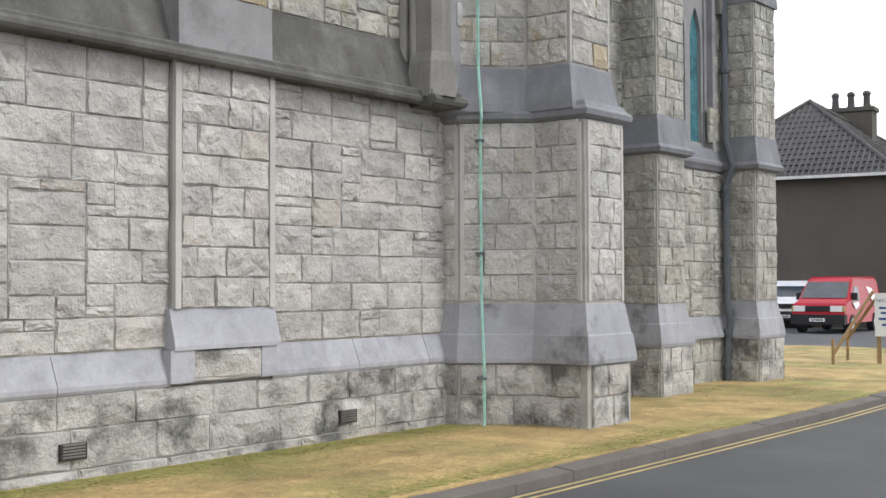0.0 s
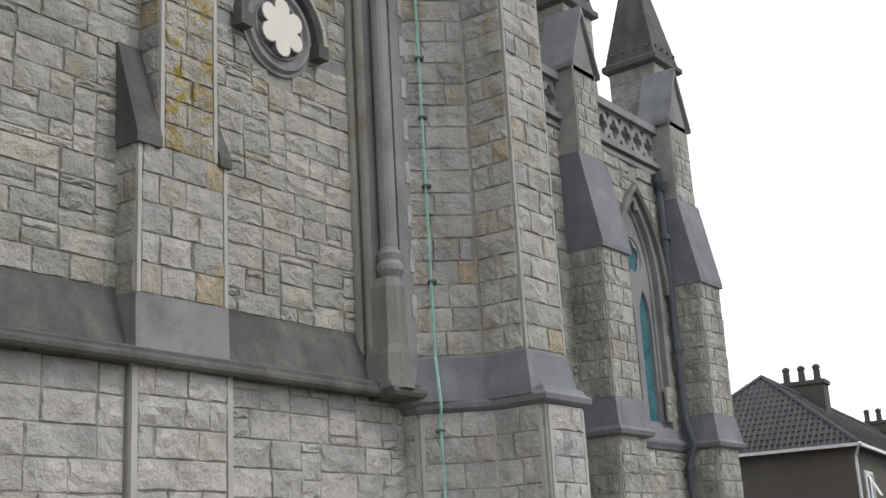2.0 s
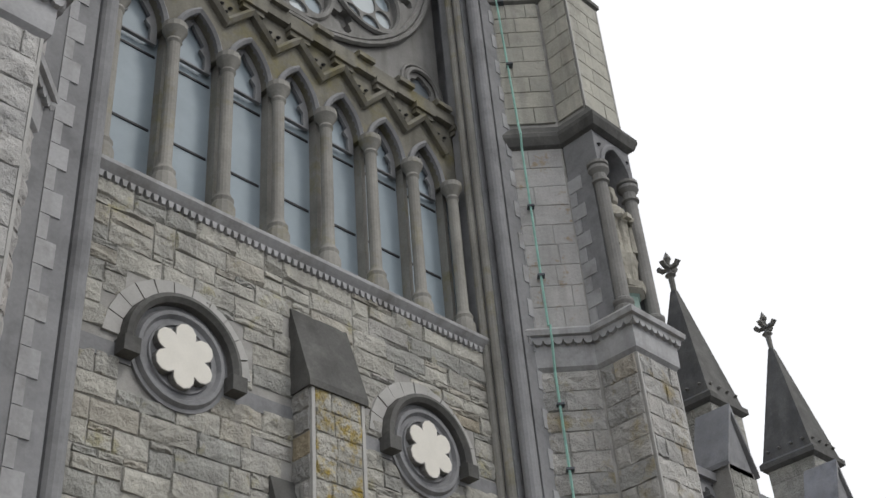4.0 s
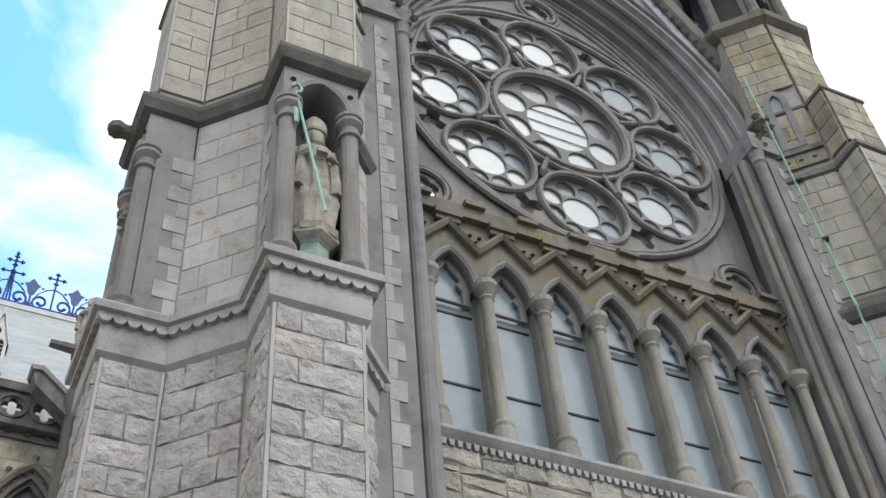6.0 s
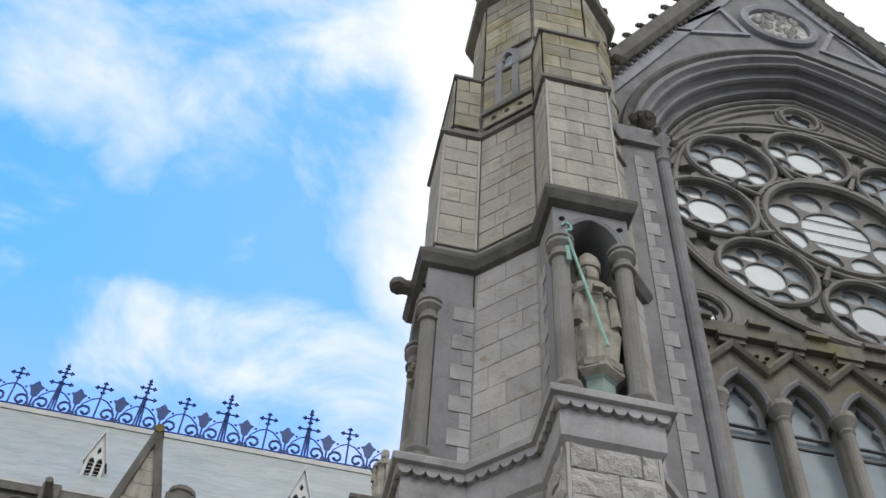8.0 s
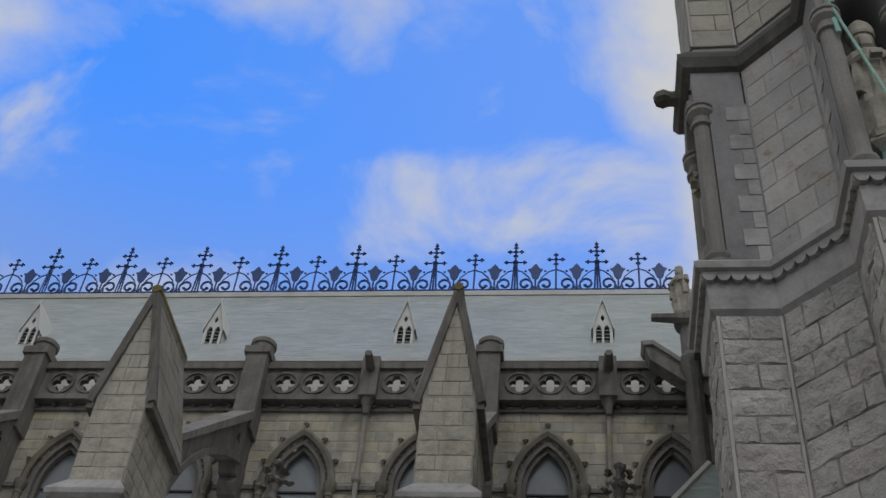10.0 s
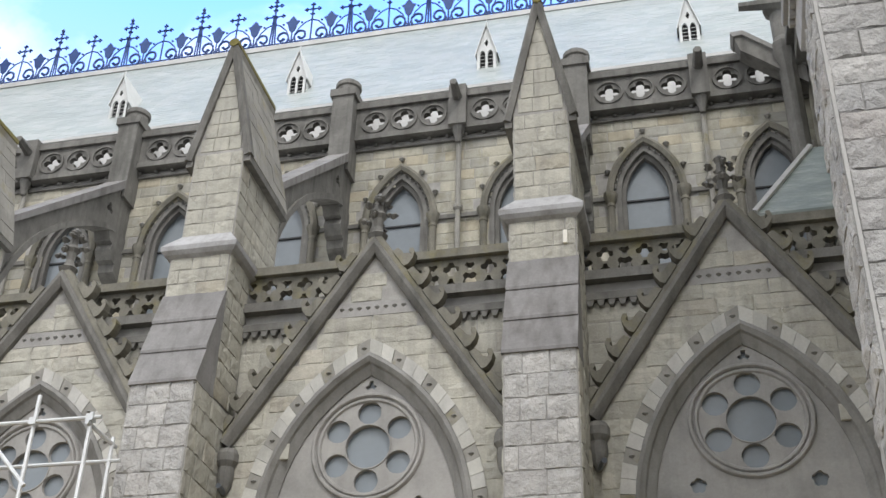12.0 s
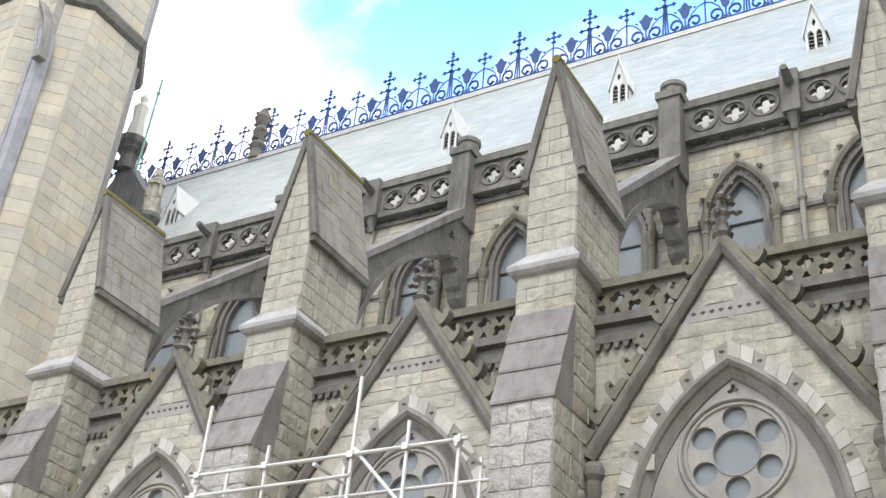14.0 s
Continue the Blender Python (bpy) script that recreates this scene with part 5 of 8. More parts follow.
    # corner margins
    for pl, z0, z1 in ((P, 4.52, 9.72), (up, 14.02, 16.62)):
        for F, w in faces_of(pl, lambda n, a, b: n.y < -0.9):
            for u in (0.0, w - 0.03):
                part("drafted_margin", MB().fbox(F, u, u + 0.03, z0, z1, 0.0, 0.018), M_margin, t)
    # niches with statues
    for d in ((0, -1), (side, 0)):
        n = Vector((d[0], d[1], 0))
        F = Face(Vector((*c, 0)) + n * TA, Z.cross(n), n)
        niche(None, F, TS, 10.36, 13.52, seed, t)
        statue(F.p(0, 10.96, 0.36), (n.x, n.y), seed + d[0] * 3 + 11, 1.98, mitre=(d[0] == 0 and side < 0))
    # open lantern and spire
    top = MB()
    top.stack(inner, [(20.95, -0.05), (21.0, 0.03), (21.1, 0.14), (21.25, 0.16), (21.4, 0.05)])
    part("lantern_floor", top, M_moss, t, "mossy lantern cornice")
    for i in range(8):
        a = radians(22.5 + 45 * i)
        p = (c[0] + 1.0 * math.cos(a), c[1] + 1.0 * math.sin(a))
        part("lantern_column", MB().lathe((*p, 0), [(0.17, 21.4), (0.17, 21.5), (0.12, 21.6), (0.11, 23.1), (0.13, 23.15), (0.18, 23.35), (0.18, 23.45)], 10), M_dark, t, smooth=True)
    # an added solid core, near black, in place of the lantern's inner shade
    part("lantern_shade_core", MB().lathe((*c, 0), [(0.62, 21.4), (0.62, 24.3)], 8, turn=radians(22.5)), M_bar_shade, t, "added black core that darkens the lantern openings")
    ov = [(c[0] + 1.12 * math.cos(radians(22.5 + 45 * i)), c[1] + 1.12 * math.sin(radians(22.5 + 45 * i))) for i in range(8)][::-1]
    for F, w in faces_of(ov[::-1], lambda n, a, b: True):
        ar = MB().prism(F, [(0, 23.45)] + arch(w / 2, 23.45, w / 2 - 0.1, 0.45, 6) + [(w, 23.45), (w, 24.25), (0, 24.25)], -0.25, 0.0)
        part("lantern_arch", ar, M_lime, t)
    sp = MB()
    sp.stack(ov[::-1], [(24.2, 0.0), (24.25, 0.1), (24.4, 0.1), (24.5, 0.0), (30.5, -1.0)])
    part("spire", sp, M_lime, t, "grey stone spirelet")
    for i in range(8):
        a = radians(22.5 + 45 * i)
        p0 = Vector((c[0] + 1.15 * math.cos(a), c[1] + 1.15 * math.sin(a), 24.33))
        d = Vector((math.cos(a), math.sin(a), 0.1))
        g = MB().tube([p0, p0 + d * 0.3, p0 + d * 0.48 + Z * 0.06], 0.12, 6, 0.09)
        g.lathe(p0 + d * 0.5 + Z * 0.08, [(0.0, -0.12), (0.12, 0), (0.0, 0.12)], 6)
        part("gargoyle", g, M_dark, t)
    return t


turret((2.65, 8.95), -1, 100)
turret((11.93, 8.95), 1, 200)

# ---- lightning conductor on the far turret ----
def conductor():
    t = thing("lightning_conductor", (11.09, 8.29, G), "thin green copper lightning conductor strip clipped to stone", "conductor")
    d = Vector((-0.7071, -0.7071, 0))
    F = Face(Vector((11.1, 8.28, 0)), (0.7071, -0.7071, 0), d)
    pts = [F.p(0.0, G, 0.17), F.p(0.0, 1.02, 0.17), F.p(-0.01, 1.75, 0.07), F.p(-0.02, 3.75, 0.07), F.p(-0.02, 3.9, 0.18), F.p(-0.03, 4.1, 0.18), F.p(-0.04, 4.5, 0.07),
           F.p(-0.05, 9.7, 0.07), F.p(-0.05, 10.1, 0.2), F.p(-0.05, 10.3, 0.24), F.p(-0.05, 10.4, 0.07), F.p(-0.06, 13.5, 0.07), F.p(-0.06, 13.7, 0.17), F.p(-0.06, 14.0, 0.05), F.p(-0.2, 19.6, 0.05)]
    part("copper_strip", MB().tube(pts, 0.019, 5), M_copper, t, "verdigris copper strip")
    for z in (0.85, 2.3, 3.62, 5.4, 6.6, 7.5, 8.3, 9.2, 11.2, 12.4, 15.2, 16.6):
        u = -0.02 - 0.0035 * max(0, z - 4)
        part("clip", MB().fbox(F, u - 0.05, u + 0.05, z, z + 0.03, -0.16 if z < 3.8 else 0.0, 0.1 if z > 3.8 else (0.09 if z > 1.75 else 0.19)), M_pipe, t)


conductor()


# ---- the low range beyond the far turret ----
def gablet(mb, F, u0, u1, z0, z1, n0, n1, lip=0.05):
    m = (u0 + u1) / 2
    mb.prism(F, [(u0 - lip, z0 - 0.03), (u0 - lip, z0 + 0.05), (m, z1 + 0.08), (u1 + lip, z0 + 0.05), (u1 + lip, z0 - 0.03), (m, z1 - 0.06)], n0, n1)


def side_range():
    y = 8.85
    F = SOUTH(y)
    r2 = random.Random(77)
    w = thing("wall_range", (16, y, G), "granite side range with traceried window, buttresses and pierced parapet", "wall", kind="structure")
    win = lancet(17.72, 4.15, 6.6, 0.72, 1.55, 8)
    win2 = lancet(14.0, 4.15, 6.6, 0.72, 1.55, 8)
    core = MB().plate(F, [(12.9, 0.1), (19.75, 0.1), (19.75, 8.9), (12.9, 8.9)], [win, win2], -0.5, 0.0)
    core.box(19.25, 19.75, y, 16, 0.1, 8.9).box(12.9, 19.75, 9.6, 16, 8.6, 8.85)
    part("wall_core", core, M_mortar, w)
    rows = snecked(12.95, 19.6, 1.4, 3.8, r2) + clear_of(snecked(12.95, 19.6, 4.3, 8.8, r2), [lancet(17.72, 4.0, 6.6, 0.85, 1.65, 8), lancet(14.0, 4.0, 6.6, 0.85, 1.65, 8)])
    rows += coursed(12.95, 19.6, 0.25, 1.05, r2, 0.36, 0.4, 0.8)
    laid(F, rows, M_grime, w, seed=6)
    mb = MB()
    mb.add([F.p(u, v, n) for u in (12.9, 19.7) for n, v in ((0, 1.05), (0.1, 1.05), (0.1, 1.1), (0.0, 1.42))], [(0, 1, 5, 4), (1, 2, 6, 5), (2, 3, 7, 6)])
    part("plinth_weathering", mb, M_plinth, w)
    mb = MB()
    string_course(mb, F, 12.9, 19.7, 3.92, 0.1, 0.28)
    part("string_course", mb, M_blue, w, "blue-grey limestone string course")
    for wx in (17.72, 14.0):
        wi = thing("chapel_window", (wx, y, 4.1), "pointed two-light window with teal stained glass and tracery", "window", group="chapel windows")
        mb = MB()
        for off, n in ((0.0, 0.02), (-0.1, -0.08), (-0.18, -0.16)):
            mb.mould(F, lancet(wx, 4.15, 6.6, 0.72, 1.55, 8), [(off - 0.06, n - 0.1), (off - 0.06, n), (off + 0.07, n), (off + 0.07, n - 0.1)])
        part("moulded_frame", mb, M_lime, wi)
        hs = [circle(wx, 7.1, 0.34, 18), lancet(wx - 0.29, 4.3, 6.0, 0.2, 0.55, 6), lancet(wx + 0.29, 4.3, 6.0, 0.2, 0.55, 6)]
        part("tracery", MB().plate(SOUTH(y + 0.11), lancet(wx, 4.15, 6.6, 0.68, 1.5, 8), hs, -0.1, 0.0), M_lime, wi)
        part("foil", MB().plate(SOUTH(y + 0.13), circle(wx, 7.1, 0.35, 18), [foil(wx, 7.1, 0.17, 0.13, 5)], -0.05, 0.0), M_lime, wi)
        part("stained_pane", MB().box(wx - 0.7, wx + 0.7, y + 0.17, y + 0.19, 4.2, 8.2), M_glass_teal, wi, "teal stained glass")
        part("hood_mould", MB().mould(F, arch(wx, 6.5, 0.8, 1.72, 8), [(0, 0), (0, 0.1), (0.06, 0.13), (0.1, 0.1), (0.1, 0)]), M_dark, wi)
    # parapet
    mb = MB()
    hs = []
    for i in range(16):
        u = 13.1 + i * 0.42
        hs += [foil(u, 9.24, 0.1, 0.078, 4, 5, 0), [(u + 0.13, 8.99), (u + 0.29, 8.99), (u + 0.21, 9.12)], [(u + 0.13, 9.49), (u + 0.21, 9.36), (u + 0.29, 9.49)]]
    mb.plate(F, [(12.9, 8.95), (19.85, 8.95), (19.85, 9.53), (12.9, 9.53)], hs, -0.12, 0.02)
    part("pierced_parapet", mb, M_lime, w, "pierced quatrefoil stone parapet")
    mb = MB().fbox(F, 12.9, 19.85, 9.53, 9.67, -0.2, 0.1).fbox(F, 12.9, 19.7, 8.86, 8.96, -0.2, 0.1).fbox(F, 12.9, 19.7, 8.72, 8.8, -0.1, 0.05)
    part("parapet_rails", mb, M_lime, w)

    def buttress(x0, x1):
        t = thing("range_buttress", ((x0 + x1) / 2, 8.3, G), "stepped granite buttress with limestone slope and gabled head", "buttress", group="range buttresses")
        yf, yu = 8.26, 8.5
        Fl, Fu = SOUTH(yf), SOUTH(yu)
        r3 = random.Random(int(x0 * 10))
        c = MB().box(x0, x1, yf, 9.0, 0.2, 6.72).box(x0 + 0.06, x1 - 0.06, yu, 9.0, 6.7, 9.75)
        c.box(x0 - 0.07, x1 + 0.07, yf - 0.08, 9, 0.2, 1.03)
        part("core", c, M_mortar, t)
        pl = [(x0, 9.0), (x0, yf), (x1, yf), (x1, 9.0)]
        part("plinth_weathering", MB().stack(pl, [(1.02, 0.0), (1.03, 0.1), (1.08, 0.11), (1.36, 0.07), (1.38, 0.05), (1.66, 0.0)]), M_plinth, t)
        part("string", MB().stack(pl, [(3.84, 0.03), (3.87, 0.1), (3.93, 0.12), (3.99, 0.075), (4.42, 0.012), (4.44, -0.01)]), M_blue, t)
        W = Face((x0, yf, 0), (0, 1, 0), (-1, 0, 0))
        for a, b, zz in ((0, 1, (1.66, 3.85)), (0, 1, (4.4, 6.7))):
            laid(Fl, coursed(x0 + 0.02, x1 - 0.02, *zz, r3, 0.285, 0.25, 0.5), M_grime, t, seed=1, out=0.032)
            laid(W, coursed(0.02, 0.7, *zz, r3, 0.285, 0.22, 0.42), M_grime, t, seed=2, out=0.032)
        laid(Fl, coursed(x0 - 0.06, x1 + 0.06, 0.3, 1.02, r3, 0.36, 0.3, 0.5), M_base, t, seed=3, n0=0.08, out=0.03)
        laid(W, coursed(-0.06, 0.7, 0.3, 1.02, r3, 0.36, 0.3, 0.5), M_base, t, seed=4, n0=0.07, out=0.03)
        laid(Fu, coursed(x0 + 0.08, x1 - 0.08, 8.25, 9.66, r3, 0.285, 0.25, 0.45), M_grime, t, seed=5, out=0.024)
        S = Face((x0 - 0.03, 0, 0), (0, 1, 0), (-1, 0, 0))
        part("slope", MB().prism(S, [(yf - 0.06, 6.68), (9.0, 6.68), (9.0, 8.25), (yu - 0.02, 8.25), (yf - 0.06, 6.76)], -(x1 - x0 + 0.06), 0.0), M_blue, t, "smooth dark limestone slope")
        g = MB()
        gablet(g, Fu, x0 + 0.04, x1 - 0.04, 9.72, 10.8, -0.6, 0.06)
        g.prism(Fu, [(x0 + 0.08, 9.66), (x1 - 0.08, 9.66), ((x0 + x1) / 2, 10.76)], -0.55, 0.0)
        part("gabled_head", g, M_lime, t)
        return t

    for x0 in (15.35, 18.75):
        buttress(x0, x0 + 0.85)

    def pinnacle(cx):
        t = thing("spire_pinnacle", (cx, 9.45, 9.4), "square stone pinnacle with pyramid spire and cross finial", "pinnacle", group="range pinnacles")
        pl = [(cx - 0.5, 8.95), (cx + 0.5, 8.95), (cx + 0.5, 9.95), (cx - 0.5, 9.95)]
        part("shaft", MB().stack(pl, [(9.3, -0.02), (11.3, -0.02)]), M_mortar, t)
        r3 = random.Random(int(cx))
        for F, w in faces_of(pl, lambda n, a, b: n.y < -0.5 or n.x < -0.5):
            laid(F, coursed(0.02, w - 0.02, 9.6, 11.25, r3, 0.27, 0.25, 0.45), M_grime, t, seed=3, n0=-0.02, out=0.018, rough=0.4)
        part("spire", MB().stack(pl, [(11.25, 0.0), (11.3, 0.08), (11.4, 0.08), (11.46, 0.02), (13.9, -0.45)]), M_soot, t, "dark stone pyramid spire")
        b = MB()
        for F, w in faces_of(pl, lambda n, a, b: True):
            for i in range(4):
                b.lathe(F.p(w * (i + 0.5) / 4, 11.62, 0.02), [(0.0, -0.04), (0.04, 0), (0.0, 0.04)], 5)
        part("bosses", b, M_dark, t)
        f = MB().lathe((cx, 9.45, 0), [(0.05, 13.8), (0.06, 14.2), (0.11, 14.25), (0.05, 14.32), (0.04, 14.55), (0.08, 14.62), (0.0, 14.8)], 8)
        for a in range(4):
            dx, dy = math.cos(a * math.pi / 2), math.sin(a * math.pi / 2)
            f.tube([(cx, 9.45, 14.4), (cx + 0.16 * dx, 9.45 + 0.16 * dy, 14.42), (cx + 0.22 * dx, 9.45 + 0.22 * dy, 14.5)], 0.05, 5, 0.06)
        part("cross_finial", f, M_dark, t)

    pinnacle(19.95)
    pinnacle(16.62)
    t = thing("downpipe", (18.62, 8.75, G), "dark cast-iron rainwater downpipe with brackets", "downpipe")
    part("pipe", MB().tube([(18.62, 8.72, G), (18.62, 8.72, 0.9), (18.62, 8.66, 1.3), (18.62, 8.72, 1.6), (18.62, 8.72, 3.6), (18.62, 8.6, 3.9), (18.62, 8.72, 4.4), (18.62, 8.74, 8.5)], 0.06, 8), M_pipe, t, smooth=True)
    for z in (0.5, 1.1, 2.3, 3.5, 5.5, 7.5):
        part("bracket", MB().lathe((18.62, 8.72, z), [(0.08, 0), (0.085, 0.03), (0.085, 0.06), (0.08, 0.09)], 8), M_pipe, t)
    part("hopper", MB().lathe((18.62, 8.7, 8.4), [(0.07, 0), (0.14, 0.15), (0.15, 0.3)], 8), M_pipe, t)


side_range()


# ---- nave: aisle, flying buttresses, clerestory and roof ----
BAY, G0 = 5.4, 0.31           # bay width, middle of the first aisle gable
B0 = -2.36                    # middle of the first buttress
AY, GY, CY = 15.95, 15.68, 21.5   # aisle wall, gable face, clerestory wall
BAYS = 5


def aisle_wall():
    F = SOUTH(AY)
    t = thing("wall_aisle", (-10, AY, G), "grey granite aisle wall with dentil band and pierced parapet", "wall", kind="structure")
    x0, x1 = G0 - BAY * 4.5 - 3, 2.6
    hs = [lancet(G0 - BAY * i, 3.2, 7.6, 1.4, 2.4, 9) for i in range(5)]
    part("wall_core", MB().plate(F, [(x0, 0.1), (x1, 0.1), (x1, 11.4), (x0, 11.4)], hs, -0.6, 0.0), M_mortar, t)
    r2 = random.Random(31)
    rows = []
    for i in range(6):
        c = B0 + BAY / 2 - BAY * i
        for a, b in ((c - 2.7, c - 0.6), (c + 0.6, c + 2.7)):
            rows += [r for r in coursed(a, b, 7.6, 11.0, r2, 0.34, 0.45, 0.9)]
    rows = [r for r in rows if r[1] < x1 - 0.1]
    laid(F, rows, M_ash, t, seed=4, out=0.012, rough=0.3)
    mb = MB().fbox(F, x0, x1, 11.0, 11.12, -0.1, 0.10).fbox(F, x0, x1, 11.32, 11.48, -0.3, 0.16)
    n = int((x1 - x0) / 0.16)
    for i in range(n):
        mb.prism(F, [(x0 + i * 0.16 + 0.02, 11.0), (x0 + i * 0.16 + 0.05, 10.9), (x0 + i * 0.16 + 0.11, 10.9), (x0 + i * 0.16 + 0.14, 11.0)], 0.0, 0.09)
    part("cornice", mb, M_dark, t, "dark cornice with small dentils")
    hs = []
    k = int((x1 - x0 - 0.2) / 0.3)
    for i in range(k):
        u = x0 + 0.25 + i * 0.3
        hs.append(foil(u, 11.65 if i % 2 else 11.84, 0.075, 0.062, 4, 4, 0.785 if i % 2 else 0))
        hs.append(foil(u, 11.88 if i % 2 else 11.59, 0.045, 0.045, 3, 4, -1.57 if i % 2 else 1.57))
    part("pierced_parapet", MB().plate(F, [(x0, 11.47), (x1, 11.47), (x1, 12.02), (x0, 12.02)], hs, -0.16, 0.0), M_moss, t, "pierced flowing-tracery stone parapet")
    mb = MB().fbox(F, x0, x1, 12.02, 12.17, -0.22, 0.1)
    part("parapet_coping", mb, M_moss, t)
    part("aisle_roof", MB().add([(x0, 16.4, 11.3), (x1, 16.4, 11.3), (x1, CY, 14.6), (x0, CY, 14.6)], [(0, 1, 2, 3)]), M_lead, t, "lead aisle roof")


def hook(mb, F, u, z, s, n, k=1.0):
    """A curled leaf crocket on a rake that rises towards -s."""
    pts = [(-0.16, 0.16), (0.1, -0.24), (0.2, -0.2), (0.3, -0.06), (0.34, 0.1), (0.3, 0.2), (0.22, 0.2), (0.21, 0.13), (0.25, 0.08), (0.21, 0.02), (0.12, 0.05), (0.04, 0.16), (-0.04, 0.24)]
    mb.prism(F, [(u + s * a * k, z + b * k) for a, b in pts][::(1 if s > 0 else -1)], n - 0.09, n + 0.09)


def gable_bay(cx):
    t = thing("window_gable", (cx, GY, G), "crocketed granite window gable with plate-traceried rose window", "gable", group="aisle window gables")
    F = SOUTH(GY)
    r2 = random.Random(int(cx * 3))
    zs, hw, rise = 7.65, 1.55, 2.62
    hole = lancet(cx, 3.4, zs, hw, rise, 10)
    tri = [(cx - 2.08, 3.0), (cx - 2.08, 8.95), (cx, 12.12), (cx + 2.08, 8.95), (cx + 2.08, 3.0)]
    part("wall_core", MB().plate(F, tri[::-1], [hole], -0.3, 0.0), M_mortar, t)
    band = [(cx - 1.0, 11.02), (cx + 1.0, 11.02), (cx + 1.0, 11.22), (cx - 1.0, 11.22)]
    rows = clear_of(coursed(cx - 2.05, cx + 2.05, 7.2, 12.0, r2, 0.255, 0.35, 0.95), [lancet(cx, 3.4, zs, hw + 0.27, rise + 0.31, 10)], [(cx - 2.07, 3.0), (cx + 2.07, 3.0), (cx + 2.07, 9.0), (cx, 12.1), (cx - 2.07, 9.0)])
    rows = [r for r in rows if not 11.0 < (r[2] + r[3]) / 2 < 11.2]
    laid(F, rows, M_ash, t, seed=int(abs(cx) * 11), out=0.026, rough=0.6)
    mb = MB().prism(F, [(cx - 0.68, 10.98), (cx + 0.68, 10.98), (cx + 0.53, 11.22), (cx - 0.53, 11.22)], 0.0, 0.02)
    part("frieze_band", mb, M_trac, t, "pale band with drilled studs")
    for i in range(8):
        part("stud", MB().lathe(F.p(cx - 0.49 + i * 0.14, 11.12, 0.02), [(0.0, -0.045), (0.042, 0), (0.0, 0.05)], 6), M_rose, t)
    # arch stones
    a_in, a_out = arch(cx, zs, hw + 0.06, rise + 0.07, 16), arch(cx, zs, hw + 0.27, rise + 0.31, 16)
    a_back = arch(cx, zs, hw + 0.7, rise + 0.62, 16)
    part("arch_backing", MB().prism(F, (a_out + a_back[::-1])[::-1], 0.0, 0.005), M_ash, t)
    for i in range(len(a_in) - 1):
        dark = i % 3 == 0
        m = Vector(((a_in[i][0] + a_out[i + 1][0]) / 2, (a_in[i][1] + a_out[i + 1][1]) / 2))
        q = [m + (Vector(p) - m) * 0.97 for p in (a_in[i], a_in[i + 1], a_out[i + 1], a_out[i])]
        v = part("voussoir", MB().prism(F, [tuple(p) for p in q][::-1], 0.0, 0.03 if dark else 0.04), M_col if dark else M_voussoir, t, "grey carved arch stone" if dark else "pale arch stone")
        if dark:
            part("carving", MB().lathe(F.p(m.x, m.y, 0.03), [(0.0, -0.035), (0.045, 0), (0.0, 0.035)], 6), M_rose, v)
    for s in (-1, 1):
        part("side_stones", MB().fbox(F, cx + s * (hw + 0.185) - 0.14, cx + s * (hw + 0.185) + 0.14, 3.4, zs, 0.0, 0.03), M_ash, t)
    mb = MB()
    mb.mould(F, hole, [(-0.2, -0.2), (-0.2, -0.12), (-0.08, -0.03), (-0.06, 0.02), (0.0, 0.07), (0.06, 0.05), (0.06, -0.2)])
    part("arch_moulding", mb, M_rose, t, "moulded limestone arch")
    T = SOUTH(GY + 0.15)
    c = (cx, 8.9)
    hs = [circle(*c, 0.33, 24)] + [circle(c[0] + 0.53 * math.cos(math.pi / 2 + i * math.pi / 3), c[1] + 0.53 * math.sin(math.pi / 2 + i * math.pi / 3), 0.18, 16) for i in range(6)]
    hs += [foil(cx + s * 0.78, 8.0, 0.06, 0.055, 5, 4) for s in (-1, 1)] + [foil(cx, 9.87, 0.05, 0.045, 3, 4)]
    hs += [lancet(cx + s * 0.62, 3.6, 6.7, 0.42, 0.8, 8) for s in (-1, 1)]
    part("plate_tracery", MB().plate(T, lancet(cx, 3.4, zs, hw - 0.1, rise - 0.12, 10), hs, -0.075, 0.0), M_trac, t, "grey plate tracery with six-lobed rose")
    mb = MB()
    for R, n in ((0.78, 0.02), (0.70, 0.0)):
        mb.mould(T, circle(*c, R, 32)[::-1], [(0, -0.02), (0, n), (0.02, n + 0.03), (0.05, n + 0.03), (0.07, n), (0.07, -0.02)], True)
    mb.mould(T, circle(*c, 0.335, 24)[::-1], [(0, -0.02), (0, 0.015), (0.015, 0.015), (0.015, -0.02)], True)
    part("rose_ring", mb, M_trac, t)
    part("glazing", MB().box(cx - hw, cx + hw, GY + 0.23, GY + 0.25, 3.4, 10.2), M_glass_grey, t, "blue-grey clouded glazing")
    # copings with hooked crockets, corbels and finial
    mb = MB()
    path = [(cx - 2.12, 8.98), (cx, 12.22), (cx + 2.12, 8.98)]
    mb.mould(F, path, [(-0.09, -0.25), (-0.09, 0.09), (-0.05, 0.13), (0.0, 0.17), (0.05, 0.17), (0.07, 0.12), (0.07, -0.25)])
    part("coping", mb, M_dark, t, "dark moulded gable coping")
    part("crocket_band", MB().mould(F, path, [(0.06, -0.12), (0.06, 0.09), (0.15, 0.07), (0.17, 0.04), (0.17, -0.12)]), M_moss, t)
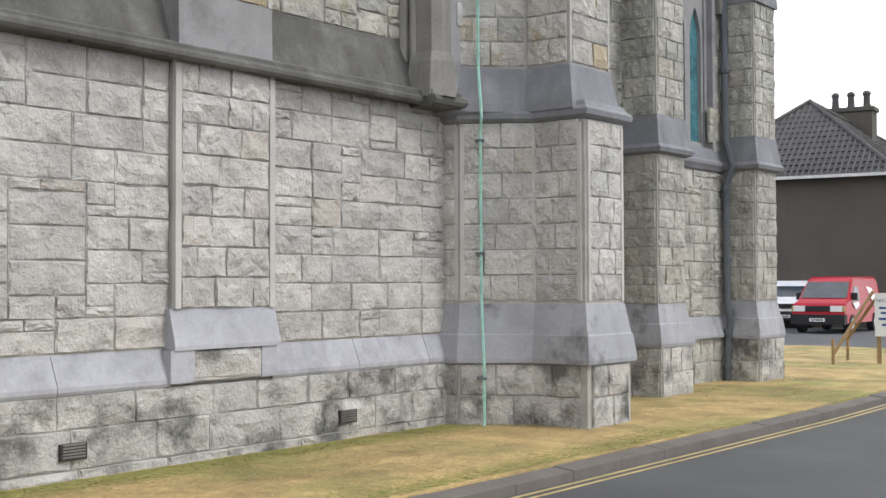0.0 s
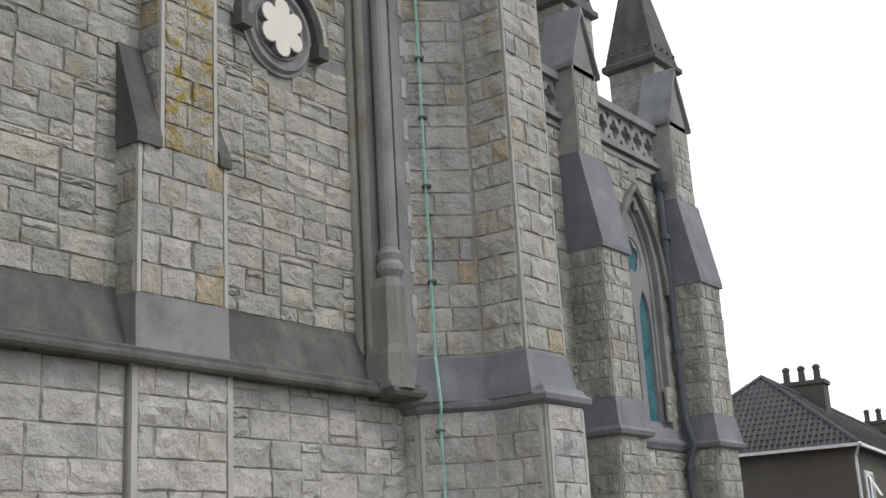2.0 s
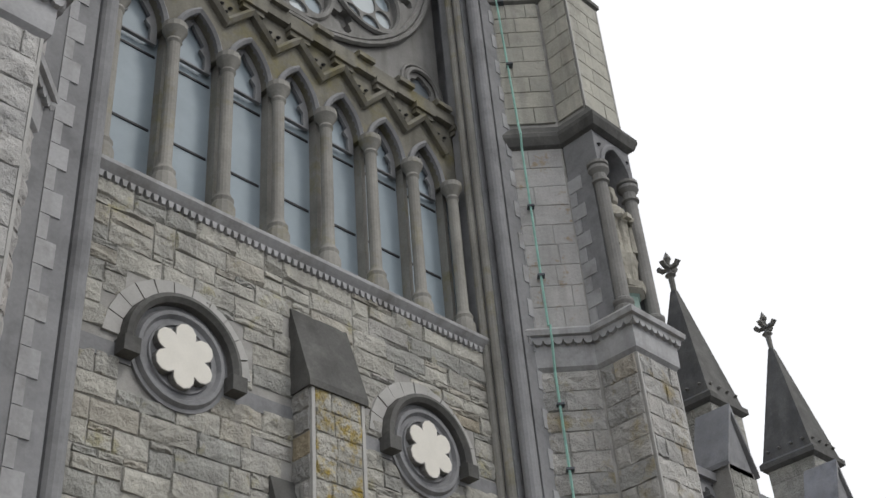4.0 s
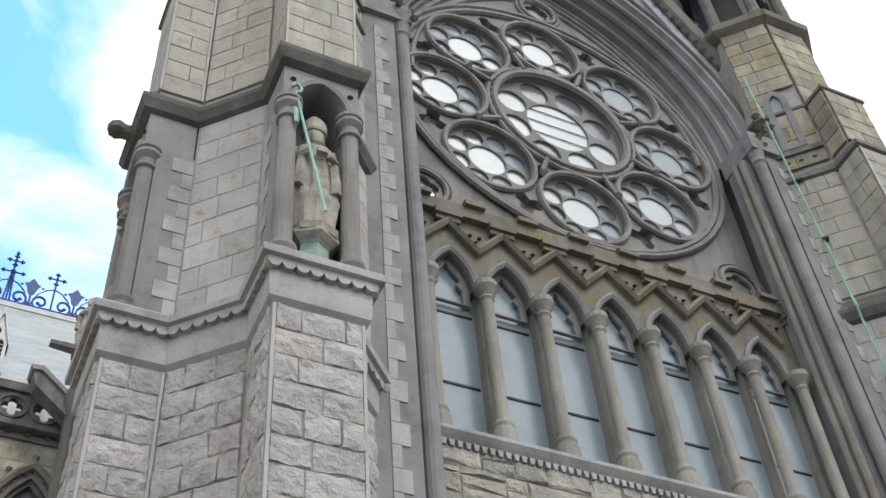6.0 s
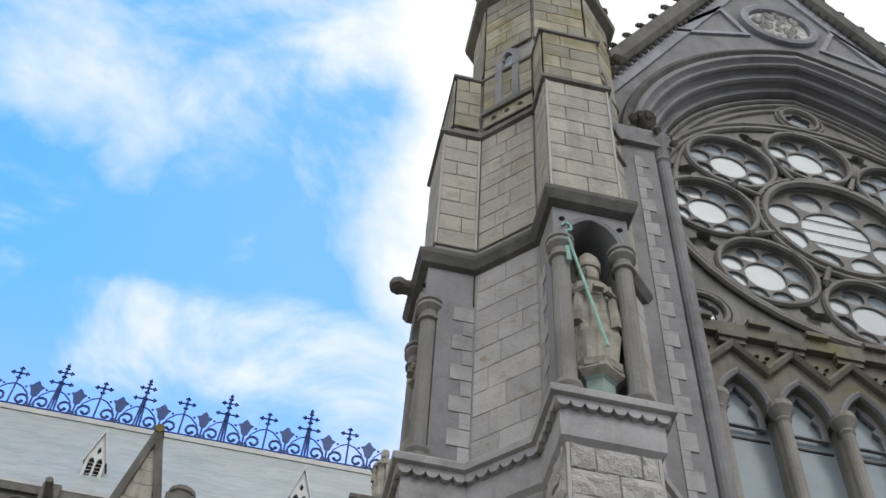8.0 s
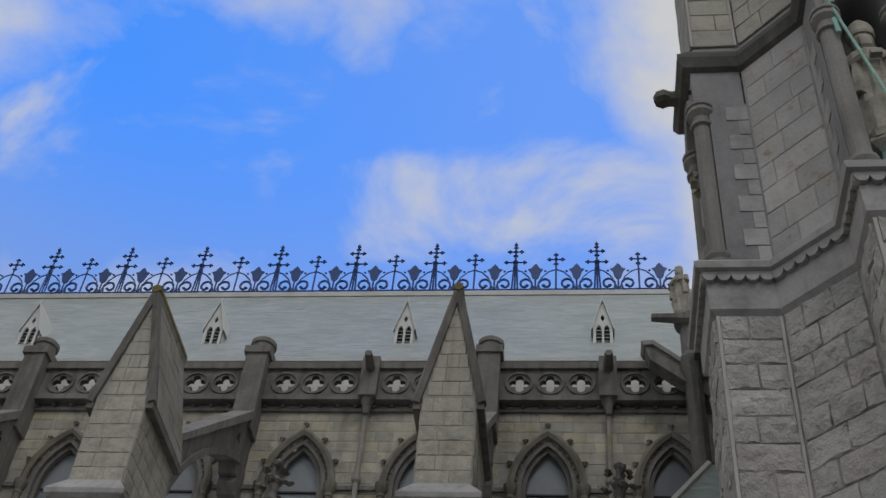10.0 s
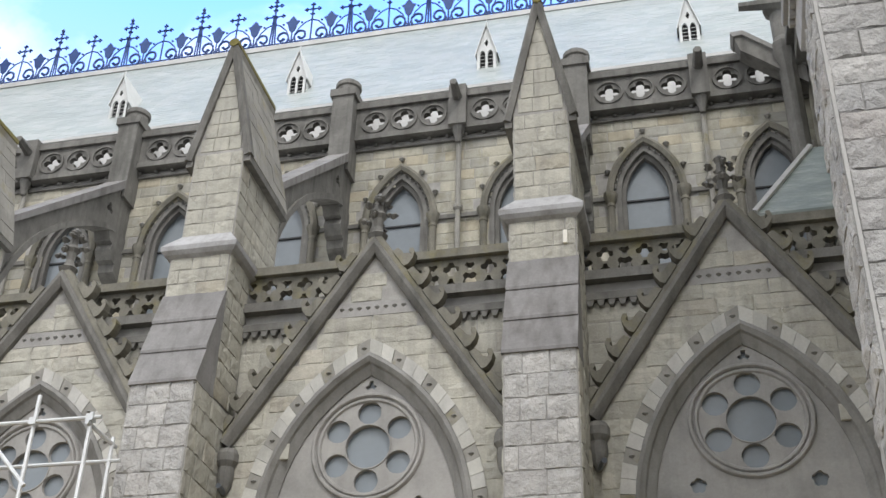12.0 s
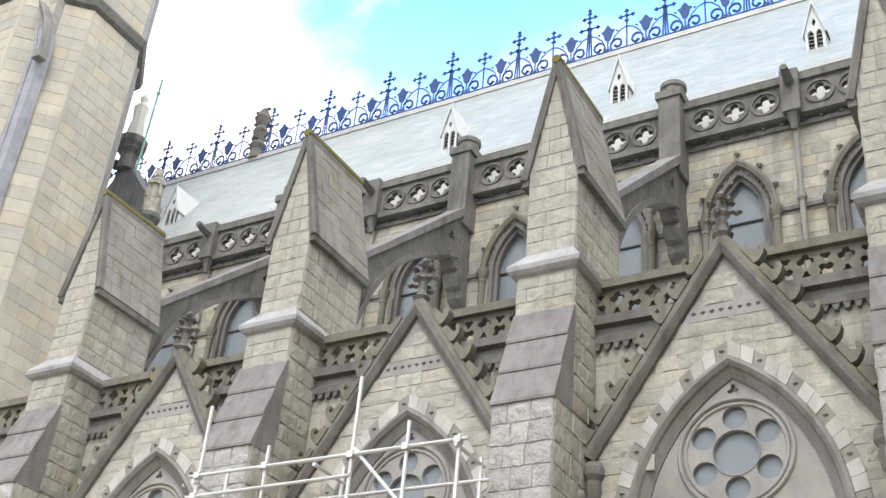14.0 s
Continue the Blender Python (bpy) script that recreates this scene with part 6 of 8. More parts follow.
    for s in (-1, 1):
        for i in range(8):
            q = (i + 0.5) / 8.6
            mb = MB()
            hook(mb, F, cx + s * (2.14 * (1 - q) + 0.13), 9.05 + 3.25 * q + 0.06, s, 0.0, 0.72)
            part("crocket", mb, M_moss, t)
        u = cx + s * 2.06
        part("corbel", MB().lathe(F.p(u, 8.2, 0.05), [(0.03, 0.0), (0.1, 0.12), (0.13, 0.3), (0.12, 0.42), (0.17, 0.5), (0.17, 0.62), (0.13, 0.7)], 10), M_dark, t, smooth=True)
    f = MB().lathe(F.p(cx, 12.2, -0.02), [(0.14, 0.0), (0.09, 0.14), (0.12, 0.18), (0.17, 0.24), (0.1, 0.3), (0.07, 0.4), (0.09, 0.55), (0.14, 0.62), (0.08, 0.7), (0.06, 0.9), (0.1, 0.98), (0.0, 1.08)], 8)
    r3 = random.Random(5)
    for i in range(4):
        a = i * math.pi / 2
        for z, k in ((0.55, 0.22), (0.85, 0.14)):
            p = F.p(cx + k * math.cos(a), 12.2 + z, -0.02 + k * math.sin(a))
            for j in range(3):
                f.lathe(p + Vector((r3.uniform(-.05, .05), r3.uniform(-.05, .05), r3.uniform(-.05, .08))), [(0.0, -0.06), (0.06, 0), (0.0, 0.06)], 6)
    part("finial", f, M_dark, t, "carved foliage finial")
    sp = MB().tube([F.p(cx - 2.06, 8.25, 0.05), F.p(cx - 2.0, 8.22, 0.3), F.p(cx - 1.95, 8.18, 0.5)], 0.04, 6)
    part("spout", sp, M_pipe, t)
    return t


def aisle_buttress(bx):
    """Stepped shaft, string, and a saddle-backed head that runs in to the flying arch."""
    t = thing("aisle_buttress", (bx, 15.0, G), "tall granite aisle buttress with saddle-back pinnacle and flying arch", "buttress", group="aisle buttresses")
    h = 0.5
    r2 = random.Random(19)
    yl, yu = 14.5, 15.05
    core = MB().box(bx - h, bx + h, yl, 16.2, 0.1, 9.6).box(bx - h, bx + h, yu, 16.6, 9.5, 12.05).box(bx - h + 0.06, bx + h - 0.06, 15.18, 17.0, 12.0, 14.15)
    part("core", core, M_mortar, t)
    m = MB()
    joined = []
    for F, z0, z1, x0, x1, hh in ((SOUTH(yl), 6.8, 9.52, -h, h, 0.32), (SOUTH(yu), 11.25, 12.0, -h, h, 0.25), (SOUTH(15.18), 12.42, 14.1, -h + 0.06, h - 0.06, 0.275)):
        laid(F, coursed(bx + x0 + 0.012, bx + x1 - 0.012, z0, z1, r2, hh, 0.26, 0.55), M_stone if z0 < 9 else M_ash, t, seed=int(z0 * 7), out=0.03 if z0 < 7 else 0.022, rough=1.0 if z0 < 12 else 0.6)
    for s in (-1, 1):
        for x, y0, y1, z0, z1, hh in ((h, yl, 15.9, 6.8, 9.52, 0.32), (h, yu, 15.9, 9.55, 12.0, 0.3), (h - 0.06, 15.18, 16.95, 12.42, 14.1, 0.275)):
            F = Face((bx + s * x, 0, 0), (0, 1, 0), (s, 0, 0))
            laid(F, coursed(y0 + 0.012, y1, z0, z1, r2, hh, 0.28, 0.6), M_ash, t, seed=int(z0 * 9 + s), out=0.026 if z0 < 11 else 0.02, rough=0.8)
    # stones of the gabled face
    F = SOUTH(15.18)
    k = 7
    for i in range(k):
        z0, z1 = 14.15 + i * 0.29, 14.15 + (i + 1) * 0.29
        w = (h - 0.08) * (1 - (z1 - 14.1) / 2.45)
        cuts = [-w, w] if w < 0.22 else ([-w, r2.uniform(-0.1, 0.1), w] if i % 2 else [-w, -w * 0.35, w * 0.4, w])
        for a, b in zip(cuts[:-1], cuts[1:]):
            joined.append((bx + a, bx + b, z0, z1))
    laid(F, joined, M_ash, t, seed=77, out=0.014, rough=0.2)
    F = SOUTH(15.19)
    part("head_core", MB().prism(F, [(bx - h + 0.05, 14.1), (bx + h - 0.05, 14.1), (bx, 16.4)], -1.8, 0.0), M_mortar, t)
    g = MB()
    for s in (-1, 1):
        path = [(bx + s * (h + 0.04), 13.98), (bx, 16.5)]
        path = path if s < 0 else path[::-1]
        g.mould(F, path, [(-0.07, -0.06), (-0.07, 0.07), (0.02, 0.1), (0.06, 0.07), (0.06, -0.06)])
        lo, hi = Vector((bx + s * (h + 0.03), 14.0)), Vector((bx, 16.47))
        for i in range(8):
            a, b = lo.lerp(hi, (i + 0.02) / 8), lo.lerp(hi, (i + 0.98) / 8)
            seg = [tuple(a), tuple(b)] if s < 0 else [tuple(b), tuple(a)]
            cuts = [-1.85, -1.2, -0.55, -0.05] if i % 2 else [-1.85, -1.5, -0.9, -0.3, -0.05]
            for n0, n1 in zip(cuts[:-1], cuts[1:]):
                o = 0.035 + r2.uniform(-0.004, 0.004)
                part("roof_stone", MB().mould(F, seg, [(-0.09, n0 + 0.006), (-0.09, n1 - 0.006), (o, n1 - 0.006), (o, n0 + 0.006)]), M_col, t)
    part("head_verge", g, M_dark, t, "dark stone verge of the saddle-back head")
    rl = MB().tube([F.p(bx, 16.5, 0.11), F.p(bx, 16.52, -1.85)], 0.095, 6)
    part("ridge_roll", rl, M_topmoss, t, "mossy ridge roll")
    for s in (-1, 1):
        S = Face((bx + s * (h - 0.05), 0, 0), (0, 1, 0), (s, 0, 0))
        part("eaves_drip", MB().fbox(S, 15.15, 17.03, 13.86, 13.98, 0.0, 0.12), M_dark, t)
    pl = [(bx - h, 16.3), (bx - h, yu), (bx + h, yu), (bx + h, 16.3)]
    part("string", MB().stack(pl, [(11.96, 0.0), (12.0, 0.08), (12.06, 0.13), (12.14, 0.14), (12.2, 0.1), (12.42, -0.07), (12.44, -0.08)]), M_string, t, "pale limestone string and weathering")
    S = Face((bx + h + 0.02, 0, 0), (0, 1, 0), (1, 0, 0))
    sl = MB()
    for i in range(3):
        z0, z1 = 9.5 + i * 0.6, 9.5 + (i + 1) * 0.6
        ya, yb = yl - 0.05 + i * 0.19, yl - 0.05 + (i + 1) * 0.19
        sl = MB().prism(S, [(ya, z0), (yu + 0.04, z0), (yu + 0.04, z1), (yb + 0.02, z1), (ya, z0 + 0.05)], -(2 * h + 0.04), 0.0)
        part("slope_stone", sl, M_slope, t, "streaked purple-grey slope stone")
    # flying arch
    top = [(16.4, 13.95), (20.9, 18.15)]
    arc = [(16.45, 12.5), (17.2, 12.7), (17.28, 13.2), (17.45, 13.65), (17.7, 14.22), (18.0, 14.72), (18.4, 15.22), (18.9, 15.72), (19.4, 16.12), (20.0, 16.52), (20.5, 16.8), (20.95, 16.98)]
    S = Face((bx, 0, 0), (0, 1, 0), (1, 0, 0))
    poly = arc + [(21.5, 17.05), (21.5, 18.4), (20.9, 18.15), (16.4, 14.0)]
    part("flying_arch", MB().plate(S, poly, [foil(20.62, 17.35, 0.08, 0.075, 3, 5, math.pi / 2)], -0.17, 0.17), M_dark, t, "dark flying arch")
    tp = [(20.95, 18.35), (16.4, 14.1), (16.4, 13.95), (20.95, 18.1)]
    part("arch_coping", MB().prism(S, tp, -0.25, 0.25), M_slope, t)
    rib = [(a - 0.02, b - 0.05) for a, b in arc[2:]]
    part("arch_rib", MB().mould(S, rib, [(-0.03, -0.22), (-0.03, 0.22), (0.1, 0.22), (0.1, -0.22)]), M_dark, t)
    q = MB().prism(S, [(20.75, 16.98), (20.72, 16.8), (20.85, 16.62), (20.98, 16.6), (20.92, 16.42), (21.05, 16.22), (21.2, 16.2), (21.22, 16.0), (21.5, 15.85), (21.5, 17.02)], -0.19, 0.19)
    part("arch_corbel", q, M_dark, t, "scrolled stone corbel")
    # post through the clerestory parapet
    p = MB().box(bx - 0.25, bx + 0.25, 20.95, 21.7, 17.9, 20.05).box(bx - 0.31, bx + 0.31, 20.9, 21.75, 20.05, 20.25)
    p.lathe((bx, 21.3, 20.25), [(0.27, 0.0), (0.27, 0.22), (0.31, 0.25), (0.31, 0.36), (0.25, 0.42)], 14)
    part("parapet_post", p, M_dark, t, "square post with round drum cap")
    return t


def clerestory():
    F = SOUTH(CY)
    x0, x1 = G0 - BAY * 4.5 - 3, 3.4
    t = thing("wall_clerestory", (-10, CY, 14), "buff stone clerestory wall with pierced quatrefoil parapet", "wall", kind="structure")
    cs = [G0 - BAY * i + s * 1.33 for i in range(5) for s in (-1, 1)]
    hs = [lancet(c, 14.9, 16.75, 0.62, 1.2, 8) for c in cs]
    part("wall_core", MB().plate(F, [(x0, 14.0), (x1, 14.0), (x1, 18.95), (x0, 18.95)], hs, -0.5, 0.0), M_mortar, t)
    r2 = random.Random(3)
    rows = clear_of(coursed(x0, x1, 14.6, 18.75, r2, 0.27, 0.35, 0.75), [lancet(c, 14.0, 16.75, 0.82, 1.42, 8) for c in cs])
    laid(F, rows, M_cream, t, seed=2, out=0.016, rough=0.5)
    mb = MB()
    mb.fbox(F, x0, x1, 18.72, 18.8, -0.1, 0.08).fbox(F, x0, x1, 18.92, 19.06, -0.2, 0.26).fbox(F, x0, x1, 19.82, 20.0, -0.15, 0.28)
    part("cornice", mb, M_dark, t, "dark cornice and parapet rails")
    b = MB()
    for i in range(int((x1 - x0) / 0.42)):
        b.lathe(F.p(x0 + 0.2 + i * 0.42, 18.86, 0.08), [(0.0, -0.05), (0.07, 0), (0.0, 0.05)], 6)
    part("cornice_bosses", b, M_dark, t)
    P = SOUTH(CY - 0.2)
    for i in range(5):
        c = G0 - BAY * i
        hs = [foil(c + s * d, 19.42, 0.135, 0.1, 4, 6, 0) for s in (-1, 1) for d in (0.6, 1.29, 1.98)]
        p = part("parapet_panel", MB().plate(P, [(c - BAY / 2, 19.05), (c + BAY / 2, 19.05), (c + BAY / 2, 19.84), (c - BAY / 2, 19.84)], hs, -0.14, 0.0), M_dark, t, "pierced quatrefoil parapet panel")
        rr = MB()
        for s in (-1, 1):
            for d in (0.6, 1.29, 1.98):
                rr.mould(P, circle(c + s * d, 19.42, 0.27, 20)[::-1], [(0, 0), (0, 0.04), (0.05, 0.04), (0.05, 0)], True)
        part("roundels", rr, M_dark, p)
    for i in range(5):
        c = G0 - BAY * i
        h = MB().fbox(F, c - 0.2, c + 0.2, 18.95, 20.08, 0.1, 0.4).lathe(F.p(c, 18.55, 0.2), [(0.06, 0), (0.1, 0.2), (0.17, 0.4)], 8)
        part("hopper_head", h, M_dark, t)
        part("downpipe", MB().tube([F.p(c, 14.6, 0.12), F.p(c, 18.7, 0.12)], 0.06, 8), M_col, t)
        part("pipe_collar", MB().lathe(F.p(c, 16.75, 0.12), [(0.07, 0), (0.11, 0.05), (0.11, 0.12), (0.07, 0.16)], 8), M_col, t)
        sp = MB().tube([F.p(c, 19.7, 0.3), F.p(c + 0.02, 19.75, 0.9)], 0.13, 6, 0.09)
        part("waterspout", sp, M_dark, t)
    for c in cs:
        w = thing("clerestory_window", (c, CY, 14.9), "pointed clerestory window with clouded glass and dark moulded arch", "window", group="clerestory windows")
        mb = MB()
        path = arch(c, 16.72, 0.72, 1.35, 9)
        mb.mould(F, path, [(-0.02, 0), (-0.02, 0.1), (0.06, 0.14), (0.13, 0.1), (0.13, 0)])
        part("hood_mould", mb, M_moss, w, "dark mossy hood mould")
        mb = MB()
        for off, n in ((-0.03, 0.02), (-0.12, -0.08)):
            mb.mould(F, lancet(c, 14.9, 16.75, 0.62, 1.2, 8), [(off - 0.05, n - 0.14), (off - 0.05, n), (off + 0.06, n), (off + 0.06, n - 0.14)])
        part("frame", mb, M_dark, w)
        b = MB()
        for i in range(1, len(path) - 1):
            b.lathe(F.p(c + (path[i][0] - c) * 0.93, 16.72 + (path[i][1] - 16.72) * 0.94, 0.06), [(0.0, -0.035), (0.04, 0), (0.0, 0.035)], 5)
        part("ball_flowers", b, M_dark, w)
        part("pane", MB().box(c - 0.55, c + 0.55, CY + 0.24, CY + 0.26, 14.9, 18.0), M_glass_grey, w, "blue-grey clouded glass")
        part("saddle_bar", MB().box(c - 0.5, c + 0.5, CY + 0.2, CY + 0.235, 16.7, 16.74), M_bar_shade, w)
        for s in (-1, 1):
            part("nook_shaft", MB().lathe(F.p(c + s * 0.77, 0, 0.08), [(0.08, 14.6), (0.08, 16.4), (0.1, 16.42), (0.08, 16.5), (0.13, 16.62), (0.15, 16.68), (0.15, 16.76)], 9), M_moss, w, smooth=True)
        part("band", MB().fbox(F, c - 1.33, c - 0.86, 16.62, 16.72, 0.0, 0.07).fbox(F, c + 0.86, c + 1.33, 16.62, 16.72, 0.0, 0.07), M_dark, w)
        k = MB()
        for dx, dz in ((0, 1.62), (0.48, 1.2), (-0.48, 1.2), (0.8, 0.62), (-0.8, 0.62)):
            k.lathe(F.p(c + dx, 16.75 + dz, 0.06), [(0.0, -0.08), (0.075, 0), (0.0, 0.08)], 6)
        part("leaf_bosses", k, M_col, w)


EY, EZ, RY, RZ = 22.15, 20.79, 27.3, 27.9


def nave_roof():
    x0, x1 = -32.0, 5.0
    t = thing("nave_roof", (-12, RY, EZ), "steep grey-green slate nave roof with lead ridge", "roof", kind="structure")
    dy, dz = (RY - EY), (RZ - EZ)
    ln = math.hypot(dy, dz)
    part("sarking", MB().add([(x0, EY, EZ), (x1, EY, EZ), (x1, RY, RZ), (x0, RY, RZ), (x0, 2 * RY - EY, EZ), (x1, 2 * RY - EY, EZ)], [(0, 1, 2, 3), (3, 2, 5, 4)]), M_slate, t)
    sl = MB()
    r2 = random.Random(12)
    n = 40
    nz = Vector((0, -dz / ln, dy / ln))
    for r in range(n):
        a, b = r / n, (r + 1.12) / n
        u = x0 + r2.uniform(-0.3, 0.0)
        while u < x1:
            w = r2.uniform(0.32, 0.5)
            p = lambda x, q, h: Vector((x, EY + dy * q, EZ + dz * q)) + nz * h
            lift = r2.uniform(0.001, 0.005)
            sl.add([p(u, a, lift + 0.004), p(u + w - 0.006, a, lift + 0.004), p(u + w - 0.006, b, 0.006), p(u, b, 0.006), p(u, a, 0), p(u + w - 0.006, a, 0)], [(0, 1, 2, 3), (4, 5, 1, 0)])
            u += w
    ob = part("slates", sl, M_slates, t, tidy=False)
    ob["kind"] = "stuff"
    part("ridge_capping", MB().box(x0, x1, RY - 0.14, RY + 0.14, RZ - 0.12, RZ + 0.06).tube([(x0, RY, RZ + 0.1), (x1, RY, RZ + 0.1)], 0.07, 6), M_lead, t, "pale lead ridge")
    part("gutter_apron", MB().add([(x0, EY - 0.06, 18.9), (x1, EY - 0.06, 18.9), (x1, EY + 0.03, EZ + 0.05), (x0, EY + 0.03, EZ + 0.05)], [(0, 1, 2, 3)]), M_lead, t, "pale lead gutter apron")
    part("eaves_gutter", MB().box(x0, x1, EY - 0.12, EY + 0.06, EZ - 0.06, EZ + 0.03), M_lead, t)

    def lucarne(x):
        q = thing("lucarne", (x, 23.3, 22.1), "small white louvred gabled roof vent", "roof vent", group="roof vents")
        F = SOUTH(23.3)
        hs = [lancet(x + s * 0.13, 22.3, 22.85, 0.095, 0.16, 5) for s in (-1, 1)] + [[(x, 23.12), (x + 0.07, 23.25), (x, 23.38), (x - 0.07, 23.25)]]
        part("front", MB().plate(F, [(x - 0.32, 22.05), (x + 0.32, 22.05), (x + 0.32, 22.95), (x, 23.85), (x - 0.32, 22.95)], hs, -0.06, 0.0), M_white, q)
        part("vent_dark", MB().prism(F, [(x - 0.28, 22.1), (x + 0.28, 22.1), (x + 0.28, 22.9), (x, 23.7), (x - 0.28, 22.9)], -1.0, -0.07), M_bar_shade, q)
        lv = MB()
        for s in (-1, 1):
            for i in range(5):
                z = 22.34 + i * 0.12
                lv.add([F.p(x + s * 0.13 + a, z + b, c) for a, b, c in ((-0.1, 0.0, -0.01), (0.1, 0.0, -0.01), (0.1, 0.06, -0.06), (-0.1, 0.06, -0.06))], [(0, 1, 2, 3)])
        part("louvres", lv, M_white, q)
        rf = MB()
        for s in (-1, 1):
            rf.add([F.p(x + s * 0.38, 22.85, 0.06), F.p(x, 23.92, 0.06), F.p(x, 23.92, -1.5), F.p(x + s * 0.38, 22.85, -1.5), F.p(x + s * 0.36, 22.8, 0.06), F.p(x, 23.84, 0.06)], [(0, 1, 2, 3), (0, 1, 5, 4)])
            rf.add([F.p(x + s * 0.32, 22.05, 0), F.p(x + s * 0.32, 22.95, 0), F.p(x + s * 0.32, 22.95, -1.2), F.p(x + s * 0.32, 22.05, -1.2)], [(0, 1, 2, 3)])
        part("roof", rf, M_white, q)
        part("foot", MB().prism(Face((x, 0, 0), (0, 1, 0), (1, 0, 0)), [(23.05, 21.9), (23.6, 22.35), (23.3, 22.35), (23.05, 22.0)], -0.42, 0.42), M_lead, q)
        part("apex_rod", MB().tube([F.p(x, 23.8, 0), F.p(x, 24.05, 0)], 0.025, 5), M_white, q)
        q.matrix_basis = pose(x, 23.3, 22.1) @ Matrix.Diagonal((0.78, 1, 1, 1))
        return q

    for i in range(6):
        lucarne(0.27 - 5.12 * i)

    # cresting
    cr = thing("ridge_cresting", (-12, RY, RZ), "blue painted wrought-iron ridge cresting with scrolls and finials", "cresting")
    zb = RZ + 0.12
    K = 1.22
    st, W = 0.225 - 2.576 * 13, 2.576

    def scroll_panel():
        mb = MB()
        L = W / 2
        P = lambda u, v: Vector((u, RY, zb + v * K))
        for s in (-1, 1):
            c = L / 2
            pts = []
            for i in range(15):
                a = i / 14
                ang = radians(-100 + 420 * a)
                r = 0.27 * (1 - a * 0.72)
                pts.append(P(c + s * (0.05 + 0.27) - s * r * math.cos(ang) * 1.0, 0.27 + r * math.sin(ang)))
            mb.tube(pts, 0.042, 5)
            mb.lathe(pts[-1], [(0.0, -0.07), (0.07, 0), (0.0, 0.07)], 6)
            mb.tube([P(c + s * 0.03, 0.1), P(c + s * 0.2, 0.52), P(c + s * 0.42, 0.72), P(c + s * L / 2, 0.8)], 0.026, 4)
        F = SOUTH(RY)
        c = L / 2
        sh = [(c, 0.42), (c + 0.1, 0.5), (c + 0.17, 0.72), (c + 0.24, 0.8), (c + 0.13, 0.84), (c + 0.07, 0.93), (c, 1.0), (c - 0.07, 0.93), (c - 0.13, 0.84), (c - 0.24, 0.8), (c - 0.17, 0.72), (c - 0.1, 0.5)]
        mb.prism(F, [(a, zb + b * K) for a, b in sh], -0.02, 0.02)
        for du in (-0.31, 0.31):
            mb.lathe(P(c + du, 0.74), [(0.0, -0.05), (0.05, 0), (0.0, 0.05)], 5)
        mb.tube([P(c, 0.05), P(c, 0.45)], 0.03, 4)
        return mb

    def flower(mb, u, z, k):
        """A cross of four arms, each ending in a three-lobed leaf."""
        for a in range(4):
            d = radians(90 * a)
            e = (u + k * math.cos(d), z + k * math.sin(d))
            mb.tube([(u, RY, z), (e[0], RY, e[1])], 0.034, 4)
            for turn, far in ((0, 0.065), (1.3, 0.05), (-1.3, 0.05)):
                q = (e[0] + far * math.cos(d + turn), RY, e[1] + far * math.sin(d + turn))
                mb.lathe(q, [(0.0, -0.05), (0.045, 0), (0.0, 0.05)], 5)
        mb.lathe((u, RY, z), [(0.0, -0.07), (0.07, 0), (0.0, 0.07)], 6)

    panel = None
    for i in range(28):
        u = st + i * W / 2
        if panel is None:
            panel = part("scroll_panel", scroll_panel(), M_iron, cr, "scrolled iron panel with leaf shield")
            panel.matrix_basis = Matrix.Translation((u, 0, 0))
            tall, short = MB(), MB()
            for du in (-0.07, 0.07):
                tall.tube([(du * 1.4, RY, zb), (du * 0.5, RY, zb + 1.3)], 0.03, 4)
            tall.tube([(0, RY, zb), (0, RY, zb + 2.1)], 0.032, 4)
            flower(tall, 0, zb + 1.3, 0.27)
            flower(tall, 0, zb + 1.78, 0.17)
            tall.lathe((0, RY, zb + 2.1), [(0.0, -0.1), (0.07, 0), (0.0, 0.14)], 6)
            tall.lathe((0, RY, zb + 1.3), [(0.0, -0.12), (0.11, 0), (0.0, 0.12)], 6).lathe((0, RY, zb + 1.6), [(0.0, -0.08), (0.07, 0), (0.0, 0.08)], 6)
            short.tube([(0, RY, zb), (0, RY, zb + 1.55)], 0.03, 4)
            flower(short, 0, zb + 1.42, 0.19)
            tall_ob = part("finial", tall, M_iron, cr)
            tall_ob.matrix_basis = Matrix.Translation((u, 0, 0))
            short_ob = part("small_finial", short, M_iron, cr)
            short_ob.matrix_basis = Matrix.Translation((u + W / 2, 0, 0))
            continue
        for src, name in ((panel, "scroll_panel"), (tall_ob if i % 2 == 0 else short_ob, "finial" if i % 2 == 0 else "small_finial")):
            if name == "small_finial" and i == 1:
                continue
            o = new(name, src.data)
            adopt(o, cr)
            o.matrix_basis = Matrix.Translation((u, 0, 0))
    part("base_rail", MB().box(st, st + 14 * W, RY - 0.025, RY + 0.025, zb, zb + 0.05), M_iron, cr)
    part("base_rail", MB().box(st, st + 14 * W, RY - 0.02, RY + 0.02, zb + 0.1, zb + 0.13), M_iron, cr)


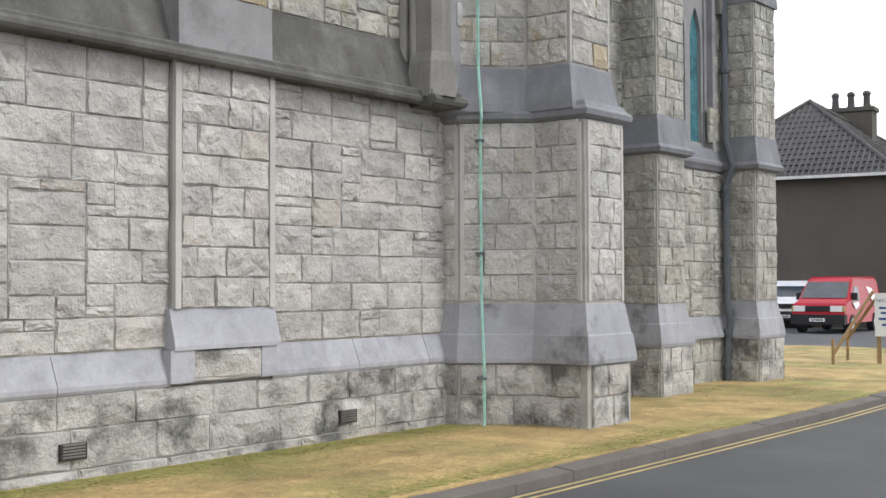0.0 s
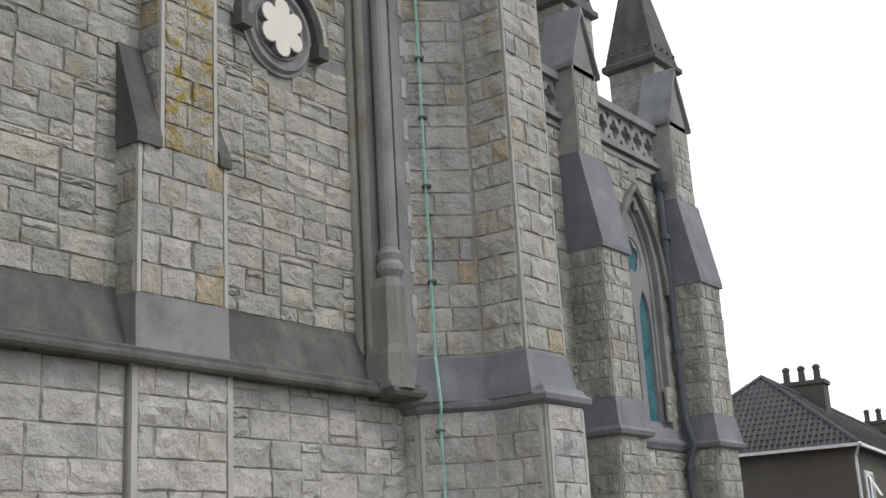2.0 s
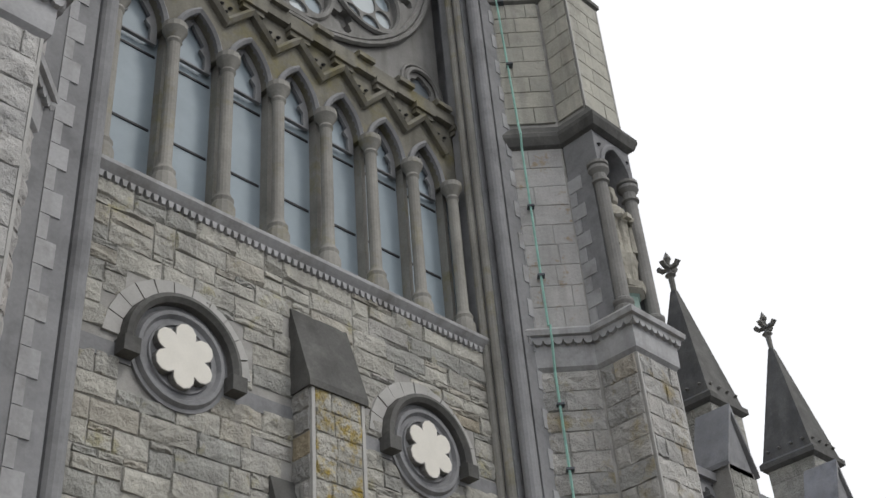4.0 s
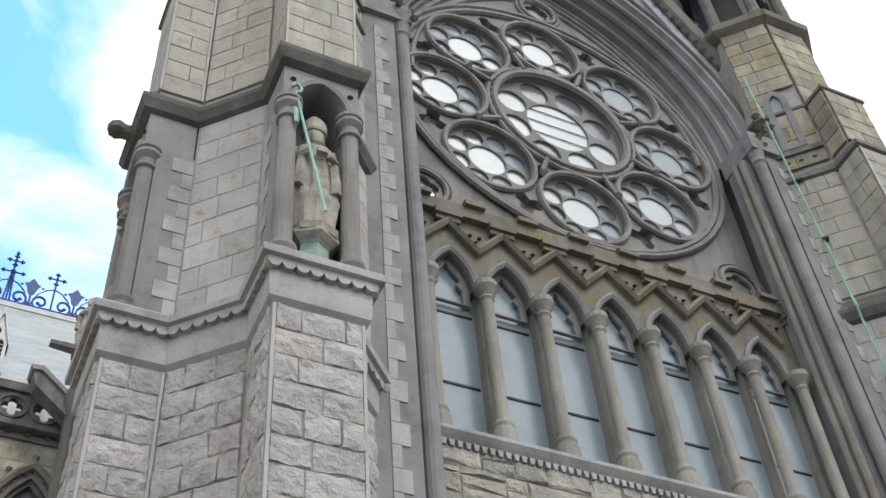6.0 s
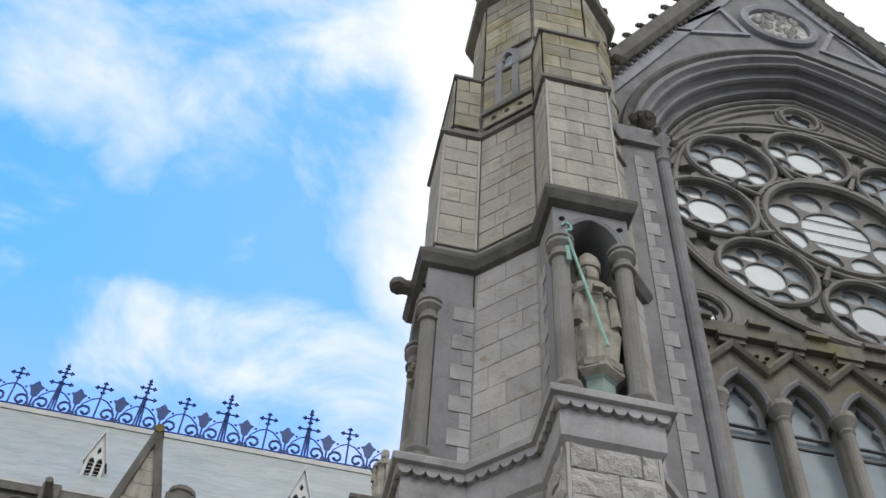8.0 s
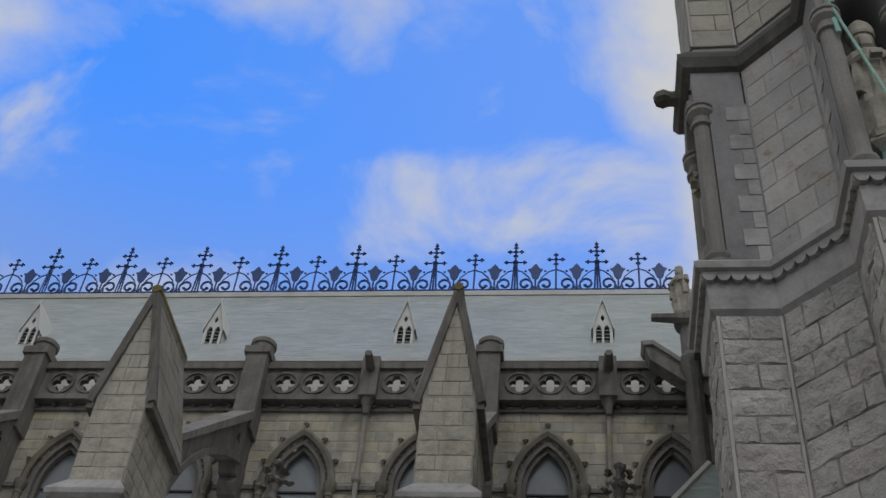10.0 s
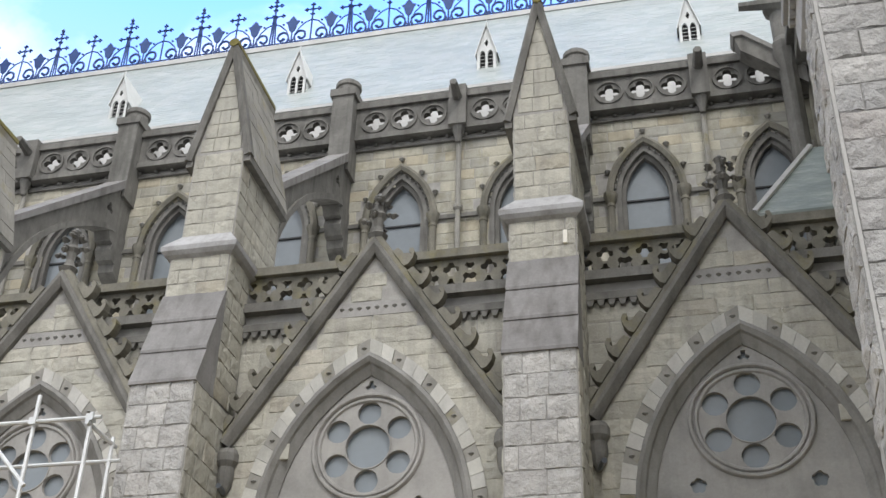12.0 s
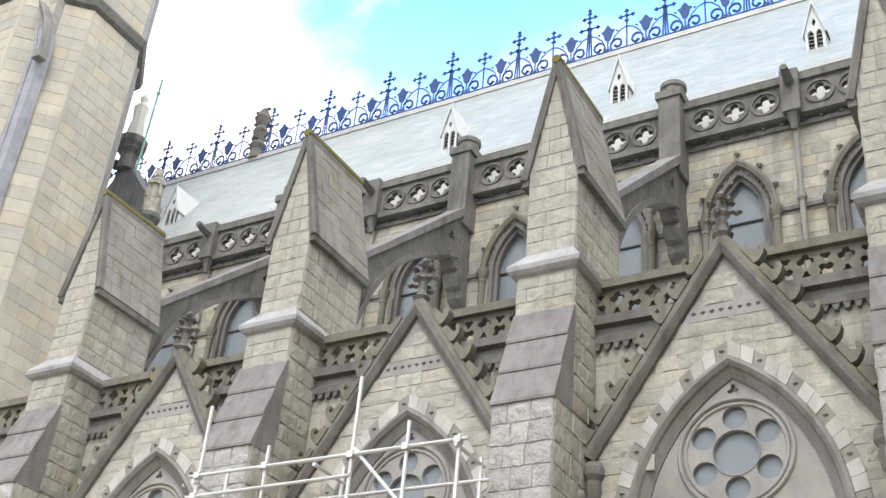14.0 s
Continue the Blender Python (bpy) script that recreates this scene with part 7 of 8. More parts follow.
M_slates = material("slate_courses", (0.31, 0.345, 0.335), rough=0.5, vary=0.1, scale=0.9, fine=12, bump=0.3, bump_size=0.01, spec=0.5,
                    pieces=[(0.0, (0.32, 0.36, 0.352)), (0.25, (0.345, 0.375, 0.368)), (0.5, (0.30, 0.34, 0.335)), (0.75, (0.355, 0.385, 0.378))], second=((0.26, 0.3, 0.295), 0.5, 0.72, 0.8))
aisle_wall()
for i in range(4):
    gable_bay(G0 - BAY * i)
first = aisle_buttress(B0)
for i in range(1, 4):
    copy_thing(first, Matrix.Translation((-BAY * i - 0.02 * i, 0, 0)) @ first.matrix_basis)
clerestory()
nave_roof()
lamp_box = thing("wall_fitting", (B0 + 0.34, 15.0, 11.55), "small white box fitting on a granite buttress", "fitting")
part("box", MB().fbox(SOUTH(15.05), B0 + 0.31, B0 + 0.37, 11.5, 11.72, 0.0, 0.07), M_plaster, lamp_box)


def transept_side():
    """The flank of the transept, the little lean-to roof and the figures in the corner."""
    t = thing("wall_flank", (3.2, 14, G), "plain granite flank wall of the transept", "wall", kind="structure")
    mb = MB().box(2.55, 3.4, 9.3, 27, 0.1, 19.5)
    mb.box(10.9, 11.6, 9.6, 27, 0.1, 19.5)
    part("wall_core", mb, M_ash, t)
    part("eaves", MB().box(2.3, 2.6, 9.9, 26, 19.0, 19.4).box(2.15, 2.6, 9.9, 26, 19.4, 19.6), M_dark, t)
    part("transept_roof", MB().add([(2.4, 9.7, 19.6), (CX, 9.7, 26.8), (CX, 27.3, 26.8), (2.4, 27.3, 19.6), (12.5, 9.7, 19.6), (12.5, 27.3, 19.6)], [(0, 1, 2, 3), (1, 4, 5, 2)]), M_slate, t)
    part("inner_floor", MB().box(3.0, 11.3, 9.9, 26, 0.0, 0.3), M_mortar, t)
    lean = thing("lean_to_roof", (1.8, 16.5, 12.2), "small green slate lean-to roof in the corner", "roof")
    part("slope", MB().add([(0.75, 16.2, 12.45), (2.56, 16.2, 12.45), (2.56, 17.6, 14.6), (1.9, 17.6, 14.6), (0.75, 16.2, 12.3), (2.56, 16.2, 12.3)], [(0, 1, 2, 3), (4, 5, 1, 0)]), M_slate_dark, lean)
    part("flashing", MB().tube([(0.75, 16.2, 12.47), (1.9, 17.6, 14.62)], 0.06, 5), M_lead, lean)
    for y, z in ((12.5, 13.65), (20.5, 20.65)):
        g = thing("gargoyle_spout", (2.3, y, z), "dark projecting stone waterspout", "waterspout", group="waterspouts")
        x = 2.55
        part("spout", MB().tube([(x, y, z), (x - 0.8, y, z + 0.02), (x - 1.25, y, z + 0.04)], 0.15, 6, 0.1), M_dark, g)
    statue((2.02, 20.65, 20.85), (-0.6, -0.8), 71, 1.75, mitre=False)
    b = thing("corner_strut", (1.7, 20.8, 19.3), "dark sloping stone strut in the corner above the parapet", "strut")
    S = SOUTH(20.95)
    part("strut", MB().prism(S, [(1.12, 19.98), (1.22, 19.6), (2.5, 18.5), (2.5, 18.95), (1.3, 20.0)], -0.1, 0.3), M_dark, b)
    part("strut_cap", MB().prism(S, [(1.05, 20.08), (1.1, 19.96), (1.3, 19.98), (2.5, 18.93), (2.5, 19.05), (1.32, 20.1)], -0.16, 0.36), M_rose, b)
    c = thing("corner_shaft", (2.1, 20.9, 15), "dark stone angle shaft with moulded cap", "shaft")
    part("shaft", MB().lathe((2.15, 20.75, 0), [(0.2, 14.5), (0.2, 19.0), (0.32, 19.3), (0.32, 19.6), (0.22, 19.8), (0.22, 20.5), (0.34, 20.65), (0.34, 20.85)], 10), M_dark, c, smooth=True)


transept_side()
g = thing("gargoyle_spout", (0.75, 9.0, 13.6), "dark projecting stone waterspout", "waterspout", group="waterspouts")
part("spout", MB().tube([(1.5, 9.0, 13.66), (1.0, 9.0, 13.68), (0.74, 9.0, 13.67)], 0.12, 8, 0.085), M_dark, g)
part("mouth", MB().lathe((0.75, 9.0, 13.6), [(0.05, 0), (0.11, 0.03), (0.115, 0.12), (0.06, 0.16)], 8), M_dark, g)


def west_tower():
    """The pale stair turret and tower at the end of the nave."""
    t = thing("bell_tower", (-25.2, 19.5, G), "pale buff ashlar tower with pointed belfry opening", "tower")
    c = (-27.1, 18.8)
    R = 2.6
    oc = [(c[0] + R * math.cos(radians(22.5 + 45 * i)), c[1] + R * math.sin(radians(22.5 + 45 * i))) for i in range(8)]
    wy, wx = 16.9, -26.75
    part("core", MB().stack(oc, [(0.1, 0), (34, 0)]).box(-38, -25.3, wy, 20.5, 0.1, 40), M_mortar, t)
    r2 = random.Random(55)
    for F, w in faces_of(oc, lambda n, a, b: n.y < 0.5 and n.x > -0.5):
        laid(F, coursed(0.03, w - 0.03, 10.0, 26.6, r2, 0.42, 0.6, 1.1) + coursed(0.03, w - 0.03, 27.2, 32.0, r2, 0.42, 0.6, 1.1), M_pale, t, seed=int(w * 100 + F.o.x), out=0.02, rough=0.3)
        for u in (0.0, w - 0.03):
            part("drafted_margin", MB().fbox(F, u - 0.02, u + 0.05, 10.0, 26.6, -0.02, 0.016), M_pale, t)
    part("string_course", MB().stack(oc, [(26.6, 0), (26.7, 0.14), (26.95, 0.2), (27.2, 0.0)]), M_dark, t)
    F = SOUTH(wy)
    rows = clear_of(coursed(-34, -25.3, 10, 34, r2, 0.42, 0.6, 1.0), [lancet(wx, 15, 24.3, 1.7, 3.0, 8)])
    laid(F, rows, M_pale, t, seed=9, out=0.02, rough=0.3)
    w = part("belfry_opening", MB().plate(F, lancet(wx, 15, 24.3, 1.6, 2.9, 10), [lancet(wx, 15.4, 24.3, 0.85, 2.0, 10)], -0.3, 0.06), M_sill, t, "moulded pointed belfry opening")
    mb = MB()
    for o in (0.15, 0.4):
        mb.mould(F, lancet(wx, 15.4, 24.3, 0.85 + o, 2.0 + o * 1.2, 10), [(-0.05, 0.04), (-0.05, 0.1), (0.0, 0.13), (0.05, 0.1), (0.05, 0.04)])
    part("roll_mouldings", mb, M_sill, w)
    part("louvred_pane", MB().fbox(F, wx - 0.9, wx + 0.9, 15, 26.4, 0.0, 0.02), M_glass, w)
    for k in range(9):
        part("saddle_bar", MB().fbox(F, wx - 0.86, wx + 0.86, 16.0 + k * 1.1, 16.04 + k * 1.1, 0.02, 0.035), M_bar_shade, w)
    part("hood_mould", MB().mould(F, arch(wx, 24.2, 1.62, 2.95, 10), [(0, 0), (0, 0.2), (0.12, 0.26), (0.2, 0.1), (0.2, 0)]), M_rose, w)
    for q in (-1, 1):
        part("hood_stop", MB().fbox(F, wx + q * 1.72 - 0.16, wx + q * 1.72 + 0.16, 23.95, 24.25, 0.0, 0.3), M_rose, w)


west_tower()


def crossing_gable():
    """Far gable end with a figure, a rod and a stone finial behind the cresting."""
    t = thing("far_gable", (-30, 24.5, 19), "dark stone gable with pale figure on a drum pedestal", "gable")
    part("gable_slope", MB().prism(Face((0, 24.2, 0), (1, 0, 0), (0, -1, 0)), [(-34, 19.5), (-24.9, 19.5), (-24.9, 21.2), (-29.1, 26.6)], -0.6, 0.0), M_rose, t)
    for k in range(6):
        q = (k + 0.5) / 6
        part("crocket", MB().lathe((-29.5 - 1.9 * q, 24.2, 26.75 - 2.2 * q), [(0.0, -0.22), (0.14, -0.1), (0.22, 0.08), (0.12, 0.2), (0.0, 0.24)], 7), M_dark, t)
    part("drum", MB().lathe((-29.1, 24.2, 26.2), [(0.32, 0), (0.32, 0.5), (0.27, 0.55), (0.3, 0.65), (0.5, 0.8), (0.42, 0.88), (0.55, 1.05), (0.55, 1.3)], 10), M_dark, t, "carved drum capital")
    part("figure", MB().lathe((-29.1, 24.2, 27.5), [(0.3, 0), (0.34, 0.2), (0.24, 0.9), (0.3, 1.5), (0.12, 1.75), (0.16, 1.95), (0.02, 2.2)], 9), M_plaster, t, "pale carved figure", smooth=True)
    part("rod", MB().tube([(-28.55, 24.2, 26.0), (-28.43, 24.2, 30.15)], 0.045, 6).lathe((-28.44, 24.2, 29.5), [(0.0, -0.1), (0.1, 0), (0.0, 0.1)], 6), M_copper, t)
    statue((-24.2, 21.42, 21.3), (0.5, -0.85), 33, 1.85, mitre=False)
    p = thing("statue_pedestal", (-24.2, 21.42, 20.0), "dark moulded stone pedestal on the parapet", "pedestal")
    part("drum", MB().lathe((-24.2, 21.42, 20.0), [(0.3, 0), (0.3, 0.9), (0.24, 0.98), (0.36, 1.12), (0.36, 1.26)], 10), M_dark, p)
    f = thing("stone_finial", (-26.0, 27.3, 28), "dark carved stone ridge finial", "finial")
    mb = MB().lathe((-26.0, 27.3, 27.9), [(0.28, 0), (0.25, 0.4), (0.35, 0.6), (0.2, 0.8), (0.3, 1.3), (0.2, 1.5), (0.33, 1.9), (0.15, 2.3), (0.0, 2.5)], 8)
    r2 = random.Random(8)
    for k in range(14):
        a = 2.4 * k
        mb.lathe((-26.0 + 0.24 * math.cos(a), 27.3 + 0.24 * math.sin(a), 28.5 + 0.13 * k), [(0.0, -0.09), (0.1, 0), (0.0, 0.09)], 5)
    part("shaft", mb, M_dark, f)


crossing_gable()


def scaffold():
    t = thing("scaffold", (-10.6, 13.6, G), "galvanised tube scaffold standing before the aisle windows", "scaffold")
    y0, y1 = 13.6, 14.25
    for x, zt in ((-12.85, 9.8), (-11.56, 8.95), (-10.02, 9.85), (-9.1, 9.0), (-8.26, 8.68)):
        part("standard", MB().tube([(x, y0, G), (x, y0, zt)], 0.03, 8), M_galv, t)
    for x, zt in ((-12.85, 9.0), (-10.6, 8.75), (-8.26, 8.6)):
        part("standard", MB().tube([(x, y1, G), (x, y1, zt)], 0.03, 8), M_galv, t)
    for z in (8.28, 8.62):
        part("ledger", MB().tube([(-13.0, y0 - 0.03, z), (-10.0 if z < 8.4 else -8.1, y0 - 0.03, z - 0.03 if z > 8.4 else z)], 0.03, 8), M_galv, t)
    part("ledger", MB().tube([(-13.0, y1, 8.3), (-8.1, y1, 8.25)], 0.03, 8), M_galv, t)
    part("brace", MB().tube([(-10.0, y0, 8.7), (-9.05, y0, 7.7)], 0.03, 8), M_galv, t)
    part("brace", MB().tube([(-12.9, y0, 8.35), (-12.0, y0, 7.8)], 0.03, 8), M_galv, t)
    for x in (-12.85, -10.6, -8.26):
        part("transom", MB().tube([(x, y0 - 0.1, 8.5), (x, y1 + 0.1, 8.5)], 0.03, 8), M_galv, t)
    for x, z in ((-12.85, 8.28), (-12.85, 8.62), (-11.56, 8.62), (-10.02, 8.6), (-9.1, 8.6), (-8.26, 8.59)):
        part("coupler", MB().box(x - 0.05, x + 0.05, y0 - 0.07, y0 + 0.04, z - 0.05, z + 0.05), M_galv, t)
    part("boards", MB().box(-13.0, -8.1, y0, y1, 7.25, 7.3), M_wood, t)


scaffold()


# ---- ground, road and the street beyond ----
def grounds():
    g = thing("ground", (0, 0, 0), "wide tarmac ground reaching to the horizon", "ground", kind="structure")
    n = 600
    part("sheet", MB().add([(-n, -n, G - 0.13), (n, -n, G - 0.13), (n, n, G - 0.13), (-n, n, G - 0.13)], [(0, 1, 2, 3)]), M_road, g)
    kerb = [(-40, 5.95), (9, 5.92), (15, 5.92), (18.5, 6.05), (22, 6.5), (25, 7.1), (28.5, 8.3), (30.0, 9.6), (30.3, 11.5), (29.8, 14), (28, 20)]
    grass = thing("lawn", (10, 7, G), "dry yellow-brown lawn strip along the church wall", "lawn", kind="structure")
    poly = kerb + [(20, 22), (19.9, 16), (20, 9.2), (-40, 9.2)]
    part("turf", flat(poly, G - 0.15, G), M_grass, grass)
    aisle_lawn = [(-40, 9.2), (2.0, 9.2), (2.0, 16), (-40, 16)]
    part("turf", flat(aisle_lawn, G - 0.15, G - 0.004), M_grass, grass)
    r2 = random.Random(2)
    mb = MB()
    for i in range(26000):
        x = 3 + 27 * (r2.random() ** 1.7)
        y = r2.uniform(5.98, 9.0)
        if x > 18:
            y = r2.uniform(6.1, 12)
        if not inside(x, y, poly) or (y > 8.5 and x < 19.8):
            continue
        h, a = r2.uniform(0.002, 0.005), r2.uniform(0, 6.28)
        w = 0.008 + 0.0006 * x
        dx, dy = math.cos(a) * w, math.sin(a) * w
        lx, ly = r2.uniform(-.05, .05), r2.uniform(-.05, .05)
        mb.add([(x - dx, y - dy, G + 0.001), (x + dx, y + dy, G + 0.001), (x + lx, y + ly, G + h)], [(0, 1, 2)])
    ob = part("grass_blades", mb, M_blade, grass, tidy=False)
    ob["kind"] = "stuff"
    mb = MB()
    for i in range(20000):
        x = r2.uniform(3.4, 12)
        near = r2.random() < 0.75
        y = 8.6 - abs(r2.gauss(0, 0.22)) if near else 5.98 + abs(r2.gauss(0, 0.2))
        h, a = r2.uniform(0.002, 0.006), r2.uniform(0, 6.28)
        dx, dy = math.cos(a) * 0.02, math.sin(a) * 0.02
        mb.add([(x - dx, y - dy, G + 0.0015), (x + dx, y + dy, G + 0.0015), (x + r2.uniform(-.03, .03), y + r2.uniform(-.05, .05), G + h)], [(0, 1, 2)])
    ob = part("green_fringe", mb, M_green, grass, tidy=False)
    ob["kind"] = "stuff"
    k = thing("kerb", (10, 5.9, G), "low worn concrete kerb beside the road", "kerb", kind="structure")
    pts = [Vector((a, b)) for a, b in kerb]
    for i in range(len(pts) - 1):
        ln = (pts[i + 1] - pts[i]).length
        m = max(1, round(ln / 0.9)) if pts[i + 1].x > 3 else 1
        for j in range(m):
            a, b = pts[i].lerp(pts[i + 1], j / m), pts[i].lerp(pts[i + 1], (j + 1) / m)
            if b.x < 2 and i == 0:
                continue
            t = (b - a).normalized()
            q = Vector((-t.y, t.x))
            a2, b2 = a + t * 0.004, b - t * 0.004
            c = [a2 - q * 0.22, b2 - q * 0.22, b2 + q * 0.02, a2 + q * 0.02]
            z = G - 0.03 + r2.uniform(-0.008, 0.008)
            part("kerb_stone", MB().add([(p.x, p.y, G - 0.15) for p in c] + [(c[0].x, c[0].y, z - 0.015), (c[1].x, c[1].y, z - 0.015), (c[2].x, c[2].y, z + 0.01), (c[3].x, c[3].y, z + 0.01)],
                                        [(0, 1, 5, 4), (1, 2, 6, 5), (2, 3, 7, 6), (3, 0, 4, 7), (4, 5, 6, 7)]), M_kerb, k)
    y = thing("road_lines", (10, 5.5, G), "worn double yellow lines painted along the road edge", "road marking", kind="structure")
    for off in (0.28, 0.4):
        mb = MB()
        for i in range(len(pts) - 3):
            a, b = pts[i], pts[i + 1]
            t = (b - a).normalized()
            q = Vector((t.y, -t.x))
            c = [a + q * off, b + q * off, b + q * (off + 0.048), a + q * (off + 0.048)]
            mb.add([(p.x, p.y, G - 0.126) for p in c], [(0, 1, 2, 3)])
        part("yellow_line", mb, M_yellow, y)


def flat(poly, z0, z1):
    mb = MB()
    if sum(poly[i - 1][0] * poly[i][1] - poly[i][0] * poly[i - 1][1] for i in range(len(poly))) < 0:
        poly = poly[::-1]
    return mb.stack(poly, [(z0, 0), (z1, 0)])


grounds()


def house():
    t = thing("terraced_house", (46.5, 15, G), "two-storey grey rendered terrace with hipped brown tile roof", "house")
    x0, x1, y0, y1, ze = 46.5, 86.0, 15.0, 23.3, 6.15
    ym, zr = (y0 + y1) / 2, 9.75
    part("wall", MB().box(x0, x1, y0, y1, 0, ze), M_render, t, "grey-brown roughcast wall")
    e = 0.35
    hip = x0 + 4.6
    rf = MB().add([(x0 - e, y0 - e, ze - 0.05), (x1, y0 - e, ze - 0.05), (x1, y1 + e, ze - 0.05), (x0 - e, y1 + e, ze - 0.05), (hip, ym, zr), (x1, ym, zr)],
                  [(0, 1, 5, 4), (2, 3, 4, 5), (3, 0, 4), (0, 3, 2, 1), (1, 2, 5)])
    roof = part("roof", rf, M_tile, t, "brown interlocking tile roof")
    # rolls of the tiles on the hip and the long slope
    tl = MB()
    for i in range(38):
        q = (i + 0.5) / 38
        yb = y0 - e + (y1 - y0 + 2 * e) * q
        top = min(q, 1 - q) * 2
        tl.tube([(x0 - e, yb, ze), (x0 - e + (hip - x0 + e) * top, yb, ze + (zr - ze) * top)], 0.055, 4)
    for i in range(14):
        q = i / 14
        a, b = Vector((x0 - e, y0 - e, ze)).lerp(Vector((hip, ym, zr)), q), Vector((x0 - e, y1 + e, ze)).lerp(Vector((hip, ym, zr)), q)
        tl.tube([a, b], 0.035, 4)
        a, b = Vector((x0 - e, y0 - e, ze)).lerp(Vector((hip, ym, zr)), q), Vector((x1, y0 - e, ze)).lerp(Vector((x1, ym, zr)), q)
        tl.tube([a, b], 0.04, 4)
    part("tile_ribbing", tl, M_tile, roof)["kind"] = "stuff"
    part("hip_tiles", MB().tube([(x0 - e, y0 - e, ze), (hip, ym, zr + 0.05), (x1, ym, zr + 0.05)], 0.1, 6).tube([(x0 - e, y1 + e, ze), (hip, ym, zr + 0.05)], 0.1, 6), M_tile, roof)
    part("gutter", MB().box(x0 - e - 0.1, x0 - e, y0 - e, y1 + e, ze - 0.12, ze).box(x0 - e, x1, y0 - e - 0.1, y0 - e, ze - 0.12, ze), M_galv, t)
    part("downpipe", MB().tube([(x0 - 0.4, y0 - 0.4, ze), (x0 + 0.1, y0 - 0.1, ze - 0.5), (x0 + 0.1, y0 - 0.1, 0.3)], 0.06, 6), M_white, t)
    for cx in (59.5, 82.0):
        ch = part("chimney", MB().box(cx - 0.6, cx + 0.6, ym - 1.1, ym + 1.1, zr - 1.2, zr + 0.55).box(cx - 0.7, cx + 0.7, ym - 1.2, ym + 1.2, zr + 0.55, zr + 0.75), M_render, t, "rendered chimney stack")
        for i in range(3):
            part("chimney_pot", MB().lathe((cx, ym - 0.75 + i * 0.75, zr + 0.75), [(0.2, 0), (0.17, 0.2), (0.16, 0.6), (0.2, 0.65), (0.2, 0.75), (0.08, 0.85)], 8), M_tile, ch)
    F = SOUTH(y0)
    for cx, z0, z1, w in ((49.3, 3.75, 5.25, 1.9), (49.4, 1.1, 2.75, 2.1), (55.0, 3.75, 5.25, 1.9), (61.5, 3.75, 5.25, 1.9), (61.5, 1.1, 2.75, 2.1), (67, 3.75, 5.25, 1.9)):
        wi = part("window", MB().plate(F, [(cx - w / 2, z0), (cx + w / 2, z0), (cx + w / 2, z1), (cx - w / 2, z1)],
                                       [[(cx - w / 2 + 0.1 + i * (w - 0.1) / 2, z0 + 0.1), (cx - w / 2 + 0.1 + i * (w - 0.1) / 2 + (w - 0.1) / 2 - 0.1, z0 + 0.1), (cx - w / 2 + 0.1 + i * (w - 0.1) / 2 + (w - 0.1) / 2 - 0.1, z1 - 0.1), (cx - w / 2 + 0.1 + i * (w - 0.1) / 2, z1 - 0.1)] for i in range(2)], -0.05, 0.05), M_white, t, "white framed window")
        part("pane", MB().fbox(F, cx - w / 2, cx + w / 2, z0, z1, 0.0, 0.012), M_sky_glass, wi)
        part("sill", MB().fbox(F, cx - w / 2 - 0.1, cx + w / 2 + 0.1, z0 - 0.12, z0, 0.0, 0.18), M_kerb, wi)
        if z0 > 3:
            part("open_sash", MB().add([F.p(cx - w / 2 + 0.1, z1 - 0.1, 0.06), F.p(cx - 0.1, z1 - 0.1, 0.06), F.p(cx - 0.1, z0 + 0.5, 0.5), F.p(cx - w / 2 + 0.1, z0 + 0.5, 0.5)], [(0, 1, 2, 3)]), M_white, wi)
    part("door", MB().fbox(F, 53.0, 54.0, 0.2, 2.5, 0.0, 0.04), M_black, t)
    part("porch_canopy", MB().fbox(F, 52.4, 55.2, 2.65, 2.8, 0.0, 1.0), M_white, t)
    t.matrix_basis = pose(46.5, 15, G, 0, 0, 8)


house()


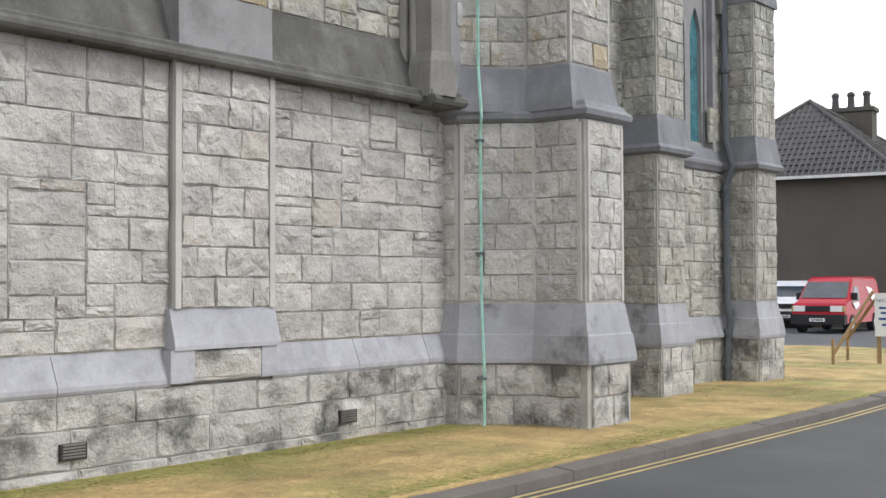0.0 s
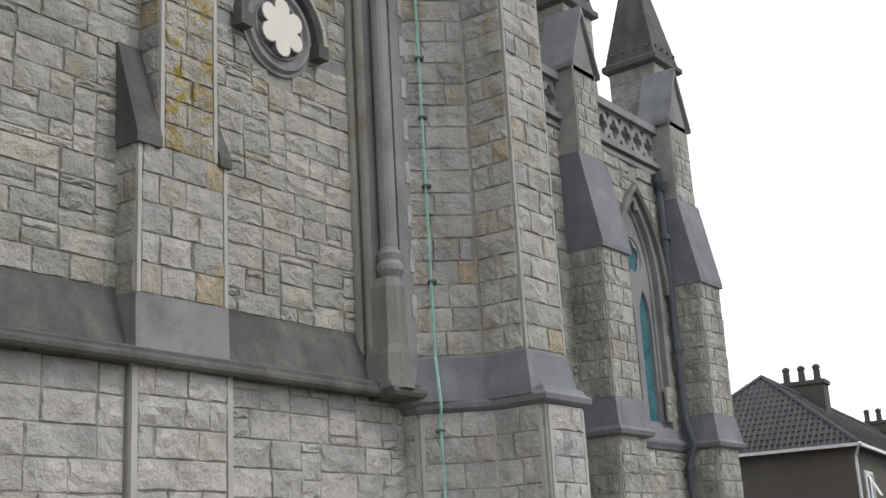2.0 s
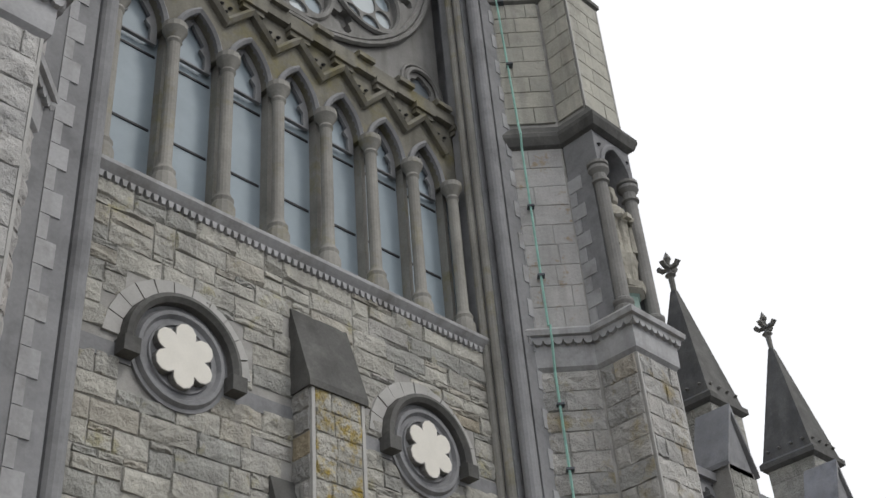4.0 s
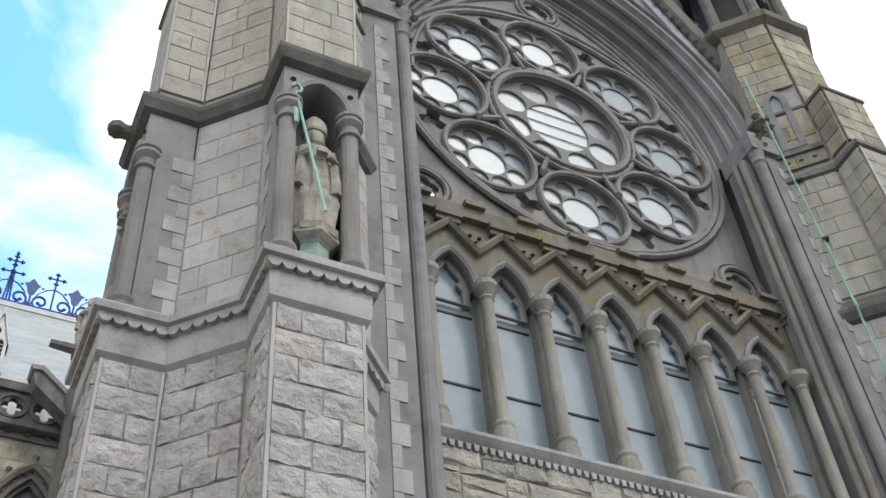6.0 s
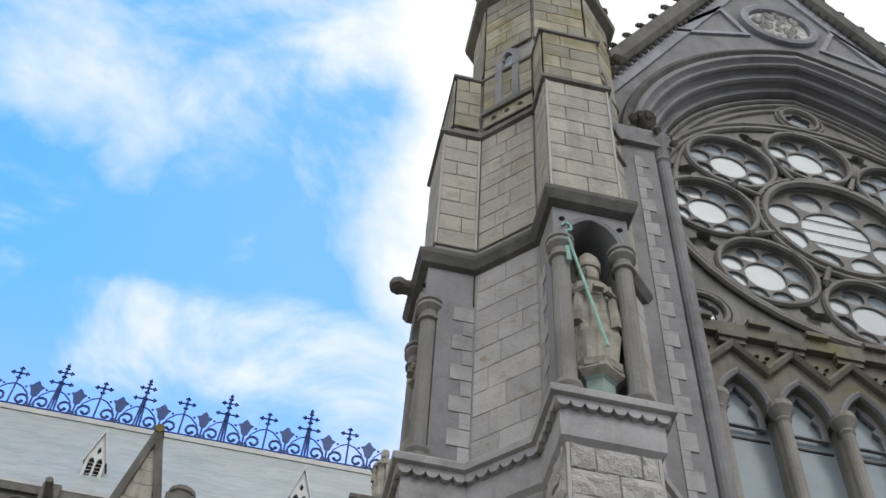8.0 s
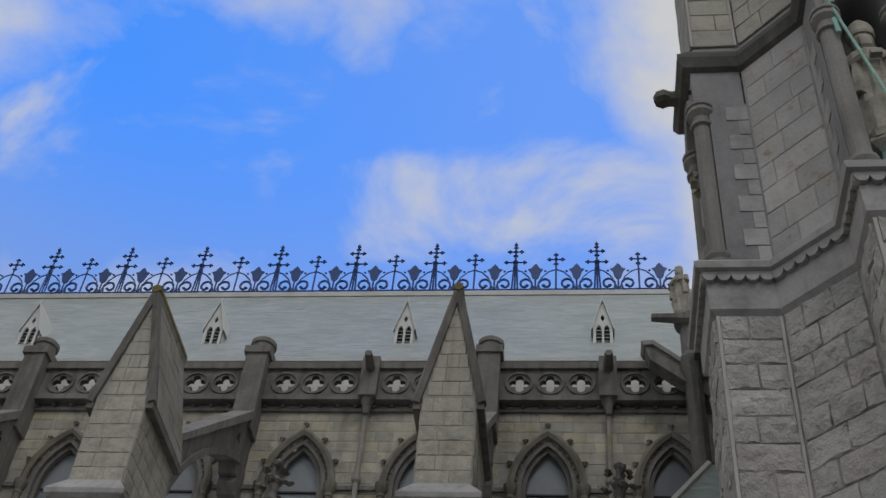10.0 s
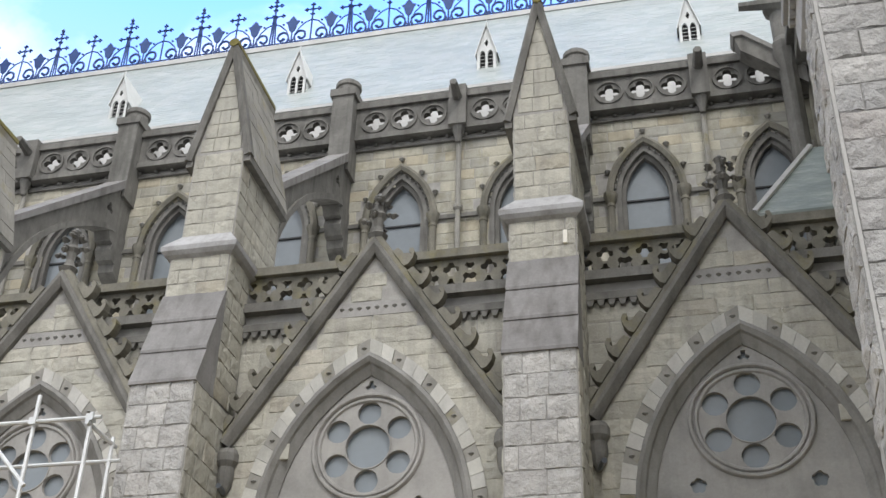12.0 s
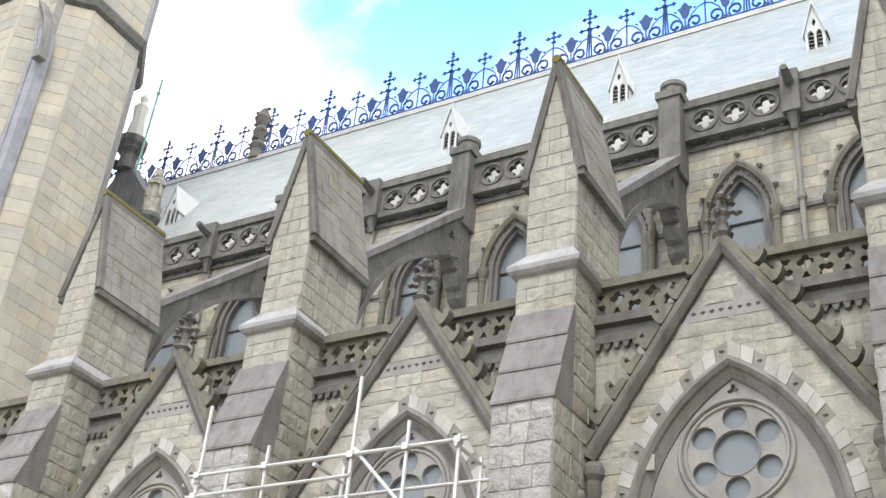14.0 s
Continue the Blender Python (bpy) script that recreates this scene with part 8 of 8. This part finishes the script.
def vehicle(name, at, heading, L, W, H, paint, label, van=True):
    t = thing(name, (*at, 0), label, "van" if van else "car")
    t.matrix_basis = pose(at[0], at[1], G - 0.13, 0, 0, heading)
    base = t.matrix_basis.copy()

    def put(nm, mb, mat, lab="", parent=None, smooth=False):
        mb.v = [tuple(base @ Vector(p)) for p in mb.v]
        return part(nm, mb, mat, parent or t, lab, smooth=smooth)

    h = W / 2
    if van:
        prof = [(0.0, 0.35), (-0.02, 0.75), (0.12, 1.02), (0.62, 1.16), (1.32, 1.80), (1.6, H), (L - 0.25, H + 0.02), (L - 0.03, H - 0.15), (L, 0.9), (L, 0.35)]
    else:
        prof = [(0.0, 0.35), (0.0, 0.7), (0.1, 0.82), (1.0, 0.95), (1.75, H), (L - 0.8, H), (L - 0.15, 0.95), (L, 0.85), (L, 0.35)]
    vs, fs, k = [], [], len(prof)
    for s in (-1, 1):
        for x, z in prof:
            tuck = 0.16 * max(0, (z - 1.0)) / max(0.1, H - 1.0)
            vs.append((s * (h - tuck), x, z))
        for x, z in prof:
            tuck = 0.16 * max(0, (z - 1.0)) / max(0.1, H - 1.0)
            vs.append((s * (h - tuck - 0.06), x, z + (0.04 if z > H - 0.1 else 0)))
    mb = MB()
    a, ai, b, bi = 0, k, 2 * k, 3 * k
    for i in range(k - 1):
        fs += [(a + i, a + i + 1, ai + i + 1, ai + i), (b + i, b + i + 1, bi + i + 1, bi + i), (ai + i, ai + i + 1, bi + i + 1, bi + i)]
    fs += [tuple(range(a, a + k)), tuple(range(b, b + k))]
    mb.add(vs, fs)
    body = put("body", mb, paint)
    bm = bmesh.new()
    bm.from_mesh(body.data)
    bmesh.ops.remove_doubles(bm, verts=bm.verts, dist=0.001)
    bmesh.ops.bevel(bm, geom=[e for e in bm.edges if len(e.link_faces) == 2 and e.calc_face_angle() > 0.25], offset=0.045, segments=2, affect="EDGES")
    bm.to_mesh(body.data)
    bm.free()
    body.data.polygons.foreach_set("use_smooth", [True] * len(body.data.polygons))
    body.data.set_sharp_from_angle(angle=radians(40))
    (x0, z0), (x1, z1) = prof[3], prof[4]
    dx, dz = (x1 - x0), (z1 - z0)
    nn = Vector((0, -dz, dx)).normalized() * 0.02
    ws = [Vector((s * (h - (0.2 if q > 0.5 else 0.12) ), x0 + dx * q, z0 + dz * q)) + nn for s, q in ((-1, 0.08), (1, 0.08), (1, 0.95), (-1, 0.95))]
    put("windscreen", MB().add(ws, [(0, 1, 2, 3)]), M_glass_dark, "dark raked windscreen", body)
    for s in (-1, 1):
        zz = (1.12, H - 0.3) if van else (0.95, H - 0.12)
        g = [(0.95, zz[0]), (1.9, zz[0]), (1.9, zz[1]), (1.45, zz[1])] if van else [(1.35, zz[0]), (L - 0.7, zz[0]), (L - 1.0, zz[1]), (1.85, zz[1])]
        tk = lambda z: 0.16 * max(0, z - 1.0) / max(0.1, H - 1.0)
        put("side_window", MB().add([(s * (h - tk(z) + 0.012), x, z) for x, z in g], [(0, 1, 2, 3)]), M_glass_dark, "", body)
        put("mirror", MB().box(s * (h + 0.05) - 0.09, s * (h + 0.05) + 0.09, 0.95, 1.1, 1.15, 1.4), M_black if van else paint, "", body)
        put("headlamp", MB().box(s * (h - 0.28) - 0.2, s * (h - 0.28) + 0.2, -0.04, 0.1, 0.76, 0.96), M_lamp, "clear headlamp", body)
        put("indicator", MB().box(s * (h - 0.06) - 0.05, s * (h - 0.06) + 0.05, -0.02, 0.12, 0.76, 0.94), M_yellow, "", body)
        for y in (0.85, L - 0.95):
            wh = MB()
            c = Vector((s * (h - 0.1), y, 0.33))
            pts = [(c + Vector((d, 0.33 * math.cos(q), 0.33 * math.sin(q)))) for d in (-0.12, 0.12) for q in [2 * math.pi * i / 18 for i in range(18)]]
            wh.add(pts, [(i, (i + 1) % 18, (i + 1) % 18 + 18, i + 18) for i in range(18)] + [tuple(range(18)), tuple(range(18, 36))])
            w = put("wheel", wh, M_black, "black tyre")
            rim = MB()
            pts = [(c + Vector((s * 0.13, 0.2 * math.cos(q), 0.2 * math.sin(q)))) for q in [2 * math.pi * i / 14 for i in range(14)]]
            rim.add(pts, [tuple(range(14))])
            put("rim", rim, M_galv, "", w)
    if paint is M_red:
        tk = lambda z: 0.16 * max(0, z - 1.0) / max(0.1, H - 1.0)
        for s in (-1, 1):
            for g in ([(0.95, 1.05), (1.75, 1.08), (1.8, 0.95), (1.3, 0.82)], [(3.0, 1.62), (3.7, 1.55), (4.2, 0.95), (3.75, 0.9)]):
                put("white_flash", MB().add([(s * (h - tk(z) + 0.008), x, z) for x, z in g], [(0, 1, 2, 3)]), M_carwhite, "white painted flash", body)
    put("bumper", MB().box(-h - 0.01, h + 0.01, -0.1, 0.25, 0.32, 0.66), M_black, "black plastic bumper", body)
    put("grille", MB().box(-h + 0.5, h - 0.5, -0.035, 0.05, 0.77, 0.95), M_black, "", body)
    put("number_plate", MB().box(-0.26, 0.26, -0.12, -0.09, 0.42, 0.53), M_carwhite, "white plate", body)
    for i in range(5):
        put("plate_bar", MB().box(-0.2 + i * 0.085, -0.14 + i * 0.085, -0.125, -0.118, 0.445, 0.505), M_black, "", body)


vehicle("red_van", (40.4, 15.6), -86, 4.7, 1.84, 1.92, M_red, "red panel van parked on the tarmac by the terrace")
vehicle("white_car", (44.3, 18.45), -80, 4.0, 1.75, 1.75, M_carwhite, "white small van parked behind the red van", van=True)


def notice():
    t = thing("notice_board", (24.3, 7.95, G), "white notice board on timber posts with a raking brace", "sign")
    u = Vector((0.42, -0.91, 0)).normalized()
    F = Face(Vector((24.3, 7.9, 0)), u, Vector((-0.91, -0.42, 0)))
    for a in (-0.19, 0.19):
        part("post", MB().fbox(F, a - 0.04, a + 0.04, G, 1.5, -0.09, -0.01), M_wood, t)
    b = part("board", MB().fbox(F, -0.27, 0.27, G + 0.55, G + 1.42, 0.0, 0.025), M_white, t, "white painted board")

    def words(text, z, size):
        cu = bpy.data.curves.new("lettering", "FONT")
        cu.body, cu.size, cu.align_x, cu.extrude = text, size, "CENTER", 0.002
        o = new("lettering", cu)
        cu.materials.append(M_ink)
        adopt(o, b)
        m = Matrix.Identity(4)
        m.col[0][:3], m.col[1][:3], m.col[2][:3], m.col[3][:3] = F.u, Z, F.n, F.p(0, z, 0.028)
        o.matrix_basis = m

    words("NO ACCESS", G + 1.24, 0.09)
    for i, (w, z) in enumerate(((0.38, 1.1), (0.32, 1.0), (0.4, 0.88), (0.28, 0.76))):
        part("line_of_writing", MB().fbox(F, -w / 2, w / 2, G + z, G + z + 0.045, 0.025, 0.029), M_ink, b)
    part("brace", MB().tube([(23.5, 8.75, G + 0.2), (24.25, 8.2, G + 1.45)], 0.035, 6), M_wood, t)
    part("brace", MB().tube([(25.0, 9.0, G + 0.45), (24.4, 8.2, G + 1.3)], 0.035, 6), M_wood, t)
    for p in ((23.5, 8.75), (25.0, 9.0)):
        part("peg", MB().tube([(*p, G - 0.05), (*p, G + 0.5)], 0.035, 6), M_wood, t)


notice()
